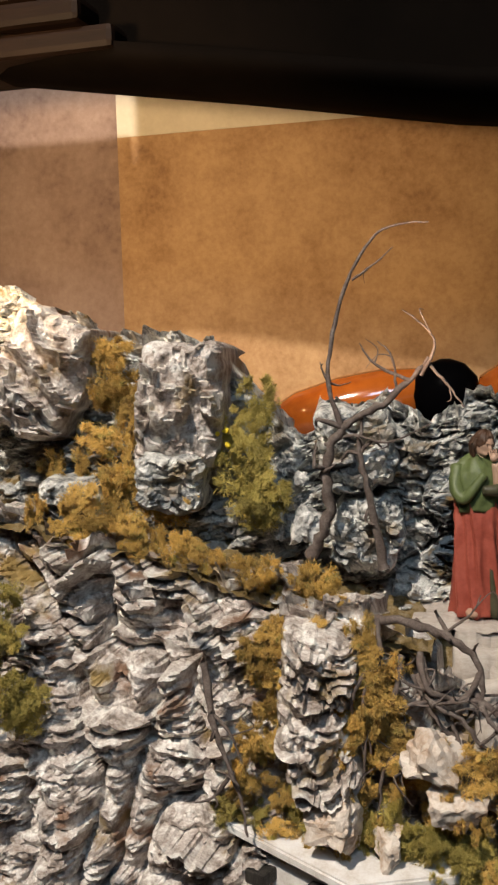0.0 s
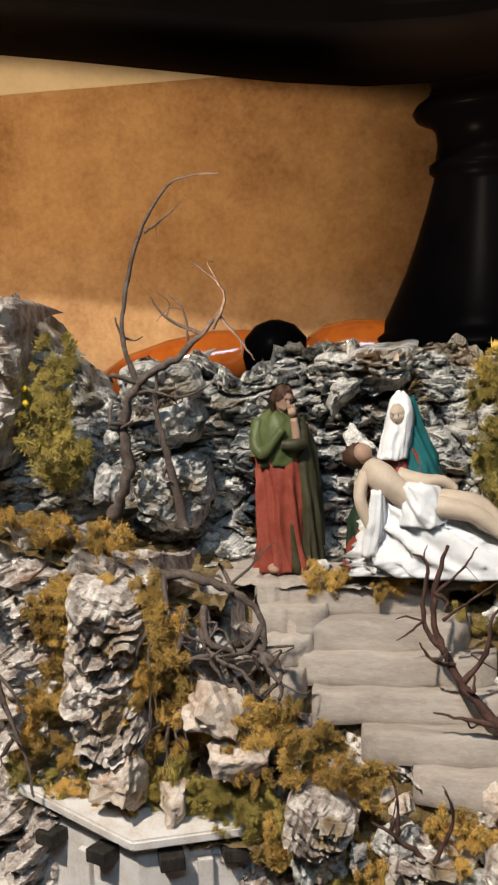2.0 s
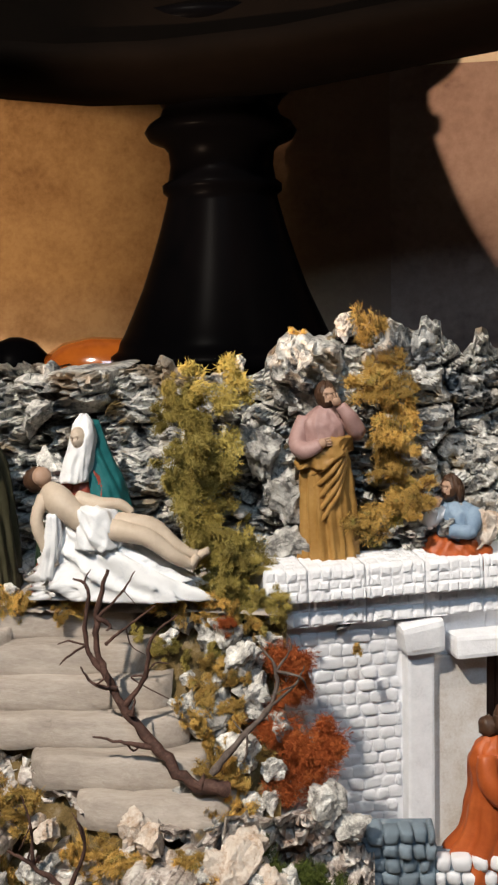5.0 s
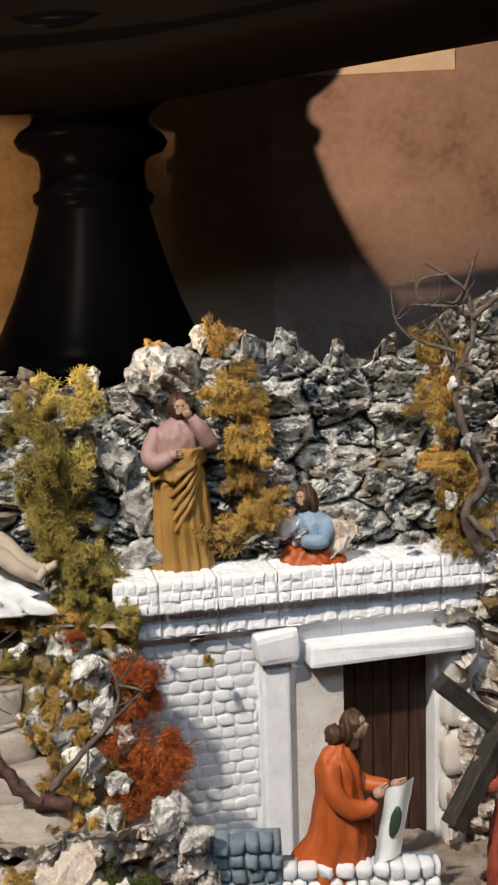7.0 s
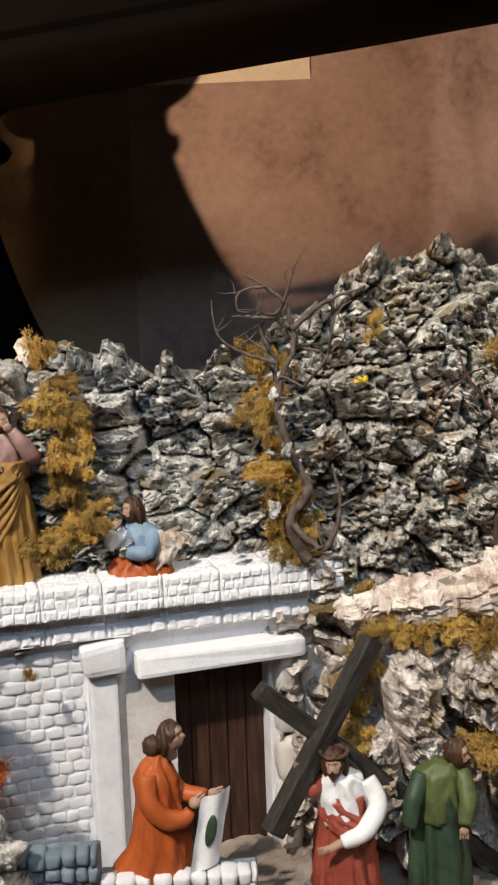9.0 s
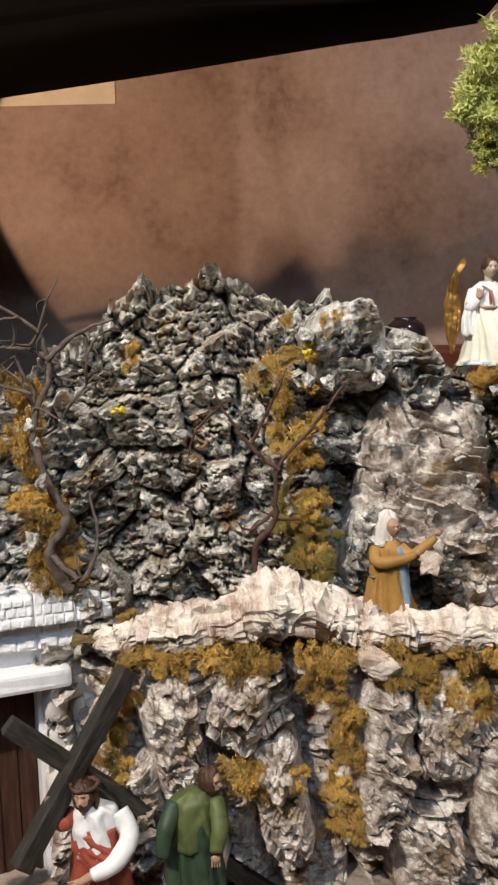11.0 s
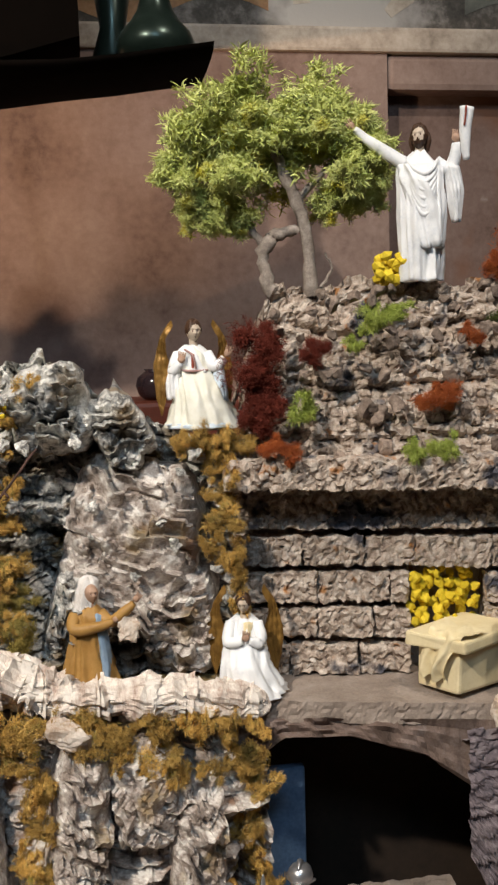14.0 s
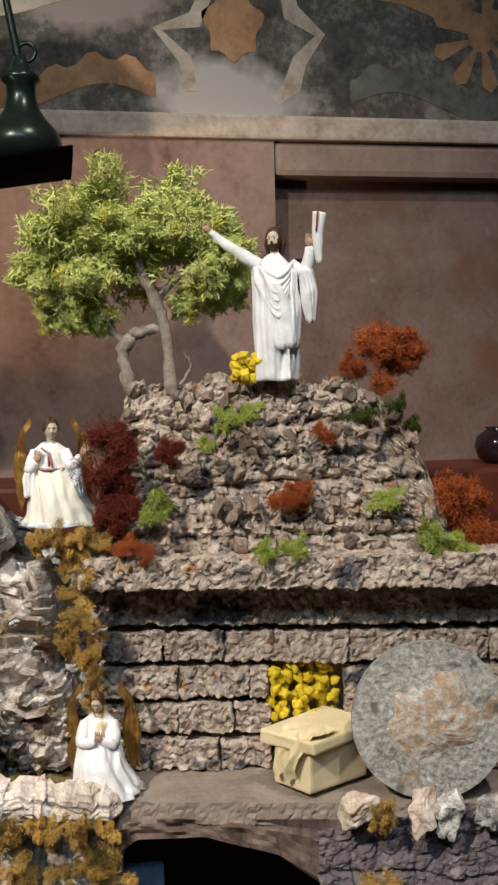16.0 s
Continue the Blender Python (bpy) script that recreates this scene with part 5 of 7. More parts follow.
# mourner in green and red
s = Statue()
s.robe([(0, 0, 0, 0.017, 0.014), (0, 0, 0.012, 0.0165, 0.0135), (0.001, 0, 0.045, 0.0155, 0.0125), (0.001, 0.001, 0.07, 0.015, 0.012), (0, 0.001, 0.082, 0.0135, 0.0105)], M_ROBERED, 8, 0.15, 0.9, 1)
s.robe([(0.014, 0.002, 0.0, 0.012, 0.014), (0.013, 0.003, 0.04, 0.0115, 0.013), (0.011, 0.004, 0.075, 0.0115, 0.0115), (0.009, 0.003, 0.09, 0.0095, 0.0105)], M_OLIVEROBE, 6, 0.17, 0.5, 2)
s.robe([(0, 0.0005, 0.066, 0.013, 0.0115), (0, 0, 0.078, 0.0155, 0.0125), (0, 0.001, 0.09, 0.0155, 0.0115), (0, 0.002, 0.098, 0.0095, 0.0085), (0, 0.002, 0.101, 0.005, 0.005)], M_ROBEGREEN, 6, 0.1, 1.2, 3)
s.limb([(-0.013, 0.0, 0.094), (-0.0145, -0.008, 0.08), (-0.009, -0.0135, 0.076), (0.002, -0.0145, 0.09)], [0.005, 0.0052, 0.0048, 0.003], M_ROBEGREEN)
s.limb([(0.013, 0.0, 0.094), (0.015, -0.007, 0.082), (0.01, -0.0125, 0.08), (0.001, -0.0145, 0.08)], [0.005, 0.005, 0.0046, 0.0032], M_OLIVEROBE)
s.limb([(0.011, -0.01, 0.083), (0.0095, -0.0115, 0.096)], [0.0036, 0.0026], M_SKIN)
s.hand((0.0085, -0.0115, 0.0995), 0.0027, M_SKIN, (-0.2, 0.1, 1))
s.head((0.003, -0.003, 0.1075), 0.008, turn=38, nod=16, lean=10)
s.ball((-0.006, -0.012, 0.003), (0.004, 0.006, 0.003), M_SKIN)
s.make("mourner_statuette", pose(-0.037, 0.617, 0.169, 0, 0, 12) @ Matrix.Diagonal((0.93, 0.93, 0.96, 1)), "standing statuette in green mantle and red robe, hands clasped")

# mourning mother with the dead man on her lap
s = Statue()
s.robe([(0.0, 0.008, 0, 0.03, 0.02), (0.0, 0.008, 0.012, 0.029, 0.02), (0.002, 0.009, 0.032, 0.023, 0.018), (0.005, 0.01, 0.052, 0.0165, 0.0135), (0.006, 0.01, 0.068, 0.014, 0.011), (0.006, 0.01, 0.077, 0.0075, 0.007)], M_ROBERED, 8, 0.14, 0.7, 5)
s.robe([(0.017, 0.014, 0.02, 0.012, 0.016), (0.019, 0.014, 0.045, 0.0125, 0.014), (0.015, 0.013, 0.065, 0.012, 0.0125), (0.009, 0.013, 0.085, 0.009, 0.0095), (0.007, 0.014, 0.1, 0.0065, 0.006)], M_TEAL, 6, 0.12, 0.8, 6)
s.robe([(-0.019, 0.01, 0.006, 0.008, 0.012), (-0.019, 0.01, 0.028, 0.0085, 0.011), (-0.012, 0.011, 0.045, 0.006, 0.009)], M_ROBEDKGREEN, 5, 0.15, 0.6, 7)
s.robe([(0.001, -0.0005, 0.066, 0.0088, 0.0078), (0.003, 0.001, 0.075, 0.0088, 0.008), (0.005, 0.004, 0.084, 0.0085, 0.0085), (0.006, 0.006, 0.092, 0.0082, 0.0085), (0.006, 0.007, 0.1, 0.0058, 0.0062), (0.006, 0.008, 0.1045, 0.002, 0.002)], M_CLOTHW, 7, 0.08, 0.5, 8)
s.head((0.005, 0.0005, 0.0915), 0.0072, hair=None, skin=M_PALESKIN, turn=-10, nod=8, lean=-8)
s.robe([(0.03, -0.012, 0.0, 0.045, 0.013), (0.028, -0.011, 0.01, 0.041, 0.013), (0.02, -0.008, 0.024, 0.032, 0.0135), (0.012, -0.006, 0.036, 0.024, 0.0125), (0.008, -0.003, 0.044, 0.017, 0.01)], M_CLOTHW, 10, 0.2, 1.4, 9, 72)
s.limb([(-0.013, -0.008, 0.062), (-0.004, -0.013, 0.056), (0.008, -0.015, 0.047), (0.018, -0.015, 0.043)], [0.0075, 0.0105, 0.009, 0.0085], M_PALESKIN, 18)
s.limb([(0.018, -0.015, 0.042), (0.034, -0.018, 0.04), (0.05, -0.02, 0.037), (0.066, -0.019, 0.026), (0.076, -0.017, 0.02)], [0.0075, 0.0075, 0.0062, 0.005, 0.0035], M_PALESKIN)
s.limb([(0.02, -0.009, 0.042), (0.036, -0.012, 0.044), (0.053, -0.013, 0.041), (0.068, -0.013, 0.029), (0.079, -0.012, 0.025)], [0.007, 0.0068, 0.006, 0.005, 0.0033], M_PALESKIN)
s.robe([(0.02, -0.013, 0.03, 0.013, 0.0125), (0.019, -0.0135, 0.04, 0.014, 0.0125), (0.017, -0.0135, 0.052, 0.0115, 0.0105), (0.015, -0.0135, 0.054, 0.006, 0.006)], M_CLOTHW, 6, 0.14, 1.5, 14)
s.limb([(0.075, -0.017, 0.019), (0.08, -0.018, 0.026)], [0.0035, 0.0025], M_PALESKIN)
s.limb([(0.078, -0.012, 0.024), (0.086, -0.013, 0.028)], [0.0035, 0.0025], M_PALESKIN)
s.limb([(-0.014, -0.012, 0.059), (-0.017, -0.019, 0.046), (-0.011, -0.021, 0.03), (-0.006, -0.02, 0.02)], [0.0052, 0.0045, 0.0038, 0.003], M_PALESKIN)
s.limb([(0.006, -0.009, 0.058), (0.02, -0.012, 0.055), (0.032, -0.011, 0.054), (0.04, -0.011, 0.049)], [0.0048, 0.0045, 0.0038, 0.0026], M_PALESKIN)
s.ball((-0.02, -0.006, 0.068), (0.0085, 0.0075, 0.0075), M_HAIR, rough=0.2)
s.ball((-0.016, -0.0095, 0.07), (0.006, 0.0055, 0.006), M_SKIN)
s.robe([(-0.012, -0.02, 0.012, 0.004, 0.003), (-0.008, -0.0205, 0.03, 0.005, 0.004), (-0.006, -0.019, 0.05, 0.0035, 0.003)], M_CLOTHW, 5, 0.2, 0.5, 10)
s.ball((0.005, 0.004, 0.0), (0.036, 0.024, 0.0035), M_OLIVEROBE, rough=0.3)
s.make("mourning_mother_statuette", pose(0.03, 0.602, 0.1745) @ Matrix.Diagonal((0.93, 1, 0.97, 1)), "seated statuette in teal cloak and white veil holding a pale body")

# man in ochre with raised hands
s = Statue()
s.robe([(0, 0, 0, 0.0165, 0.0135), (0, 0, 0.015, 0.0155, 0.013), (-0.001, 0, 0.045, 0.0145, 0.0115), (-0.001, 0, 0.062, 0.013, 0.0105), (-0.001, 0, 0.07, 0.011, 0.009)], M_OCHREROBE, 9, 0.15, 0.4, 11)
s.robe([(-0.001, 0, 0.06, 0.0115, 0.0095), (-0.002, 0, 0.072, 0.0125, 0.0105), (-0.002, 0, 0.083, 0.0135, 0.01), (-0.001, 0, 0.09, 0.008, 0.0075), (0, 0, 0.093, 0.0045, 0.0045)], M_PINKROBE, 6, 0.12, 1.0, 12)
s.robe([(-0.006, -0.003, 0.058, 0.0105, 0.009), (0.0, -0.003, 0.066, 0.0125, 0.0098), (0.006, -0.002, 0.076, 0.009, 0.009)], M_OCHREROBE, 5, 0.18, 1.6, 13)
s.limb([(-0.012, 0, 0.086), (-0.017, -0.006, 0.073), (-0.013, -0.012, 0.069), (-0.004, -0.014, 0.072)], [0.0058, 0.0062, 0.006, 0.0042], M_PINKROBE)
s.hand((-0.003, -0.0145, 0.073), 0.0028, M_SKIN, (1, 0, 0.2))
for k in range(5):
    d = 0.0055 * k
    s.limb([(0.012, -0.005, 0.074 - 0.6 * d), (0.006, -0.0115, 0.066 - d), (-0.003, -0.0128, 0.058 - 1.3 * d), (-0.011, -0.008, 0.053 - 1.5 * d)], [0.0011, 0.0017, 0.0017, 0.0011], M_OCHREROBE, 8)
s.limb([(0.012, 0, 0.086), (0.018, -0.004, 0.078), (0.014, -0.008, 0.086), (0.008, -0.009, 0.094)], [0.0056, 0.0062, 0.0056, 0.0036], M_PINKROBE)
s.hand((0.006, -0.0095, 0.096), 0.0027, M_SKIN, (-0.5, 0, 1))
s.head((0.0, -0.001, 0.099), 0.0078, turn=20, beard=True, long_hair=False)
s.make("weeping_man_statuette", pose(0.173, 0.638, 0.183, 0, 0, 6), "standing statuette in pink tunic and ochre mantle")

# seated man in blue
s = Statue()
s.robe([(0, 0, 0, 0.02, 0.014), (0, 0, 0.01, 0.019, 0.014), (0.002, 0.002, 0.018, 0.015, 0.012)], M_ORANGE, 8, 0.16, 0.8, 15)
s.robe([(0.004, 0.003, 0.012, 0.0125, 0.0105), (0.004, 0.003, 0.024, 0.0125, 0.0105), (0.003, 0.003, 0.034, 0.0115, 0.0095), (0.001, 0.002, 0.039, 0.0055, 0.0055)], M_BLUE, 6, 0.12, 0.9, 16)
s.limb([(-0.006, 0, 0.034), (-0.013, -0.007, 0.027), (-0.01, -0.01, 0.036)], [0.0052, 0.0052, 0.0036], M_CLOTHW)
s.limb([(0.012, 0, 0.034), (0.012, -0.01, 0.024), (0.0, -0.013, 0.024)], [0.0056, 0.0055, 0.0045], M_BLUE)
s.hand((-0.008, -0.01, 0.039), 0.0024, M_SKIN, (0.4, 0, 1))
s.head((-0.001, 0.0, 0.047), 0.0075, turn=-35, beard=True)
s.make("seated_man_statuette", pose(0.247, 0.652, 0.178, 0, 0, -15), "seated statuette in a pale blue shirt behind the roof")

# kneeling woman in orange with a cloth
s = Statue()
s.robe([(-0.006, 0, 0, 0.028, 0.014), (-0.005, 0, 0.006, 0.022, 0.0135), (0.001, 0, 0.025, 0.0155, 0.0125), (0.001, 0, 0.05, 0.011, 0.0105), (0.0, 0, 0.064, 0.0115, 0.01), (0.0, 0, 0.072, 0.008, 0.008), (0.002, 0, 0.077, 0.0038, 0.0038)], M_ORANGE, 8, 0.14, 0.9, 21, 64)
s.robe([(-0.022, 0.003, 0, 0.018, 0.011), (-0.02, 0.003, 0.004, 0.014, 0.01), (-0.012, 0.002, 0.013, 0.007, 0.008)], M_ORANGE, 7, 0.2, 1.2, 22)
s.limb([(-0.004, -0.008, 0.069), (-0.004, -0.013, 0.056), (0.004, -0.014, 0.047), (0.014, -0.013, 0.046), (0.018, -0.012, 0.05)], [0.0062, 0.0066, 0.0068, 0.0056, 0.0032], M_ORANGE)
s.hand((0.021, -0.0125, 0.054), 0.0034, M_SKIN, (0.8, 0, 0.5))
s.hand((0.031, -0.006, 0.055), 0.0032, M_SKIN, (0.8, 0, 0.2))
s.limb([(0.004, 0.006, 0.068), (0.012, 0.004, 0.054), (0.027, -0.003, 0.053)], [0.006, 0.006, 0.0035], M_ORANGE)
s.head((0.009, 0, 0.087), 0.008, turn=66, nod=-12)
s.ball((-0.001, 0.002, 0.081), (0.0055, 0.006, 0.006), M_HAIR, rough=0.2)
cl = []
g = np.linspace(0, 1, 9)
for a in g:
    for b in g:
        cl.append((0.024 + 0.016 * a - 0.008 * (1 - b), -0.017 + 0.006 * a + 0.0018 * math.sin(a * 7 + b), 0.057 + 0.003 * a - 0.042 * (1 - b)))
s.add(cl, grid_faces(9, 9).tolist(), M_CLOTHW)
s.add([(x + 0.0003, y + 0.0012, z) for x, y, z in cl], [q[::-1] for q in grid_faces(9, 9).tolist()], M_CLOTHW)
s.ball((0.0285, -0.0155, 0.039), (0.003, 0.0014, 0.009), M_ROBEDKGREEN, (0, 12, 0))
s.make("kneeling_woman_statuette", pose(0.262, 0.58, 0.026, 0, 0, 6), "kneeling statuette in an orange robe holding up a white cloth")

# man bearing the cross
s = Statue()
s.robe([(0, 0, 0, 0.017, 0.0145), (0, 0, 0.012, 0.0165, 0.0145), (0, 0, 0.035, 0.0155, 0.013), (0, -0.001, 0.055, 0.013, 0.011), (0, -0.003, 0.068, 0.013, 0.0105)], M_ROBERED, 8, 0.16, 0.7, 31)
s.robe([(0.0, -0.002, 0.05, 0.0125, 0.011), (0, -0.003, 0.066, 0.014, 0.0115), (-0.001, -0.005, 0.078, 0.0115, 0.01), (-0.002, -0.007, 0.083, 0.005, 0.0055)], M_CLOTHW, 6, 0.1, 0.7, 32)
s.robe([(0.004, -0.003, 0.048, 0.0125, 0.0118), (0.0, -0.0035, 0.056, 0.013, 0.0118), (-0.004, -0.004, 0.066, 0.0095, 0.011)], M_ROBERED, 5, 0.15, 1.4, 33)
s.limb([(0.013, -0.005, 0.076), (0.019, -0.01, 0.064), (0.011, -0.018, 0.052), (-0.001, -0.02, 0.046)], [0.0062, 0.0066, 0.0064, 0.0046], M_CLOTHW)
s.limb([(-0.001, -0.02, 0.046), (-0.009, -0.021, 0.042)], [0.003, 0.0024], M_SKIN)
s.hand((-0.01, -0.021, 0.042), 0.0027, M_SKIN, (-1, 0, -0.1))
s.limb([(-0.013, -0.004, 0.075), (-0.019, -0.01, 0.072), (-0.025, -0.01, 0.08)], [0.006, 0.0055, 0.0036], M_ROBERED)
s.hand((-0.026, -0.0105, 0.083), 0.0026, M_SKIN, (0.3, 0, 1))
s.head((-0.005, -0.012, 0.089), 0.0082, turn=-12, beard=True)
v, f = tube([(-0.005 + 0.0076 * math.cos(i * 0.5236), -0.01 + 0.008 * math.sin(i * 0.5236), 0.0945) for i in range(13)], [0.0014] * 13, 6, 0.0004, 3, 3)
s.add(v, f, M_TWIGRED)
s.make("cross_bearer_statuette", pose(0.366, 0.607, 0.0, 0, 0, -4), "stooping statuette in white and red bearing the cross")

# helper in green
s = Statue()
s.robe([(0, 0, 0, 0.017, 0.0145), (0, 0, 0.015, 0.016, 0.014), (0, 0, 0.045, 0.0145, 0.0125), (0.001, 0, 0.06, 0.0135, 0.0115), (0.001, 0, 0.068, 0.012, 0.0105)], M_ROBEDKGREEN, 8, 0.15, 0.6, 41)
s.robe([(0.0, 0, 0.05, 0.0145, 0.0125), (0, 0, 0.066, 0.0145, 0.0125), (0.001, 0, 0.077, 0.0145, 0.0115), (0.004, -0.001, 0.083, 0.0065, 0.0065)], M_ROBEGREEN, 6, 0.1, 0.7, 42)
s.limb([(0.013, -0.003, 0.077), (0.015, -0.012, 0.066), (0.012, -0.016, 0.052)], [0.006, 0.0062, 0.0045], M_ROBEGREEN)
s.limb([(-0.01, -0.004, 0.076), (-0.016, -0.012, 0.064), (-0.018, -0.014, 0.05)], [0.006, 0.0062, 0.0045], M_ROBEDKGREEN)
s.hand((0.012, -0.0165, 0.048), 0.0027, M_SKIN, (0, 0, -1))
s.head((0.01, -0.003, 0.088), 0.0078, turn=55, long_hair=False, beard=True)
s.make("helper_statuette", pose(0.42, 0.610, 0.0), "standing statuette in green bending beside the cross")

# pleading woman in ochre
s = Statue()
s.robe([(0, 0, 0, 0.0155, 0.0125), (0, 0, 0.008, 0.014, 0.012), (0.0, 0, 0.024, 0.0105, 0.01), (0.0, 0, 0.034, 0.0098, 0.0088), (0.0, 0, 0.044, 0.0098, 0.008), (0.001, 0, 0.049, 0.0045, 0.0045)], M_OCHREROBE, 7, 0.15, 0.7, 51)
s.robe([(0.009, -0.002, 0.001, 0.005, 0.009), (0.0085, -0.002, 0.02, 0.004, 0.008), (0.006, -0.003, 0.045, 0.003, 0.005)], M_BLUE, 4, 0.15, 0.5, 52)
s.limb([(0.008, -0.003, 0.044), (0.014, -0.008, 0.04), (0.022, -0.01, 0.046), (0.028, -0.011, 0.051)], [0.0045, 0.0044, 0.0038, 0.0022], M_OCHREROBE)
s.limb([(-0.008, -0.003, 0.044), (-0.008, -0.01, 0.037), (0.005, -0.012, 0.038), (0.015, -0.0115, 0.041)], [0.0045, 0.0046, 0.0042, 0.0024], M_OCHREROBE)
s.hand((0.0295, -0.0112, 0.0535), 0.0021, M_SKIN, (0.7, 0, 0.8))
s.hand((0.0165, -0.0118, 0.042), 0.002, M_SKIN, (1, 0, 0.2))
s.robe([(-0.006, 0.002, 0.004, 0.005, 0.007), (-0.003, 0.002, 0.04, 0.006, 0.0065), (0.0, 0.002, 0.056, 0.0075, 0.007), (0.001, 0.002, 0.064, 0.0055, 0.0055), (0.001, 0.002, 0.0665, 0.002, 0.002)], M_CREAM, 6, 0.1, 0.5, 53)
s.head((0.0025, -0.003, 0.057), 0.0062, hair=None, turn=22)
s.make("pleading_woman_statuette", pose(0.545, 0.662, 0.163), "kneeling statuette in ochre robe stretching out her arms")


def wings(st, y, wide=1.0, tall=1.0):
    """Two slim gilt wings: a curled tip above the shoulder, a feathered bulge, a long point below."""
    rows = [(0.0, 0.0135, 0.0012), (0.05, 0.0155, 0.0022), (0.14, 0.019, 0.002), (0.27, 0.02, 0.0032), (0.42, 0.0202, 0.0052), (0.58, 0.0205, 0.0052), (0.78, 0.021, 0.0034), (1.0, 0.0212, 0.0005)]
    for sx in (-1, 1):
        V = []
        for i in range(29):
            u = i / 28
            cx, half = table(rows, u)
            for j in range(11):
                v = j / 10
                x = sx * (cx + half * wide * (2 * v - 1))
                ridge = 0.0009 * math.sin(v * 22 + 3 * u) * (u > 0.2) + 0.0004 * math.sin(u * 60 + v * 4)
                V.append((x, y + 0.0035 * math.sin(2.6 * u) + 0.003 * v - ridge, tall * (0.064 - 0.058 * u + 0.0035 * math.sin(3.1 * v) * (1 - u) + 0.0012 * (j % 2) * u)))
        q = grid_faces(29, 11).tolist()
        back = [(p[0], p[1] + 0.003 * math.sin(math.pi * (k % 11) / 10) + 0.0002, p[2]) for k, p in enumerate(V)]
        st.add(V, q if sx < 0 else [k[::-1] for k in q], M_GOLD)
        st.add(back, [k[::-1] for k in q] if sx < 0 else q, M_GOLD)


# two angels
s = Statue()
s.robe([(0.005, -0.005, 0, 0.0215, 0.0155), (0.005, -0.005, 0.005, 0.0195, 0.015), (0.003, -0.004, 0.02, 0.0145, 0.0135), (0, 0, 0.036, 0.0115, 0.0095), (0, 0.001, 0.046, 0.0105, 0.0082), (0, 0.001, 0.051, 0.0045, 0.0045)], M_CREAMROBE, 8, 0.13, 0.6, 61)
s.robe([(0, -0.0005, 0.035, 0.012, 0.0102), (0, 0.0005, 0.046, 0.0112, 0.0088), (0, 0.001, 0.0515, 0.005, 0.005)], M_CLOTHW, 6, 0.1, 0.8, 63)
s.robe([(0.009, -0.011, 0.001, 0.0045, 0.0055), (0.006, -0.01, 0.018, 0.0035, 0.0045), (0.003, -0.007, 0.03, 0.0025, 0.003)], M_CREAMROBE, 4, 0.15, 0.4, 62)
s.ball((0.004, -0.008, 0.0015), (0.021, 0.0145, 0.0032), M_PALEBLUE, rough=0.3)
s.limb([(-0.009, -0.002, 0.046), (-0.012, -0.008, 0.036), (-0.008, -0.011, 0.041)], [0.0045, 0.0048, 0.003], M_CLOTHW)
s.limb([(0.009, -0.002, 0.046), (0.014, -0.007, 0.038), (0.02, -0.009, 0.043)], [0.0045, 0.0048, 0.003], M_CLOTHW)
s.hand((0.022, -0.0095, 0.046), 0.0025, M_SKIN, (0.4, 0, 1))
s.hand((-0.007, -0.0115, 0.043), 0.0024, M_SKIN, (0.2, 0, 1))
s.limb([(0, -0.0095, 0.046), (0, -0.0105, 0.036)], [0.0012, 0.001], M_ROBERED, 6)
s.limb([(-0.005, -0.0085, 0.049), (0, -0.0105, 0.045), (0.002, -0.0105, 0.037)], [0.0009, 0.0009, 0.0007], M_PINKROBE, 6)
s.limb([(-0.0095, -0.007, 0.0365), (-0.001, -0.0115, 0.0355), (0.009, -0.008, 0.036)], [0.0009, 0.001, 0.0009], M_PINKROBE, 6)
s.robe([(0.017, -0.002, 0.004, 0.004, 0.008), (0.0165, -0.003, 0.02, 0.0045, 0.007), (0.016, -0.005, 0.037, 0.0035, 0.0045)], M_PALEBLUE, 5, 0.2, 0.4, 68)
s.robe([(-0.0125, -0.005, 0.018, 0.0035, 0.005), (-0.0125, -0.006, 0.03, 0.004, 0.005), (-0.011, -0.006, 0.038, 0.0035, 0.004)], M_CLOTHW, 5, 0.2, 0.4, 69)
wings(s, 0.0075)
s.head((0.001, -0.002, 0.0605), 0.0066, skin=M_PALESKIN, turn=16, nod=6, long_hair=False)
s.make("angel_statuette", pose(0.617, 0.69, 0.316, 0, 0, -6), "seated angel statuette in white with golden wings on the rock")
s = Statue()
s.robe([(0.005, -0.005, 0, 0.021, 0.0155), (0.004, -0.005, 0.005, 0.019, 0.015), (0.001, -0.005, 0.02, 0.0145, 0.0145), (0, 0, 0.034, 0.0115, 0.0095), (0, 0.001, 0.045, 0.0105, 0.0082), (0, 0.001, 0.05, 0.0045, 0.0045)], M_CLOTHW, 8, 0.14, 0.8, 65)
s.robe([(0.0, -0.012, 0.001, 0.006, 0.0055), (-0.001, -0.0105, 0.016, 0.004, 0.0048), (0.002, -0.008, 0.03, 0.003, 0.003)], M_LINEN, 4, 0.15, 0.4, 66)
s.robe([(0.011, -0.009, 0.001, 0.007, 0.0075), (0.009, -0.008, 0.014, 0.005, 0.006), (0.006, -0.005, 0.03, 0.003, 0.004)], M_PALEBLUE, 5, 0.2, 0.4, 64)
s.robe([(0.002, -0.0035, 0.038, 0.0035, 0.006), (0.002, -0.002, 0.046, 0.004, 0.0065)], M_LINEN, 4, 0.1, 0.4, 67)
s.limb([(-0.009, -0.002, 0.045), (-0.011, -0.009, 0.034), (-0.001, -0.013, 0.036)], [0.0045, 0.0048, 0.003], M_CLOTHW)
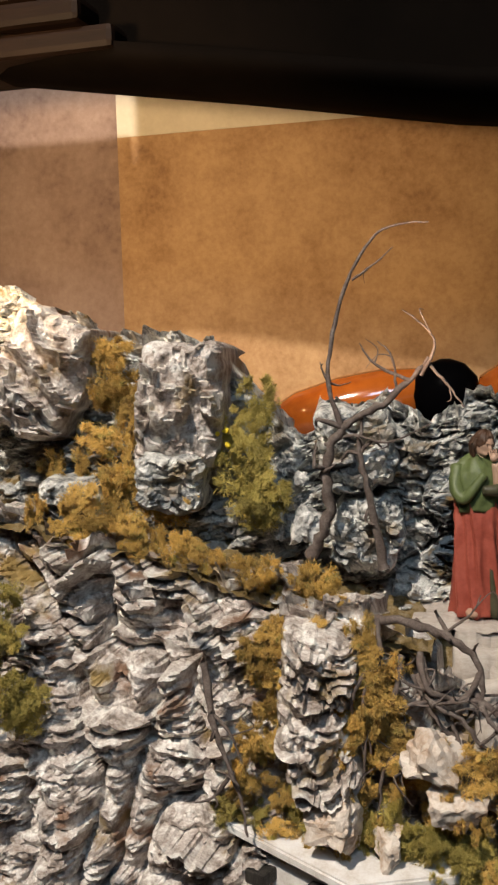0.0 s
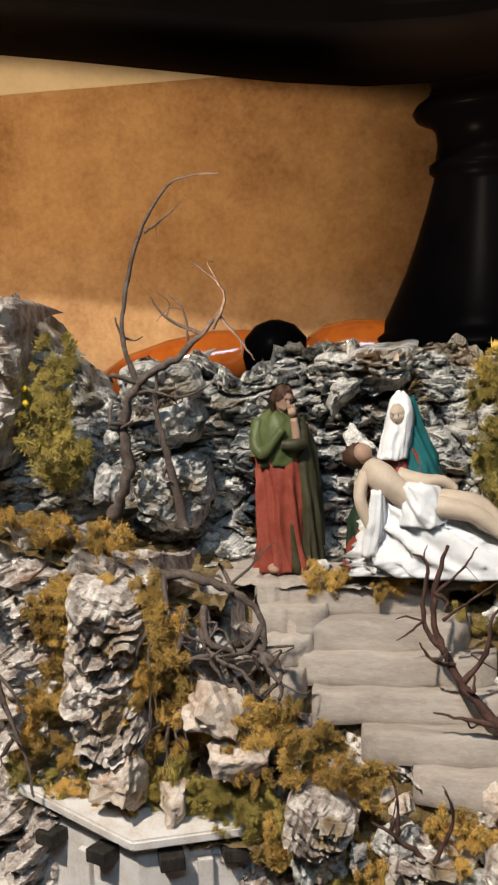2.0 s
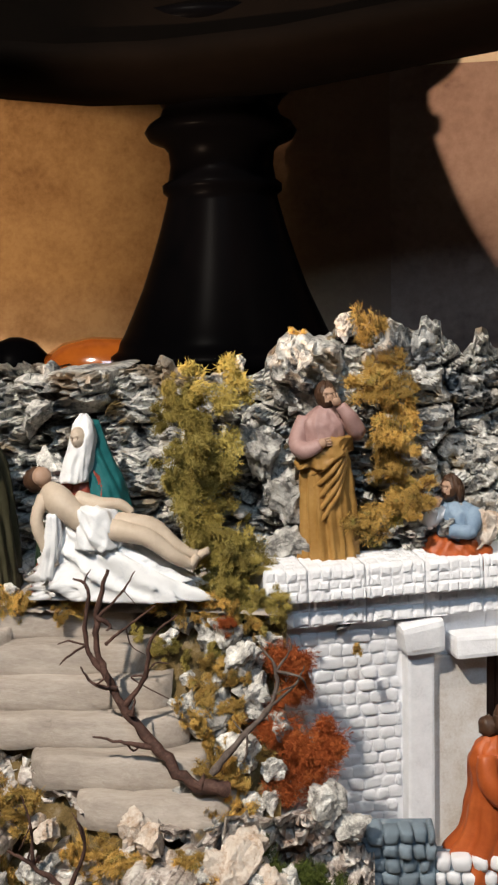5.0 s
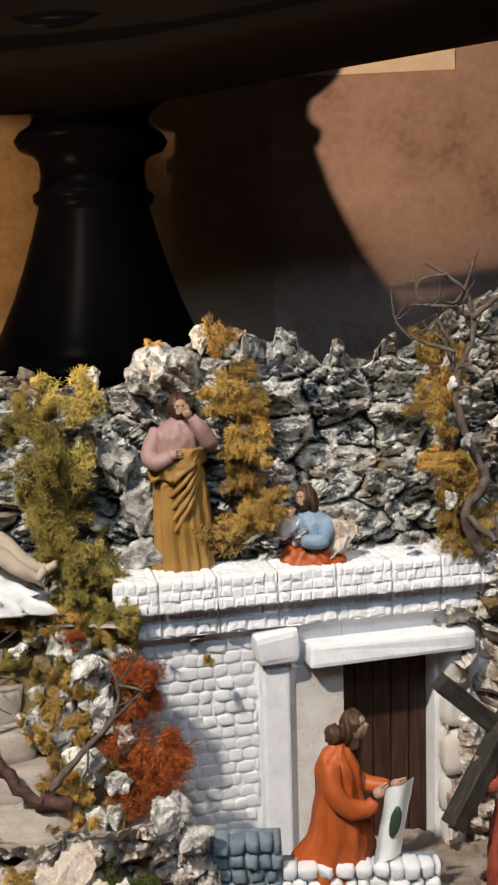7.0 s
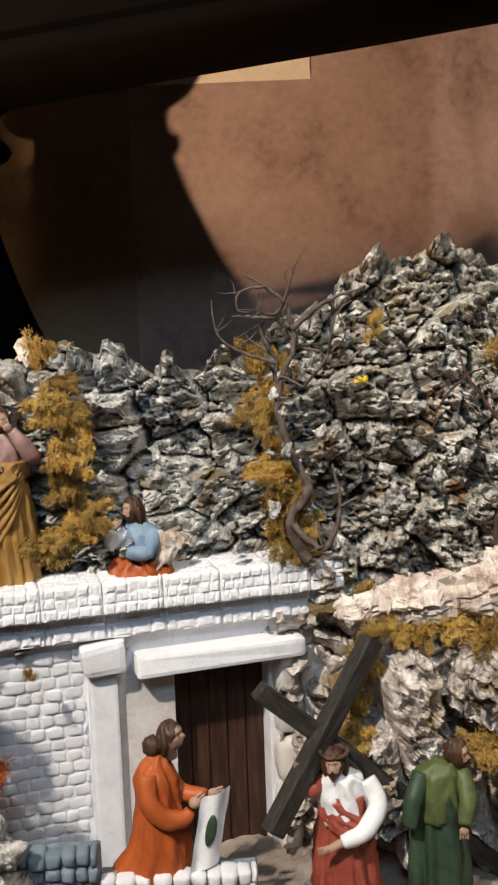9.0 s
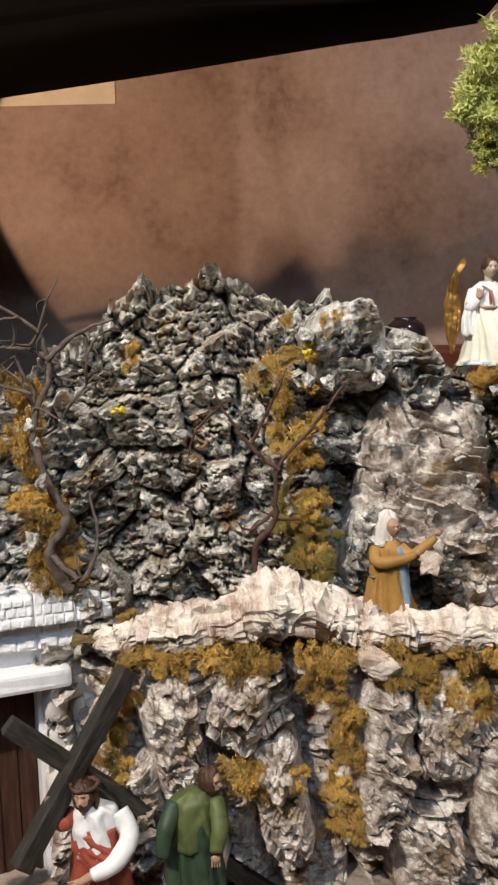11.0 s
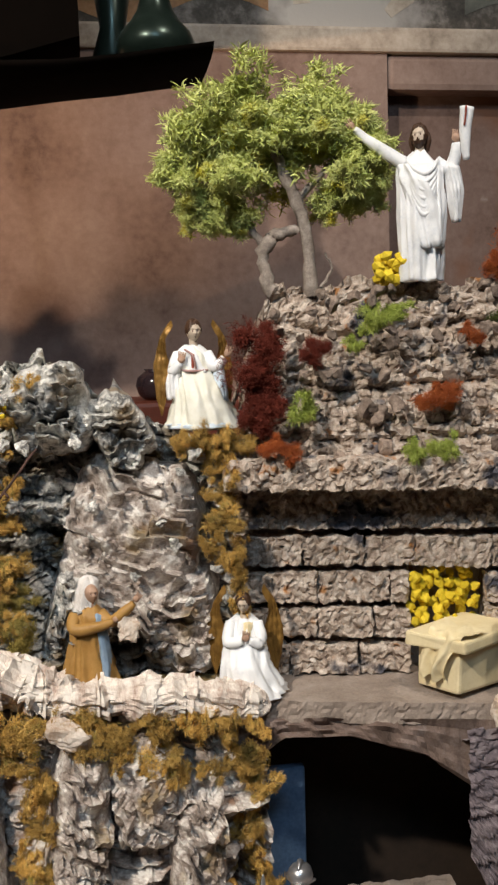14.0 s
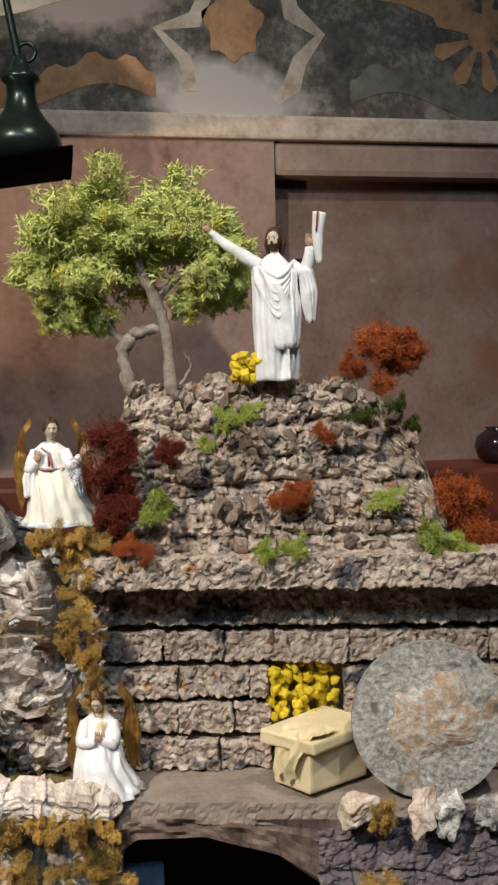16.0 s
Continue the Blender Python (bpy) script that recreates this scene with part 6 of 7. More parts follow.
s.limb([(0.009, -0.002, 0.045), (0.011, -0.009, 0.034), (0.003, -0.013, 0.036)], [0.0045, 0.0048, 0.003], M_CLOTHW)
s.hand((0.001, -0.0145, 0.038), 0.0026, M_SKIN, (0.1, -0.3, 1))
wings(s, 0.0075, 1.15, 0.98)
s.head((0.0, -0.004, 0.0585), 0.0066, skin=M_PALESKIN, turn=-8, nod=20, long_hair=False)
s.make("angel_statuette", pose(0.641, 0.660, 0.152, 0, 0, -10) @ Matrix.Diagonal((0.92, 0.95, 0.97, 1)), "kneeling angel statuette in white with folded hands before the tomb")

# risen figure in white
s = Statue()
s.robe([(0, 0, 0, 0.0115, 0.0105), (0, 0, 0.012, 0.0118, 0.0108), (0, 0, 0.04, 0.0128, 0.0108), (0, 0, 0.058, 0.0125, 0.0098), (0, 0, 0.07, 0.0125, 0.009), (0, 0, 0.077, 0.0065, 0.006), (0, 0, 0.08, 0.0038, 0.0038)], M_CLOTHW, 9, 0.15, 0.35, 71)
s.robe([(0.0055, -0.003, 0.02, 0.0085, 0.0095), (0.004, -0.003, 0.045, 0.0105, 0.0095), (0.0, -0.003, 0.063, 0.0118, 0.0092), (-0.002, -0.002, 0.072, 0.0108, 0.0078)], M_CLOTHW, 6, 0.16, 1.3, 72)
for k in range(6):
    d = k * 0.0052
    s.limb([(-0.0085, -0.0055, 0.0745 - 0.3 * d), (-0.005, -0.0105, 0.068 - 0.75 * d), (0.001, -0.0122, 0.0645 - 0.95 * d), (0.007, -0.0108, 0.0685 - 0.7 * d), (0.0105, -0.006, 0.0745 - 0.35 * d)], [0.001, 0.0016, 0.0019, 0.0016, 0.001], M_CLOTHW, 8)
s.robe([(0.0105, -0.008, 0.022, 0.0028, 0.003), (0.0105, -0.0085, 0.045, 0.0032, 0.003), (0.0105, -0.006, 0.07, 0.0028, 0.003)], M_CLOTHW, 4, 0.25, 0.5, 74)
s.limb([(-0.01, 0, 0.073), (-0.021, -0.001, 0.08), (-0.033, -0.002, 0.088), (-0.041, -0.003, 0.0945)], [0.0055, 0.005, 0.0036, 0.0025], M_CLOTHW)
s.hand((-0.043, -0.003, 0.0965), 0.0024, M_SKIN, (-0.6, 0, 0.8))
s.limb([(0.01, 0, 0.073), (0.018, -0.003, 0.068), (0.0215, -0.005, 0.077), (0.0215, -0.006, 0.084)], [0.0055, 0.0055, 0.0042, 0.0028], M_CLOTHW)
s.hand((0.0215, -0.006, 0.087), 0.0026, M_SKIN, (0.1, 0, 1))
s.robe([(0.022, -0.002, 0.036, 0.002, 0.004), (0.0215, -0.003, 0.055, 0.0045, 0.006), (0.019, -0.003, 0.07, 0.0045, 0.006)], M_CLOTHW, 5, 0.2, 0.4, 73)
s.limb([(0.028, -0.006, 0.073), (0.027, -0.007, 0.09), (0.0285, -0.007, 0.105)], [0.0022, 0.0042, 0.0052], M_CLOTHW)
s.limb([(0.026, -0.0115, 0.093), (0.027, -0.0125, 0.105)], [0.0008, 0.0008], M_ROBERED, 5)
s.head((0.0, -0.001, 0.089), 0.0072, turn=-22, beard=True, skin=M_PALESKIN)
s.make("risen_figure_statuette", pose(0.762, 0.674, 0.404, 0, 0, -10), "standing white robed statuette with raised arm on the mound")

# two soldiers
for k, (x, y, z, turn) in enumerate(((0.624, 0.612, -0.05, 20), (0.666, 0.626, -0.05, -20))):
    s = Statue()
    s.robe([(0, 0, 0, 0.012, 0.011), (0, 0, 0.03, 0.0125, 0.0115), (0, 0, 0.05, 0.0135, 0.0115)], M_ROBERED, 9, 0.15, 0.2, 81 + k)
    s.robe([(0, 0, 0.045, 0.012, 0.01), (0, 0, 0.06, 0.013, 0.0108), (0, 0, 0.073, 0.0145, 0.0105), (0, 0, 0.08, 0.006, 0.006)], M_STEEL, 4, 0.05, 0.2, 83 + k)
    for sx in (-1, 1):
        s.ball((0.0145 * sx, 0, 0.073), (0.0065, 0.007, 0.0065), M_STEEL)
        s.limb([(0.015 * sx, 0, 0.07), (0.019 * sx, -0.004, 0.056), (0.014 * sx + 0.006 * k, -0.012, 0.052)], [0.0048, 0.0045, 0.003], M_ROBERED)
    if k:
        s.limb([(0.015, -0.002, 0.07), (0.024, -0.008, 0.062), (0.029, -0.01, 0.074)], [0.0045, 0.004, 0.0028], M_SKIN)
        s.hand((0.03, -0.0105, 0.077), 0.0026, M_SKIN, (0.3, 0, 1))
    s.head((0, -0.002, 0.089), 0.0076, turn=0, long_hair=False, hair=None, beard=k == 0)
    s.ball((0, 0.001, 0.0945), (0.0078, 0.0085, 0.0075), M_STEEL)
    s.limb([(-0.0085, 0.003, 0.0915), (0, -0.0085, 0.0925), (0.0085, 0.003, 0.0915)], [0.0012, 0.0014, 0.0012], M_STEEL, 6)
    s.limb([(0, -0.005, 0.1), (0, 0.001, 0.103), (0, 0.008, 0.098)], [0.0012, 0.0022, 0.0012], M_GOLD if k == 0 else M_STEEL, 8)
    if k == 0:
        s.limb([(0.012, -0.014, 0.0), (0.0125, -0.012, 0.095)], [0.0012, 0.001], M_CROSS, 6)
        s.limb([(0.0125, -0.012, 0.092), (0.0125, -0.012, 0.099), (0.0125, -0.012, 0.11)], [0.001, 0.0028, 0.0004], M_STEEL, 8)
    s.make("soldier_statuette", pose(x, y, z + 0.0, 0, 0, turn), "soldier statuette in silver helmet and breastplate at the cave")

# the cross on the bearer's shoulder
cr = holder("wooden_cross", pose(0.355, 0.605, 0.103, 0, 0, 12), "dark wooden cross with grained square beams", "cross")


def beam(a, b, w, name):
    a, b = Vector(a), Vector(b)
    L = (b - a).length
    bm = box(-w, -w, 0, w, w, L, 0.0009)
    o = part(name, bm, M_CROSS, cr)
    o.matrix_basis = Matrix.Translation(a) @ (b - a).to_track_quat("Z", "Y").to_matrix().to_4x4()
    return o


beam((-0.034, -0.012, -0.05), (0.034, 0.014, 0.047), 0.0053, "upright")
beam((-0.036, 0.004, 0.027), (0.118, 0.012, -0.108), 0.0052, "crossbeam")


# ---- stones, moss and twigs ----
def put(name, me, x, y, z, size, label, category, group, turn=None, kind="", seed=0):
    r = random.Random(seed + int(abs(x) * 7919 + abs(z) * 104729))
    ob = new(name, me)
    rot = turn if turn is not None else (r.uniform(0, 360), r.uniform(0, 360), r.uniform(0, 360))
    sc = size if isinstance(size, tuple) else (size, size, size)
    ob.matrix_basis = Matrix.LocRotScale((x, y, z), Euler([radians(a) for a in rot]), sc)
    return tagged(ob, label, category, group, kind)


M_TUFFCHIP = shader("tuff_chip", [(0.08, 0.06, 0.05), (0.22, 0.165, 0.13), (0.38, 0.3, 0.24)], 1.8, 0.9, 0.6, 16, vary=0.35)
M_PALEROCK = shader("pale_rock", [(0.22, 0.13, 0.08), (0.46, 0.34, 0.25), (0.66, 0.58, 0.5)], 1.8, 0.75, 0.6, 16, stops=[0.44, 0.6, 0.8])
GREY = [chunk("rock", 100 + i, M_CHIP, 4, 14, (1, 0.8, 0.75), 0.2) for i in range(7)]
PALE = [chunk("rock", 200 + i, M_PALEROCK, 4, 11, (1, 0.8, 0.8), 0.13) for i in range(4)]
TUFFS = [chunk("rock", 300 + i, M_TUFFCHIP, 3, 8, (1, 0.9, 0.8), 0.1) for i in range(4)]
MOSSB = [fuzz("moss", 3600, 1.0, 0.24, 0.017, M_MOSS, 10 + i, 0.8, 1.9, 11, 0.5, 60) for i in range(4)]
MOSSO = [fuzz("moss", 3600, 1.0, 0.24, 0.017, M_OLIVE, 20 + i, 0.8, 1.9, 11, 0.5, 60) for i in range(3)]
MOSSG = [fuzz("moss", 3600, 1.0, 0.24, 0.017, M_GREEN, 30 + i, 0.45, 1.9, 11, 0.5, 60) for i in range(3)]
MOSSD = [fuzz("moss", 3600, 1.0, 0.24, 0.017, M_DARKGREEN, 40 + i, 0.6, 1.9, 11, 0.5, 60) for i in range(2)]
BUSHR = [fuzz("bush", 11000, 1.0, 0.15, 0.008, M_RED, 50 + i, 0.95, 2.6, 10, 0.3, 70) for i in range(2)]
BUSHD = [fuzz("bush", 11000, 1.0, 0.15, 0.008, M_DARKRED, 60 + i, 0.95, 2.6, 10, 0.3, 70) for i in range(1)]

rnd = random.Random(12)
LB = "dry brown moss tuft clinging to the cork rock"


def moss(kind, x, y, z, size, label=LB):
    put("moss_tuft", rnd.choice(kind), x, y, z, (size * rnd.uniform(0.75, 1.2), size * 0.5, size * rnd.uniform(0.7, 1.15)), label, "moss", "moss tufts on the rocks", (rnd.uniform(-20, 20), rnd.uniform(-25, 25), rnd.uniform(0, 360)), "stuff")


def drift(kind, a, b, n, size, spread, label=LB):
    n = int(n * 1.45)
    for i in range(n):
        t = (i + rnd.random()) / n
        p = [a[k] * (1 - t) + b[k] * t + rnd.gauss(0, spread) * (0.35 if k == 1 else 1) for k in range(3)]
        moss(kind, *p, size * rnd.uniform(0.55, 1.3), label)


def stone(kind, x, y, z, size, label="broken grey rock chip on the cork face"):
    put("rock", rnd.choice(kind), x, y, z, size, label, "rock", "loose rocks of the display")


OL = "olive green moss tuft on the rocks"
# left cliffs
drift(MOSSB, (-0.263, 0.602, 0.335), (-0.255, 0.585, 0.24), 12, 0.014, 0.006)
drift(MOSSB, (-0.31, 0.592, 0.262), (-0.2, 0.585, 0.245), 12, 0.013, 0.006)
drift(MOSSO, (-0.176, 0.60, 0.29), (-0.165, 0.59, 0.235), 9, 0.014, 0.007, OL)
drift(MOSSB, (-0.30, 0.545, 0.238), (-0.16, 0.545, 0.213), 14, 0.011, 0.005)
drift(MOSSB, (-0.16, 0.54, 0.205), (-0.11, 0.55, 0.19), 7, 0.011, 0.005)
drift(MOSSO, (-0.30, 0.51, 0.2), (-0.295, 0.505, 0.12), 8, 0.012, 0.006, OL)
drift(MOSSB, (-0.135, 0.52, 0.19), (-0.158, 0.51, 0.09), 14, 0.01, 0.005)
drift(MOSSB, (-0.085, 0.52, 0.17), (-0.095, 0.505, 0.085), 16, 0.012, 0.008)
drift(MOSSO, (-0.15, 0.515, 0.085), (-0.03, 0.51, 0.068), 18, 0.011, 0.006, OL)
drift(MOSSB, (-0.055, 0.508, 0.125), (0.02, 0.50, 0.098), 12, 0.011, 0.006)
drift(MOSSB, (-0.03, 0.498, 0.06), (0.07, 0.49, 0.05), 12, 0.011, 0.008)
drift(MOSSB, (0.05, 0.495, 0.08), (0.12, 0.49, 0.065), 8, 0.010, 0.005)
drift(MOSSD, (0.14, 0.495, 0.07), (0.185, 0.51, 0.05), 7, 0.012, 0.004, "dark green moss tuft before the house")
drift(MOSSB, (-0.11, 0.53, 0.165), (-0.06, 0.515, 0.1), 14, 0.01, 0.01)
drift(MOSSB, (-0.15, 0.512, 0.14), (-0.13, 0.505, 0.07), 8, 0.009, 0.006)
drift(MOSSB, (-0.03, 0.515, 0.11), (0.03, 0.51, 0.085), 8, 0.01, 0.005)
drift(MOSSB, (0.1, 0.56, 0.12), (0.135, 0.535, 0.07), 9, 0.009, 0.007)
drift(MOSSO, (0.07, 0.585, 0.15), (0.13, 0.58, 0.135), 6, 0.008, 0.005, OL)
# behind the mourners
drift(MOSSO, (0.093, 0.63, 0.295), (0.1, 0.625, 0.215), 16, 0.016, 0.008, OL)
drift(MOSSO, (0.1, 0.61, 0.2), (0.135, 0.605, 0.185), 9, 0.013, 0.005, OL)
drift(MOSSB, (-0.02, 0.59, 0.172), (0.04, 0.588, 0.172), 7, 0.008, 0.004)
drift(MOSSO, (0.098, 0.598, 0.176), (0.15, 0.596, 0.172), 11, 0.011, 0.004, OL)
drift(MOSSB, (0.085, 0.59, 0.168), (0.14, 0.588, 0.16), 7, 0.008, 0.004)
drift(MOSSB, (0.115, 0.575, 0.15), (0.13, 0.55, 0.09), 9, 0.009, 0.006)
drift(MOSSB, (0.205, 0.645, 0.315), (0.215, 0.635, 0.2), 17, 0.013, 0.007)
drift(MOSSB, (0.325, 0.675, 0.32), (0.345, 0.665, 0.19), 16, 0.013, 0.008)
drift(MOSSB, (0.385, 0.66, 0.17), (0.395, 0.645, 0.15), 6, 0.012, 0.005)
drift(MOSSB, (0.38, 0.632, 0.15), (0.64, 0.628, 0.143), 24, 0.012, 0.004)
drift(MOSSB, (0.488, 0.672, 0.34), (0.5, 0.66, 0.2), 14, 0.012, 0.006)
drift(MOSSO, (0.492, 0.665, 0.24), (0.5, 0.66, 0.18), 6, 0.012, 0.006, OL)
drift(MOSSB, (0.605, 0.672, 0.312), (0.635, 0.668, 0.305), 7, 0.012, 0.004)
drift(MOSSB, (0.63, 0.67, 0.3), (0.637, 0.662, 0.2), 12, 0.011, 0.005)
drift(MOSSB, (0.505, 0.63, 0.13), (0.515, 0.622, 0.04), 12, 0.011, 0.006)
drift(MOSSB, (0.44, 0.625, 0.09), (0.48, 0.625, 0.075), 8, 0.012, 0.005)
drift(MOSSB, (0.38, 0.64, 0.13), (0.37, 0.63, 0.08), 7, 0.011, 0.006)
drift(MOSSB, (0.56, 0.625, 0.12), (0.61, 0.625, 0.115), 8, 0.011, 0.005)
drift(MOSSB, (0.64, 0.635, 0.13), (0.645, 0.635, 0.03), 10, 0.011, 0.005)
drift(MOSSB, (0.795, 0.585, 0.155), (0.8, 0.58, 0.15), 3, 0.010, 0.003)
drift(MOSSB, (0.8, 0.585, 0.1), (0.81, 0.58, 0.02), 7, 0.011, 0.004)
moss(MOSSB, 0.19, 0.603, 0.142, 0.006)
for x, z in ((0.155, 0.318), (0.392, 0.33), (0.512, 0.345)):
    moss(MOSSB, x, 0.665, z, 0.009)
# green and rust tufts of the mound
GL = "bright green moss tuft on the tomb mound"
for x, y, z, sz in ((0.725, 0.655, 0.38, 0.017), (0.74, 0.652, 0.385, 0.014), (0.712, 0.652, 0.365, 0.012), (0.682, 0.657, 0.327, 0.017), (0.745, 0.635, 0.302, 0.014), (0.76, 0.633, 0.302, 0.012), (0.822, 0.628, 0.33, 0.012), (0.845, 0.622, 0.303, 0.018), (0.86, 0.62, 0.3, 0.014)):
    moss(MOSSG, x, y, z, sz, GL)
for x, y, z, sz in ((0.81, 0.645, 0.383, 0.014), (0.83, 0.64, 0.385, 0.014), (0.84, 0.638, 0.375, 0.012)):
    moss(MOSSD, x, y, z, sz, "dark green moss tuft on the tomb mound")


def bush(kind, x, y, z, size, label, tall=1.0):
    size *= 1.22 if size > 0.0165 else 1.0
    put("moss_bush", rnd.choice(kind), x, y, z, (size, size * 0.85, size * tall), label, "bush", "rust bushes", (0, 0, rnd.uniform(0, 360)), "stuff")


RL = "rust red dried moss bush"
for x, y, z, sz in ((0.152, 0.575, 0.142, 0.017), (0.158, 0.577, 0.128, 0.014), (0.15, 0.567, 0.108, 0.018), (0.168, 0.567, 0.1, 0.02), (0.157, 0.562, 0.086, 0.019), (0.12, 0.578, 0.163, 0.008)):
    bush(BUSHR, x, y, z, sz, RL + " beside the house")
for x, y, z, sz in ((0.828, 0.672, 0.424, 0.025), (0.848, 0.672, 0.42, 0.018), (0.812, 0.67, 0.412, 0.014), (0.872, 0.645, 0.325, 0.027), (0.885, 0.642, 0.305, 0.022), (0.757, 0.643, 0.332, 0.013), (0.77, 0.642, 0.336, 0.012), (0.785, 0.645, 0.37, 0.011), (0.66, 0.655, 0.305, 0.011), (0.672, 0.652, 0.302, 0.01)):
    bush(BUSHR, x, y, z, sz, RL + " on the tomb mound")
for x, y, z, sz in ((0.655, 0.665, 0.365, 0.018), (0.652, 0.664, 0.342, 0.02), (0.657, 0.663, 0.322, 0.018), (0.69, 0.66, 0.36, 0.014)):
    bush(BUSHD, x, y, z, sz, "dark red dried moss bush beside the mound")

# single rocks
PL = "pale yellowish rock among the moss"
for x, y, z, sz in ((-0.052, 0.507, 0.118, 0.036), (-0.04, 0.503, 0.1, 0.03), (-0.1, 0.5, 0.085, 0.034), (-0.075, 0.502, 0.075, 0.02), (0.135, 0.49, 0.07, 0.03), (0.15, 0.488, 0.06, 0.024), (0.265, 0.648, 0.2, 0.024), (0.53, 0.625, 0.145, 0.026), (0.57, 0.655, 0.2, 0.018), (0.783, 0.585, 0.158, 0.022), (0.82, 0.575, 0.158, 0.024)):
    stone(PALE, x, y, z, sz, PL)
for x, y, z, sz in ((0.184, 0.668, 0.323, 0.017), (0.17, 0.662, 0.3, 0.02), (0.145, 0.665, 0.302, 0.02), (0.135, 0.645, 0.25, 0.03), (0.15, 0.64, 0.22, 0.034), (0.148, 0.637, 0.195, 0.034), (0.12, 0.585, 0.155, 0.022), (0.128, 0.575, 0.145, 0.024), (0.135, 0.57, 0.125, 0.026), (0.115, 0.565, 0.115, 0.022), (0.13, 0.557, 0.1, 0.024), (0.175, 0.545, 0.08, 0.026), (0.185, 0.55, 0.062, 0.024), (0.1, 0.487, 0.058, 0.03), (0.085, 0.487, 0.05, 0.026), (-0.012, 0.60, 0.172, 0.02), (0.0, 0.635, 0.275, 0.026), (0.012, 0.625, 0.24, 0.026), (-0.1, 0.612, 0.262, 0.032), (-0.115, 0.61, 0.22, 0.028), (-0.14, 0.6, 0.225, 0.03), (0.085, 0.595, 0.205, 0.016), (0.835, 0.572, 0.156, 0.026), (0.86, 0.566, 0.155, 0.024)):
    stone(GREY, x, y, z, sz)
for i in range(40):
    x = rnd.uniform(0.085, 0.15)
    y = rnd.uniform(0.535, 0.595)
    stone(GREY, x, y, 0.054 + (y - 0.535) * 1.7 + rnd.uniform(0, 0.008), rnd.uniform(0.008, 0.018), "broken grey rock beside the steps")
for i in range(26):
    stone(PALE, rnd.uniform(0.0, 0.16), rnd.uniform(0.49, 0.505), rnd.uniform(0.03, 0.09), rnd.uniform(0.008, 0.018), PL)
# chips on the faces
for i in range(150):
    x = rnd.uniform(-0.34, 0.64)
    if x < 0.1:
        y, z = 0.62 + 0.03 * (x > -0.15), rnd.uniform(0.19, 0.285)
    elif x < 0.36:
        y, z = 0.652, rnd.uniform(0.2, 0.305)
    else:
        y, z = 0.672, rnd.uniform(0.18, 0.34 - 0.35 * max(0, x - 0.55))
    stone(GREY, x, y - rnd.uniform(0, 0.012), z, rnd.uniform(0.006, 0.013))
for i in range(70):
    stone(GREY, rnd.uniform(-0.02, 0.17), rnd.uniform(0.485, 0.5), rnd.uniform(0.0, 0.07), rnd.uniform(0.01, 0.022), "broken pale rock in the mossy bank")
for i in range(60):
    x = rnd.uniform(0.665, 0.84)
    z = rnd.choice((0.302, 0.325, 0.35, 0.372, 0.392, 0.402)) + rnd.uniform(-0.006, 0.004)
    top = np.interp(x, [0.66, 0.67, 0.8, 0.826, 0.85], [0.37, 0.396, 0.4, 0.383, 0.35])
    stone(TUFFS, x, 0.676 - 0.2 * (x - 0.66) - rnd.uniform(0.004, 0.01), min(z, top), rnd.uniform(0.006, 0.011), "pitted tuff pebble of the mound")


def bark_plate(x, y, z, w, h, deep, seed, tilt=(0, 0, 0), material=M_ROCK, layers=9, label="layered pale bark plate leaning on the rock", square=4):
    """A slab of bark seen from its broken side: bulging, with sawtooth layers across it and a ragged rim."""
    nu, nv = int(w / 0.0014), int(h / 0.0014)
    u, v = np.meshgrid(np.linspace(-1, 1, nu), np.linspace(-1, 1, nv), indexing="ij")
    rim = (np.abs(u) ** square + np.abs(v) ** square) ** (1 / square)
    ph = (v * 0.5 + 0.5) * layers + 3.4 * fbm(u * 1.5 + seed, v * 1.5, seed, 4) + 0.8 * u
    f = ph - np.floor(ph)
    lay = hashed(np.floor(ph), np.floor(u * 0.6 + 4.5 * fbm(u * 1.3, v * 2, seed + 3, 2)), seed)
    D = deep * np.sqrt(np.clip(1.02 - rim ** 2.5, 0, 1)) * (1 + 0.5 * fbm(u * 1.6, v * 1.6, seed + 5, 2))
    D += (0.012 * f * (0.25 + lay) + 0.008 * lay) * np.clip((1.05 - rim) * 4, 0, 1) + 0.003 * fbm(u * 6, v * 8, seed + 9, 3)
    sc = 1 + 0.4 * fbm(np.arctan2(v, u) * 2.2 + 9, rim * 0.5, seed + 7, 3) * (rim > 0.3)
    V = np.stack([u * w / 2 * sc, -D, v * h / 2 * sc], 2).reshape(-1, 3)
    V[:, 1] += 0.02 * np.clip(rim.ravel() - 0.97, 0, 1) / 0.03 * (deep > 0)
    ob = new("bark_plate", mesh_of("bark_plate", V, grid_faces(nu, nv), False, [material]))
    ob.matrix_basis = pose(x, y, z, *tilt)
    return tagged(ob, label, "bark", "bark plates on the rocks")


bark_plate(0.573, 0.7, 0.243, 0.085, 0.12, 0.016, 3, (-8, 14, -10), M_BARK, 11)
bark_plate(0.605, 0.694, 0.19, 0.05, 0.07, 0.014, 4, (-4, -8, -10), M_BARK, 8)
bark_plate(0.535, 0.685, 0.2, 0.03, 0.055, 0.01, 5, (0, 10, 0), M_ROCK, 6)
bark_plate(0.527, 0.69, 0.33, 0.05, 0.06, 0.014, 6, (-6, -12, 0), M_ROCK, 5)
bark_plate(0.57, 0.694, 0.315, 0.035, 0.05, 0.012, 7, (0, -35, 0), M_ROCK, 6)
bark_plate(-0.31, 0.595, 0.318, 0.06, 0.085, 0.016, 8, (-4, 22, 10), M_BARK, 9)
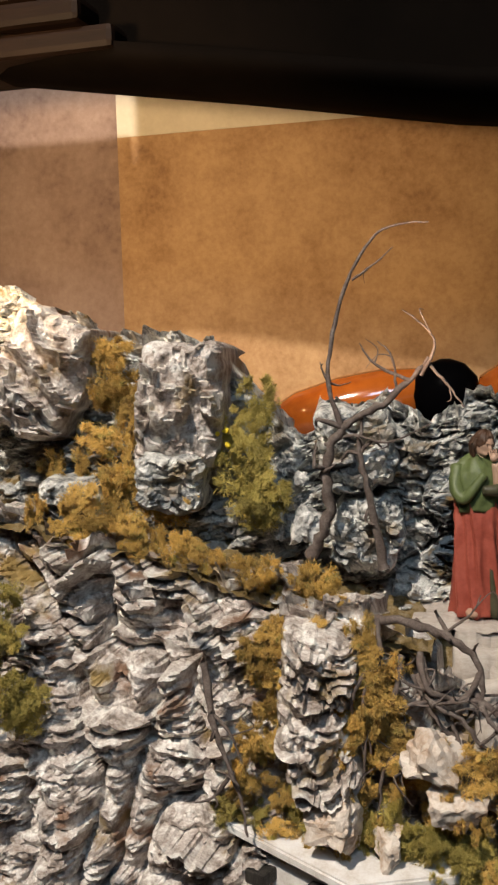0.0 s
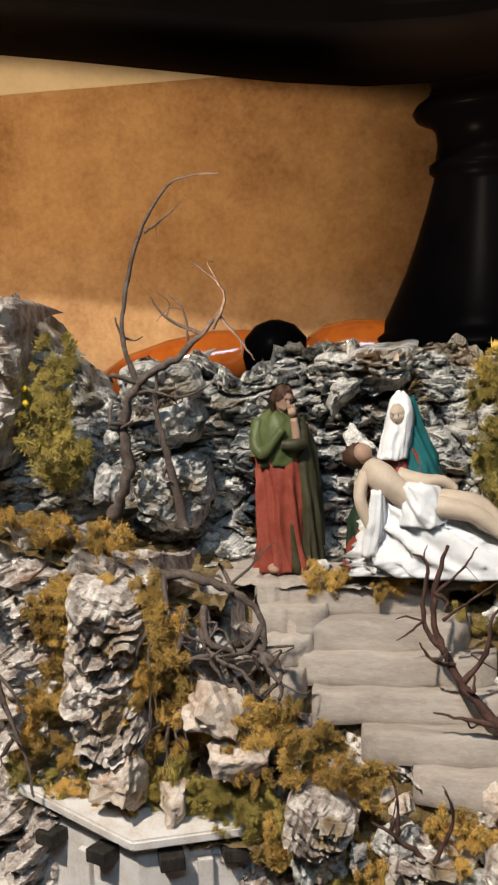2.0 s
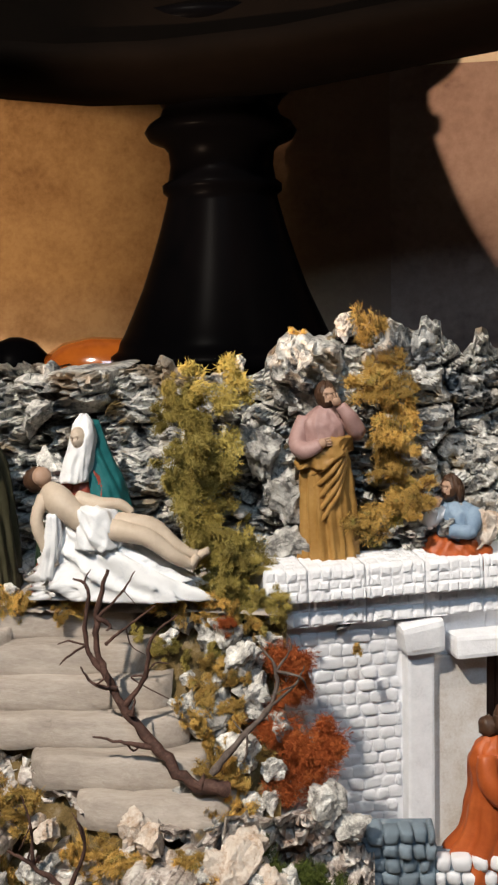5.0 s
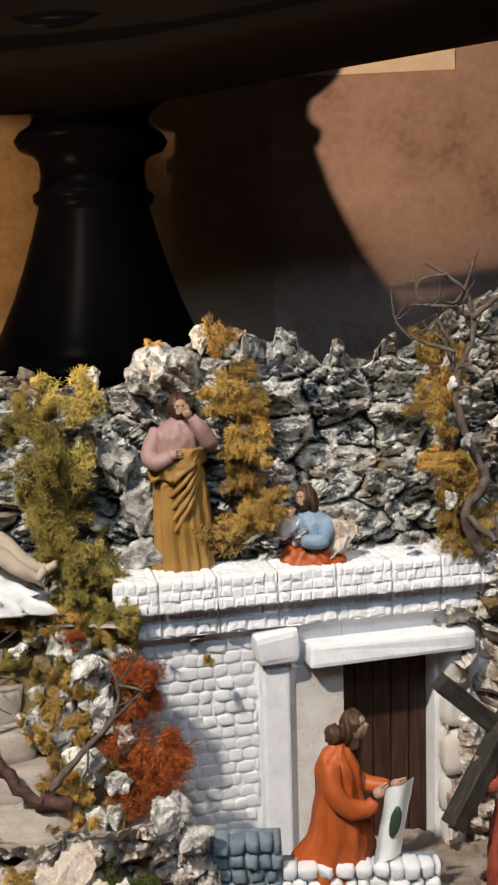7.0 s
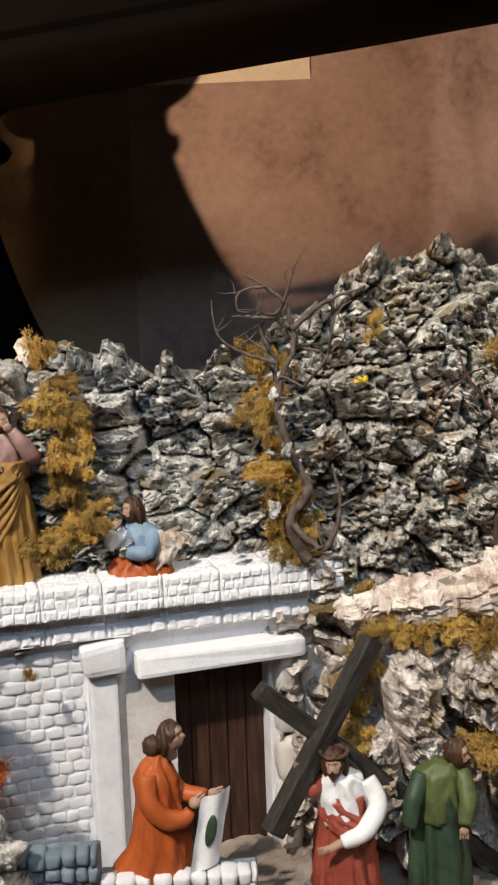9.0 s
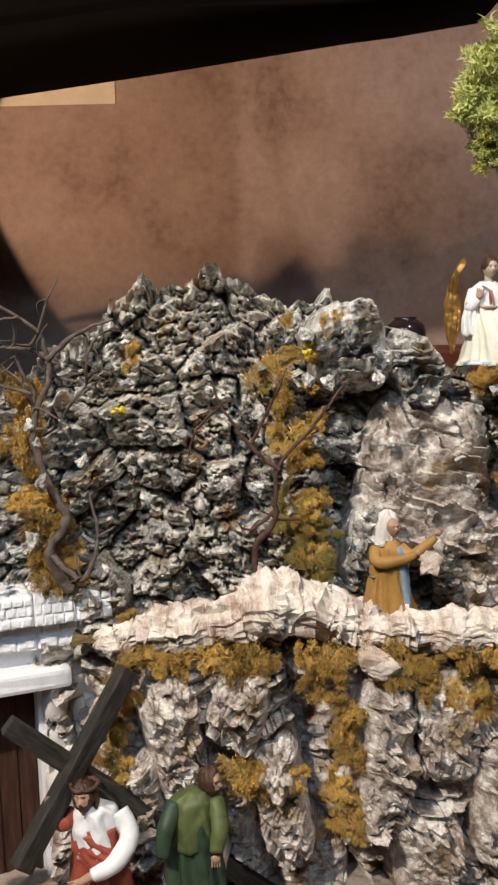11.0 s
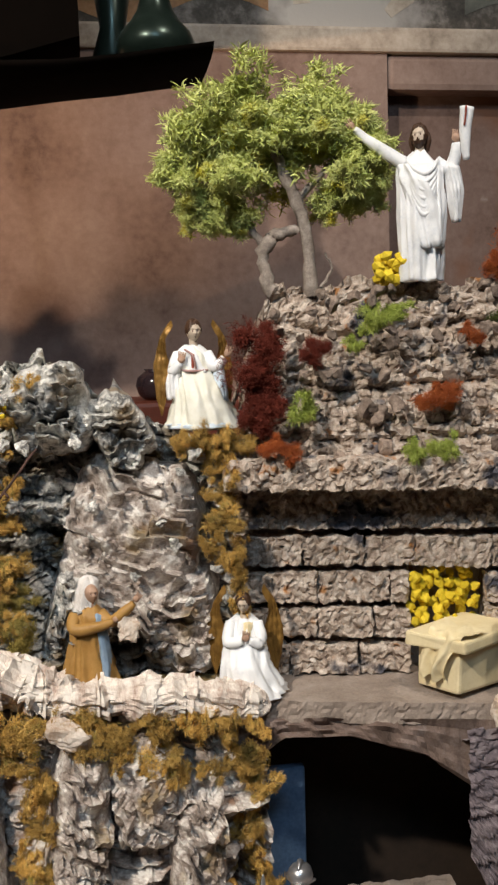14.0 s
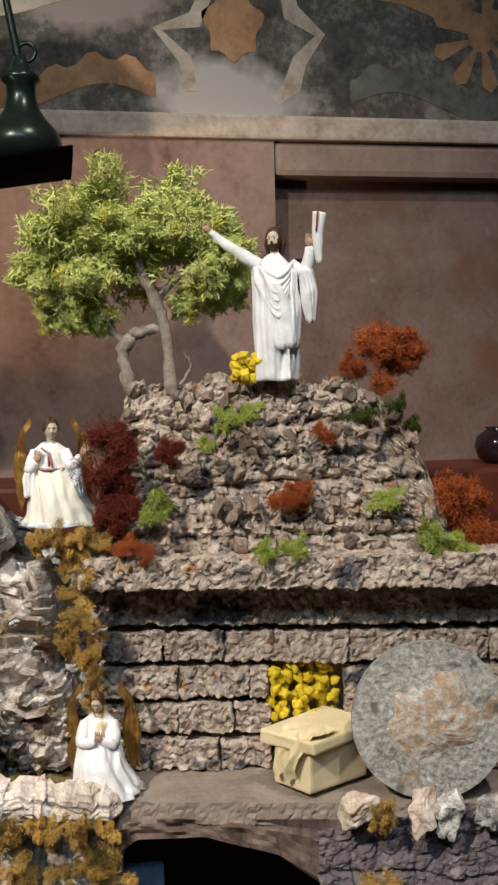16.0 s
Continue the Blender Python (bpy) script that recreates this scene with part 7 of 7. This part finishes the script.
bark_plate(-0.215, 0.592, 0.3, 0.056, 0.078, 0.018, 9, (-5, 4, 10), M_BARK, 6, square=6)
bark_plate(-0.22, 0.582, 0.252, 0.045, 0.04, 0.012, 10, (0, 0, 10), M_ROCK, 5)
bark_plate(-0.285, 0.58, 0.24, 0.04, 0.03, 0.012, 11, (0, 0, 10), M_ROCK, 4)
bark_plate(-0.118, 0.525, 0.155, 0.042, 0.055, 0.014, 12, (0, 6, 10), M_BARK, 10, square=6)
bark_plate(-0.115, 0.515, 0.115, 0.04, 0.05, 0.012, 13, (0, -20, 10), M_BARK, 8)
bark_plate(-0.112, 0.63, 0.268, 0.05, 0.055, 0.012, 14, (0, -10, 8), M_ROCK, 6)
bark_plate(-0.105, 0.622, 0.215, 0.045, 0.05, 0.012, 15, (0, 5, 8), M_ROCK, 7)
bark_plate(0.01, 0.66, 0.285, 0.06, 0.03, 0.014, 16, (0, -6, 0), M_ROCK, 5)
bark_plate(0.15, 0.67, 0.225, 0.04, 0.05, 0.012, 17, (0, 0, 0), M_ROCK, 4, square=6)
bark_plate(0.16, 0.672, 0.292, 0.045, 0.05, 0.014, 18, (0, 10, 0), M_ROCK, 5)
bark_plate(0.05, 0.496, 0.052, 0.034, 0.028, 0.014, 19, (-10, 8, 0), M_BARK, 8)
bark_plate(0.1, 0.487, 0.05, 0.04, 0.05, 0.014, 20, (-10, -6, 0), M_BARK, 8)
bark_plate(0.0, 0.5, 0.07, 0.034, 0.03, 0.014, 21, (-10, 14, 0), M_BARK, 8)
for i, (x, z, w, h) in enumerate(((0.41, 0.1, 0.035, 0.08), (0.45, 0.12, 0.035, 0.05), (0.475, 0.06, 0.03, 0.08), (0.535, 0.08, 0.035, 0.1), (0.575, 0.1, 0.04, 0.07), (0.605, 0.06, 0.035, 0.09), (0.42, 0.03, 0.04, 0.06), (0.56, 0.02, 0.04, 0.06), (0.39, 0.06, 0.03, 0.07))):
    bark_plate(x, 0.64, z, w, h, 0.016, 40 + i, (-4, rnd.uniform(-14, 14), rnd.uniform(-15, 10)), M_BARK, int(h * 110))


# twigs
def twig(name, base, limbs, material, seed, label, category="twig"):
    """One dry branch: limbs are (points, start radius); each sheds short side shoots."""
    r = random.Random(seed)
    bits = []
    for pts, rad in limbs:
        k = len(pts)
        for _ in range(3 if k > 3 else 1):
            i = r.randrange(1, k - 1) if k > 2 else 0
            p, q = Vector(pts[i]), Vector([r.gauss(0, 1), r.gauss(0, 0.5), r.gauss(0.3, 1)]).normalized()
            L = r.uniform(0.008, 0.02)
            w = Vector([r.gauss(0, 0.3) * L for _ in range(3)])
            bits.append(tube([p, p + q * L * 0.5 + w, p + q * L], [rad * 0.4, rad * 0.3, rad * 0.12], 6, rad * 0.06, r.randrange(999), 4))
        bits.append(tube(pts, [rad * (1 - 0.75 * i / (k - 1)) for i in range(k)], 7, rad * 0.16, r.randrange(999), 6))
    v, f = joined(bits)
    return tagged(part(name, mesh_of(name, v, f), material), label, category, "dry branches")


twig("dry_branch", 0, [([(-0.135, 0.592, 0.207), (-0.122, 0.588, 0.232), (-0.123, 0.585, 0.262), (-0.112, 0.582, 0.285), (-0.092, 0.58, 0.297), (-0.072, 0.58, 0.312), (-0.062, 0.582, 0.325)], 0.0042),
                       ([(-0.09, 0.59, 0.2), (-0.096, 0.585, 0.24), (-0.102, 0.582, 0.27), (-0.1, 0.582, 0.292)], 0.0032),
                       ([(-0.112, 0.582, 0.285), (-0.12, 0.582, 0.312), (-0.116, 0.585, 0.345), (-0.106, 0.588, 0.375), (-0.088, 0.59, 0.398), (-0.062, 0.59, 0.401)], 0.0018),
                       ([(-0.106, 0.588, 0.37), (-0.094, 0.588, 0.378), (-0.082, 0.588, 0.388)], 0.001),
                       ([(-0.072, 0.58, 0.312), (-0.092, 0.578, 0.322), (-0.1, 0.576, 0.334)], 0.0013),
                       ([(-0.066, 0.58, 0.315), (-0.058, 0.578, 0.335), (-0.076, 0.578, 0.352)], 0.0013),
                       ([(-0.08, 0.58, 0.307), (-0.082, 0.578, 0.326), (-0.09, 0.577, 0.335)], 0.001),
                       ([(-0.062, 0.582, 0.322), (-0.05, 0.58, 0.308), (-0.042, 0.578, 0.297)], 0.0012),
                       ([(-0.123, 0.585, 0.275), (-0.105, 0.58, 0.281), (-0.085, 0.578, 0.277), (-0.06, 0.576, 0.288)], 0.0013)], M_TWIG, 3, "bare grey twisted branch standing before the rock")
twig("dry_branch", 0, [([(-0.09, 0.535, 0.185), (-0.07, 0.527, 0.187), (-0.045, 0.522, 0.18), (-0.03, 0.52, 0.165), (-0.032, 0.518, 0.145), (-0.045, 0.517, 0.133)], 0.0032),
                       ([(-0.085, 0.53, 0.187), (-0.083, 0.522, 0.165), (-0.09, 0.515, 0.15), (-0.086, 0.51, 0.12)], 0.0018),
                       ([(-0.03, 0.52, 0.165), (-0.04, 0.515, 0.15), (-0.065, 0.512, 0.148), (-0.085, 0.51, 0.135), (-0.09, 0.508, 0.11)], 0.0018),
                       ([(-0.04, 0.52, 0.135), (-0.06, 0.515, 0.125), (-0.078, 0.51, 0.115), (-0.082, 0.508, 0.09)], 0.0024),
                       ([(-0.05, 0.525, 0.182), (-0.035, 0.52, 0.195), (-0.03, 0.52, 0.205)], 0.001),
                       ([(-0.03, 0.518, 0.15), (-0.02, 0.515, 0.14), (-0.03, 0.513, 0.127)], 0.002)], M_TWIG, 5, "curled grey twig hanging over the mossy edge")
twig("dry_branch", 0, [([(0.125, 0.535, 0.09), (0.105, 0.535, 0.093), (0.088, 0.54, 0.108), (0.072, 0.545, 0.125), (0.058, 0.548, 0.15), (0.056, 0.55, 0.175), (0.063, 0.55, 0.2)], 0.004),
                       ([(0.06, 0.548, 0.145), (0.05, 0.548, 0.16), (0.052, 0.548, 0.19), (0.045, 0.547, 0.196)], 0.0018),
                       ([(0.07, 0.546, 0.128), (0.082, 0.545, 0.145), (0.086, 0.545, 0.165), (0.1, 0.545, 0.178)], 0.0018),
                       ([(0.057, 0.55, 0.175), (0.07, 0.548, 0.188), (0.078, 0.548, 0.2)], 0.001),
                       ([(0.06, 0.55, 0.16), (0.072, 0.548, 0.17), (0.088, 0.547, 0.182)], 0.0011),
                       ([(0.066, 0.546, 0.138), (0.055, 0.544, 0.14), (0.048, 0.543, 0.15)], 0.0015),
                       ([(0.088, 0.54, 0.108), (0.072, 0.537, 0.112), (0.055, 0.536, 0.115)], 0.0018)], M_TWIGRED, 7, "dark bare shrub beside the steps")
twig("dry_branch", 0, [([(0.118, 0.53, 0.1), (0.135, 0.54, 0.118), (0.147, 0.545, 0.13), (0.15, 0.548, 0.148), (0.142, 0.55, 0.16)], 0.0022),
                       ([(0.147, 0.545, 0.13), (0.16, 0.545, 0.142), (0.165, 0.545, 0.152)], 0.001), ([(0.15, 0.548, 0.148), (0.158, 0.548, 0.16), (0.156, 0.548, 0.168)], 0.0008)], M_TWIG, 8, "thin grey twig before the rust bush")
twig("dry_branch", 0, [([(-0.175, 0.505, 0.165), (-0.168, 0.498, 0.13), (-0.155, 0.495, 0.1), (-0.15, 0.494, 0.075)], 0.0024), ([(-0.158, 0.495, 0.11), (-0.168, 0.495, 0.095), (-0.18, 0.496, 0.09)], 0.0015), ([(-0.17, 0.5, 0.14), (-0.158, 0.495, 0.13), (-0.152, 0.495, 0.115)], 0.0013)], M_TWIG, 9, "dry twig hanging down the bark cliff")
twig("dry_branch", 0, [([(0.06, 0.485, 0.03), (0.055, 0.482, 0.06), (0.04, 0.48, 0.075), (0.028, 0.48, 0.082)], 0.0022), ([(0.055, 0.482, 0.06), (0.066, 0.48, 0.085), (0.062, 0.48, 0.1)], 0.0014), ([(0.04, 0.48, 0.075), (0.04, 0.48, 0.095), (0.036, 0.48, 0.11)], 0.0011)], M_TWIGRED, 10, "small dark twig in the mossy bank")
twig("dry_branch", 0, [([(0.35, 0.66, 0.19), (0.34, 0.652, 0.215), (0.352, 0.65, 0.235), (0.342, 0.65, 0.255), (0.335, 0.652, 0.29), (0.345, 0.655, 0.32), (0.34, 0.655, 0.345), (0.318, 0.655, 0.362)], 0.0036),
                       ([(0.34, 0.652, 0.215), (0.36, 0.645, 0.2), (0.37, 0.645, 0.225), (0.366, 0.648, 0.25)], 0.0024), ([(0.345, 0.655, 0.33), (0.365, 0.65, 0.345), (0.385, 0.65, 0.352)], 0.002),
                       ([(0.33, 0.652, 0.355), (0.315, 0.652, 0.352), (0.313, 0.652, 0.342), (0.32, 0.652, 0.34)], 0.001), ([(0.335, 0.652, 0.31), (0.312, 0.652, 0.318), (0.3, 0.652, 0.33), (0.298, 0.652, 0.348)], 0.0012),
                       ([(0.34, 0.655, 0.345), (0.347, 0.655, 0.365), (0.355, 0.655, 0.378)], 0.001)], M_TWIG, 11, "pale twisted root climbing between the rocks")
twig("dry_branch", 0, [([(0.47, 0.655, 0.17), (0.462, 0.65, 0.21), (0.475, 0.648, 0.23), (0.478, 0.648, 0.26), (0.5, 0.65, 0.285), (0.52, 0.65, 0.31)], 0.0024), ([(0.475, 0.648, 0.235), (0.46, 0.645, 0.225), (0.452, 0.645, 0.23)], 0.0014),
                       ([(0.478, 0.648, 0.26), (0.462, 0.645, 0.275), (0.445, 0.645, 0.3), (0.44, 0.648, 0.315)], 0.0015), ([(0.445, 0.645, 0.3), (0.43, 0.645, 0.285), (0.425, 0.645, 0.27)], 0.001), ([(0.462, 0.648, 0.275), (0.475, 0.645, 0.3), (0.485, 0.646, 0.32)], 0.0012)], M_TWIGRED, 12, "dark reddish bare shrub on the ledge")

for k in range(7):
    r = random.Random(60 + k)
    x0, z0 = r.uniform(-0.09, -0.03), r.uniform(0.15, 0.185)
    pts = [(x0, 0.522, z0)]
    a = r.uniform(-2.6, -0.6)
    for i in range(5):
        a += r.uniform(-0.7, 0.7)
        x0, z0 = min(-0.02, max(-0.1, x0 + 0.015 * math.cos(a))), z0 + 0.015 * math.sin(a)
        pts.append((x0, 0.516 + r.uniform(-0.008, 0.004) - 0.09 * max(0, 0.15 - z0), z0))
    twig("dry_branch", 0, [(pts, r.uniform(0.0012, 0.0022))], M_TWIG, 70 + k, "thin grey root tangled over the mossy edge")
for k in range(6):
    r = random.Random(90 + k)
    x0, z0 = r.uniform(0.33, 0.37), r.uniform(0.29, 0.34)
    pts = [(x0, 0.662, z0)]
    a = r.uniform(0.3, 2.8)
    for i in range(4):
        a += r.uniform(-0.8, 0.8)
        x0, z0 = x0 + 0.012 * math.cos(a), z0 + 0.012 * math.sin(a)
        pts.append((x0, 0.658 + r.uniform(-0.006, 0.006), z0))
    twig("dry_branch", 0, [(pts, r.uniform(0.001, 0.002))], M_TWIG, 95 + k, "thin curled twig among the rocks")
drift(MOSSB, (-0.125, 0.525, 0.185), (-0.1, 0.51, 0.1), 10, 0.009, 0.006)
drift(MOSSO, (-0.12, 0.508, 0.085), (-0.02, 0.505, 0.066), 12, 0.009, 0.005, OL)
drift(MOSSB, (-0.06, 0.505, 0.115), (-0.03, 0.498, 0.095), 6, 0.008, 0.005)
drift(MOSSO, (0.0, 0.497, 0.045), (0.1, 0.49, 0.045), 10, 0.009, 0.007, OL)

# the little tree: stem and side limb, lichen crown
tree = holder("tree", pose(0.69, 0.697, 0.402), "little tree with a grey stem and pale green lichen crown", "tree")
v, f = joined([tube([(0.006, 0, -0.004), (0.004, 0, 0.03), (-0.003, -0.001, 0.055), (-0.014, -0.002, 0.08), (-0.02, -0.001, 0.1)], [0.0045, 0.004, 0.0042, 0.0036, 0.002], 10, 0.0004, 1, 6),
               tube([(-0.02, 0.004, -0.002), (-0.024, 0.004, 0.018), (-0.018, 0.003, 0.034), (-0.002, 0.001, 0.036)], [0.005, 0.0042, 0.0042, 0.003], 9, 0.0006, 2, 6),
               tube([(-0.022, 0.004, 0.025), (-0.032, 0.005, 0.04), (-0.042, 0.006, 0.06)], [0.003, 0.0026, 0.0014], 8, 0.0005, 3, 5),
               tube([(-0.003, -0.001, 0.055), (0.012, 0.002, 0.07), (0.026, 0.003, 0.085)], [0.0028, 0.002, 0.0012], 8, 0.0004, 4, 5),
               tube([(0.012, -0.004, 0.0), (0.018, -0.006, 0.012), (0.014, -0.007, 0.022)], [0.0012, 0.001, 0.0006], 6, 0.0004, 5, 5)])
part("trunk", mesh_of("trunk", v, f), M_TRUNK, tree, "grey forked stem")
CROWN = [fuzz("crown", 9000, 1.0, 0.17, 0.013, M_LICHEN, 80 + i, 0.8, 2.0, 14, 0.3, 14) for i in range(3)]
rnd = random.Random(31)
for x, y, z, sz in ((-0.03, 0, 0.11, 0.034), (-0.062, 0.0, 0.097, 0.034), (-0.075, -0.002, 0.078, 0.026), (0.0, 0.002, 0.108, 0.034), (0.028, 0.0, 0.105, 0.03), (0.045, 0.004, 0.095, 0.026), (0.03, -0.006, 0.078, 0.026), (0.048, 0.006, 0.07, 0.018), (-0.05, -0.012, 0.07, 0.024), (-0.068, 0.0, 0.052, 0.02), (-0.045, 0.008, 0.05, 0.02), (0.022, 0.008, 0.058, 0.02), (-0.02, 0.015, 0.085, 0.036), (0.01, -0.014, 0.1, 0.022), (-0.055, 0.012, 0.06, 0.024), (0.04, 0.014, 0.062, 0.02), (-0.03, -0.01, 0.1, 0.026), (0.05, -0.004, 0.085, 0.02)):
    c = part("crown", rnd.choice(CROWN), None, tree, "tufted pale green lichen")
    sz *= 1.28
    c.matrix_basis = Matrix.LocRotScale((x, y, z - 0.003), Euler((rnd.uniform(-0.4, 0.4), rnd.uniform(-0.4, 0.4), rnd.uniform(0, 6))), (sz, sz * 0.8, sz * 0.78))

# yellow flowers
petal = chunk("flower", 900, M_YELLOW, 1, 3, (1, 0.7, 0.6), 0.1)
for n, (cx, cy, cz, wx, wz) in ((95, (0.774, 0.672, 0.202, 0.023, 0.018)), (34, (0.742, 0.678, 0.412, 0.008, 0.008)), (6, (0.775, 0.684, 0.41, 0.004, 0.004)), (5, (0.50, 0.66, 0.325, 0.004, 0.01)), (4, (0.385, 0.655, 0.3, 0.005, 0.004)), (5, (-0.185, 0.588, 0.275, 0.006, 0.01))):
    fl = holder("flower_bunch", pose(cx, cy, cz), "small yellow dried flowers", "flowers", "yellow flowers")
    for k in range(n):
        o = part("flower", petal, None, fl)
        sz = rnd.uniform(0.006, 0.0095) if n > 12 else rnd.uniform(0.003, 0.005)
        o.matrix_basis = Matrix.LocRotScale((rnd.uniform(-1, 1) * wx, rnd.uniform(-0.006, 0.006), rnd.uniform(-1, 1) * wz), Euler([rnd.uniform(0, 6) for _ in range(3)]), (sz, sz, sz))
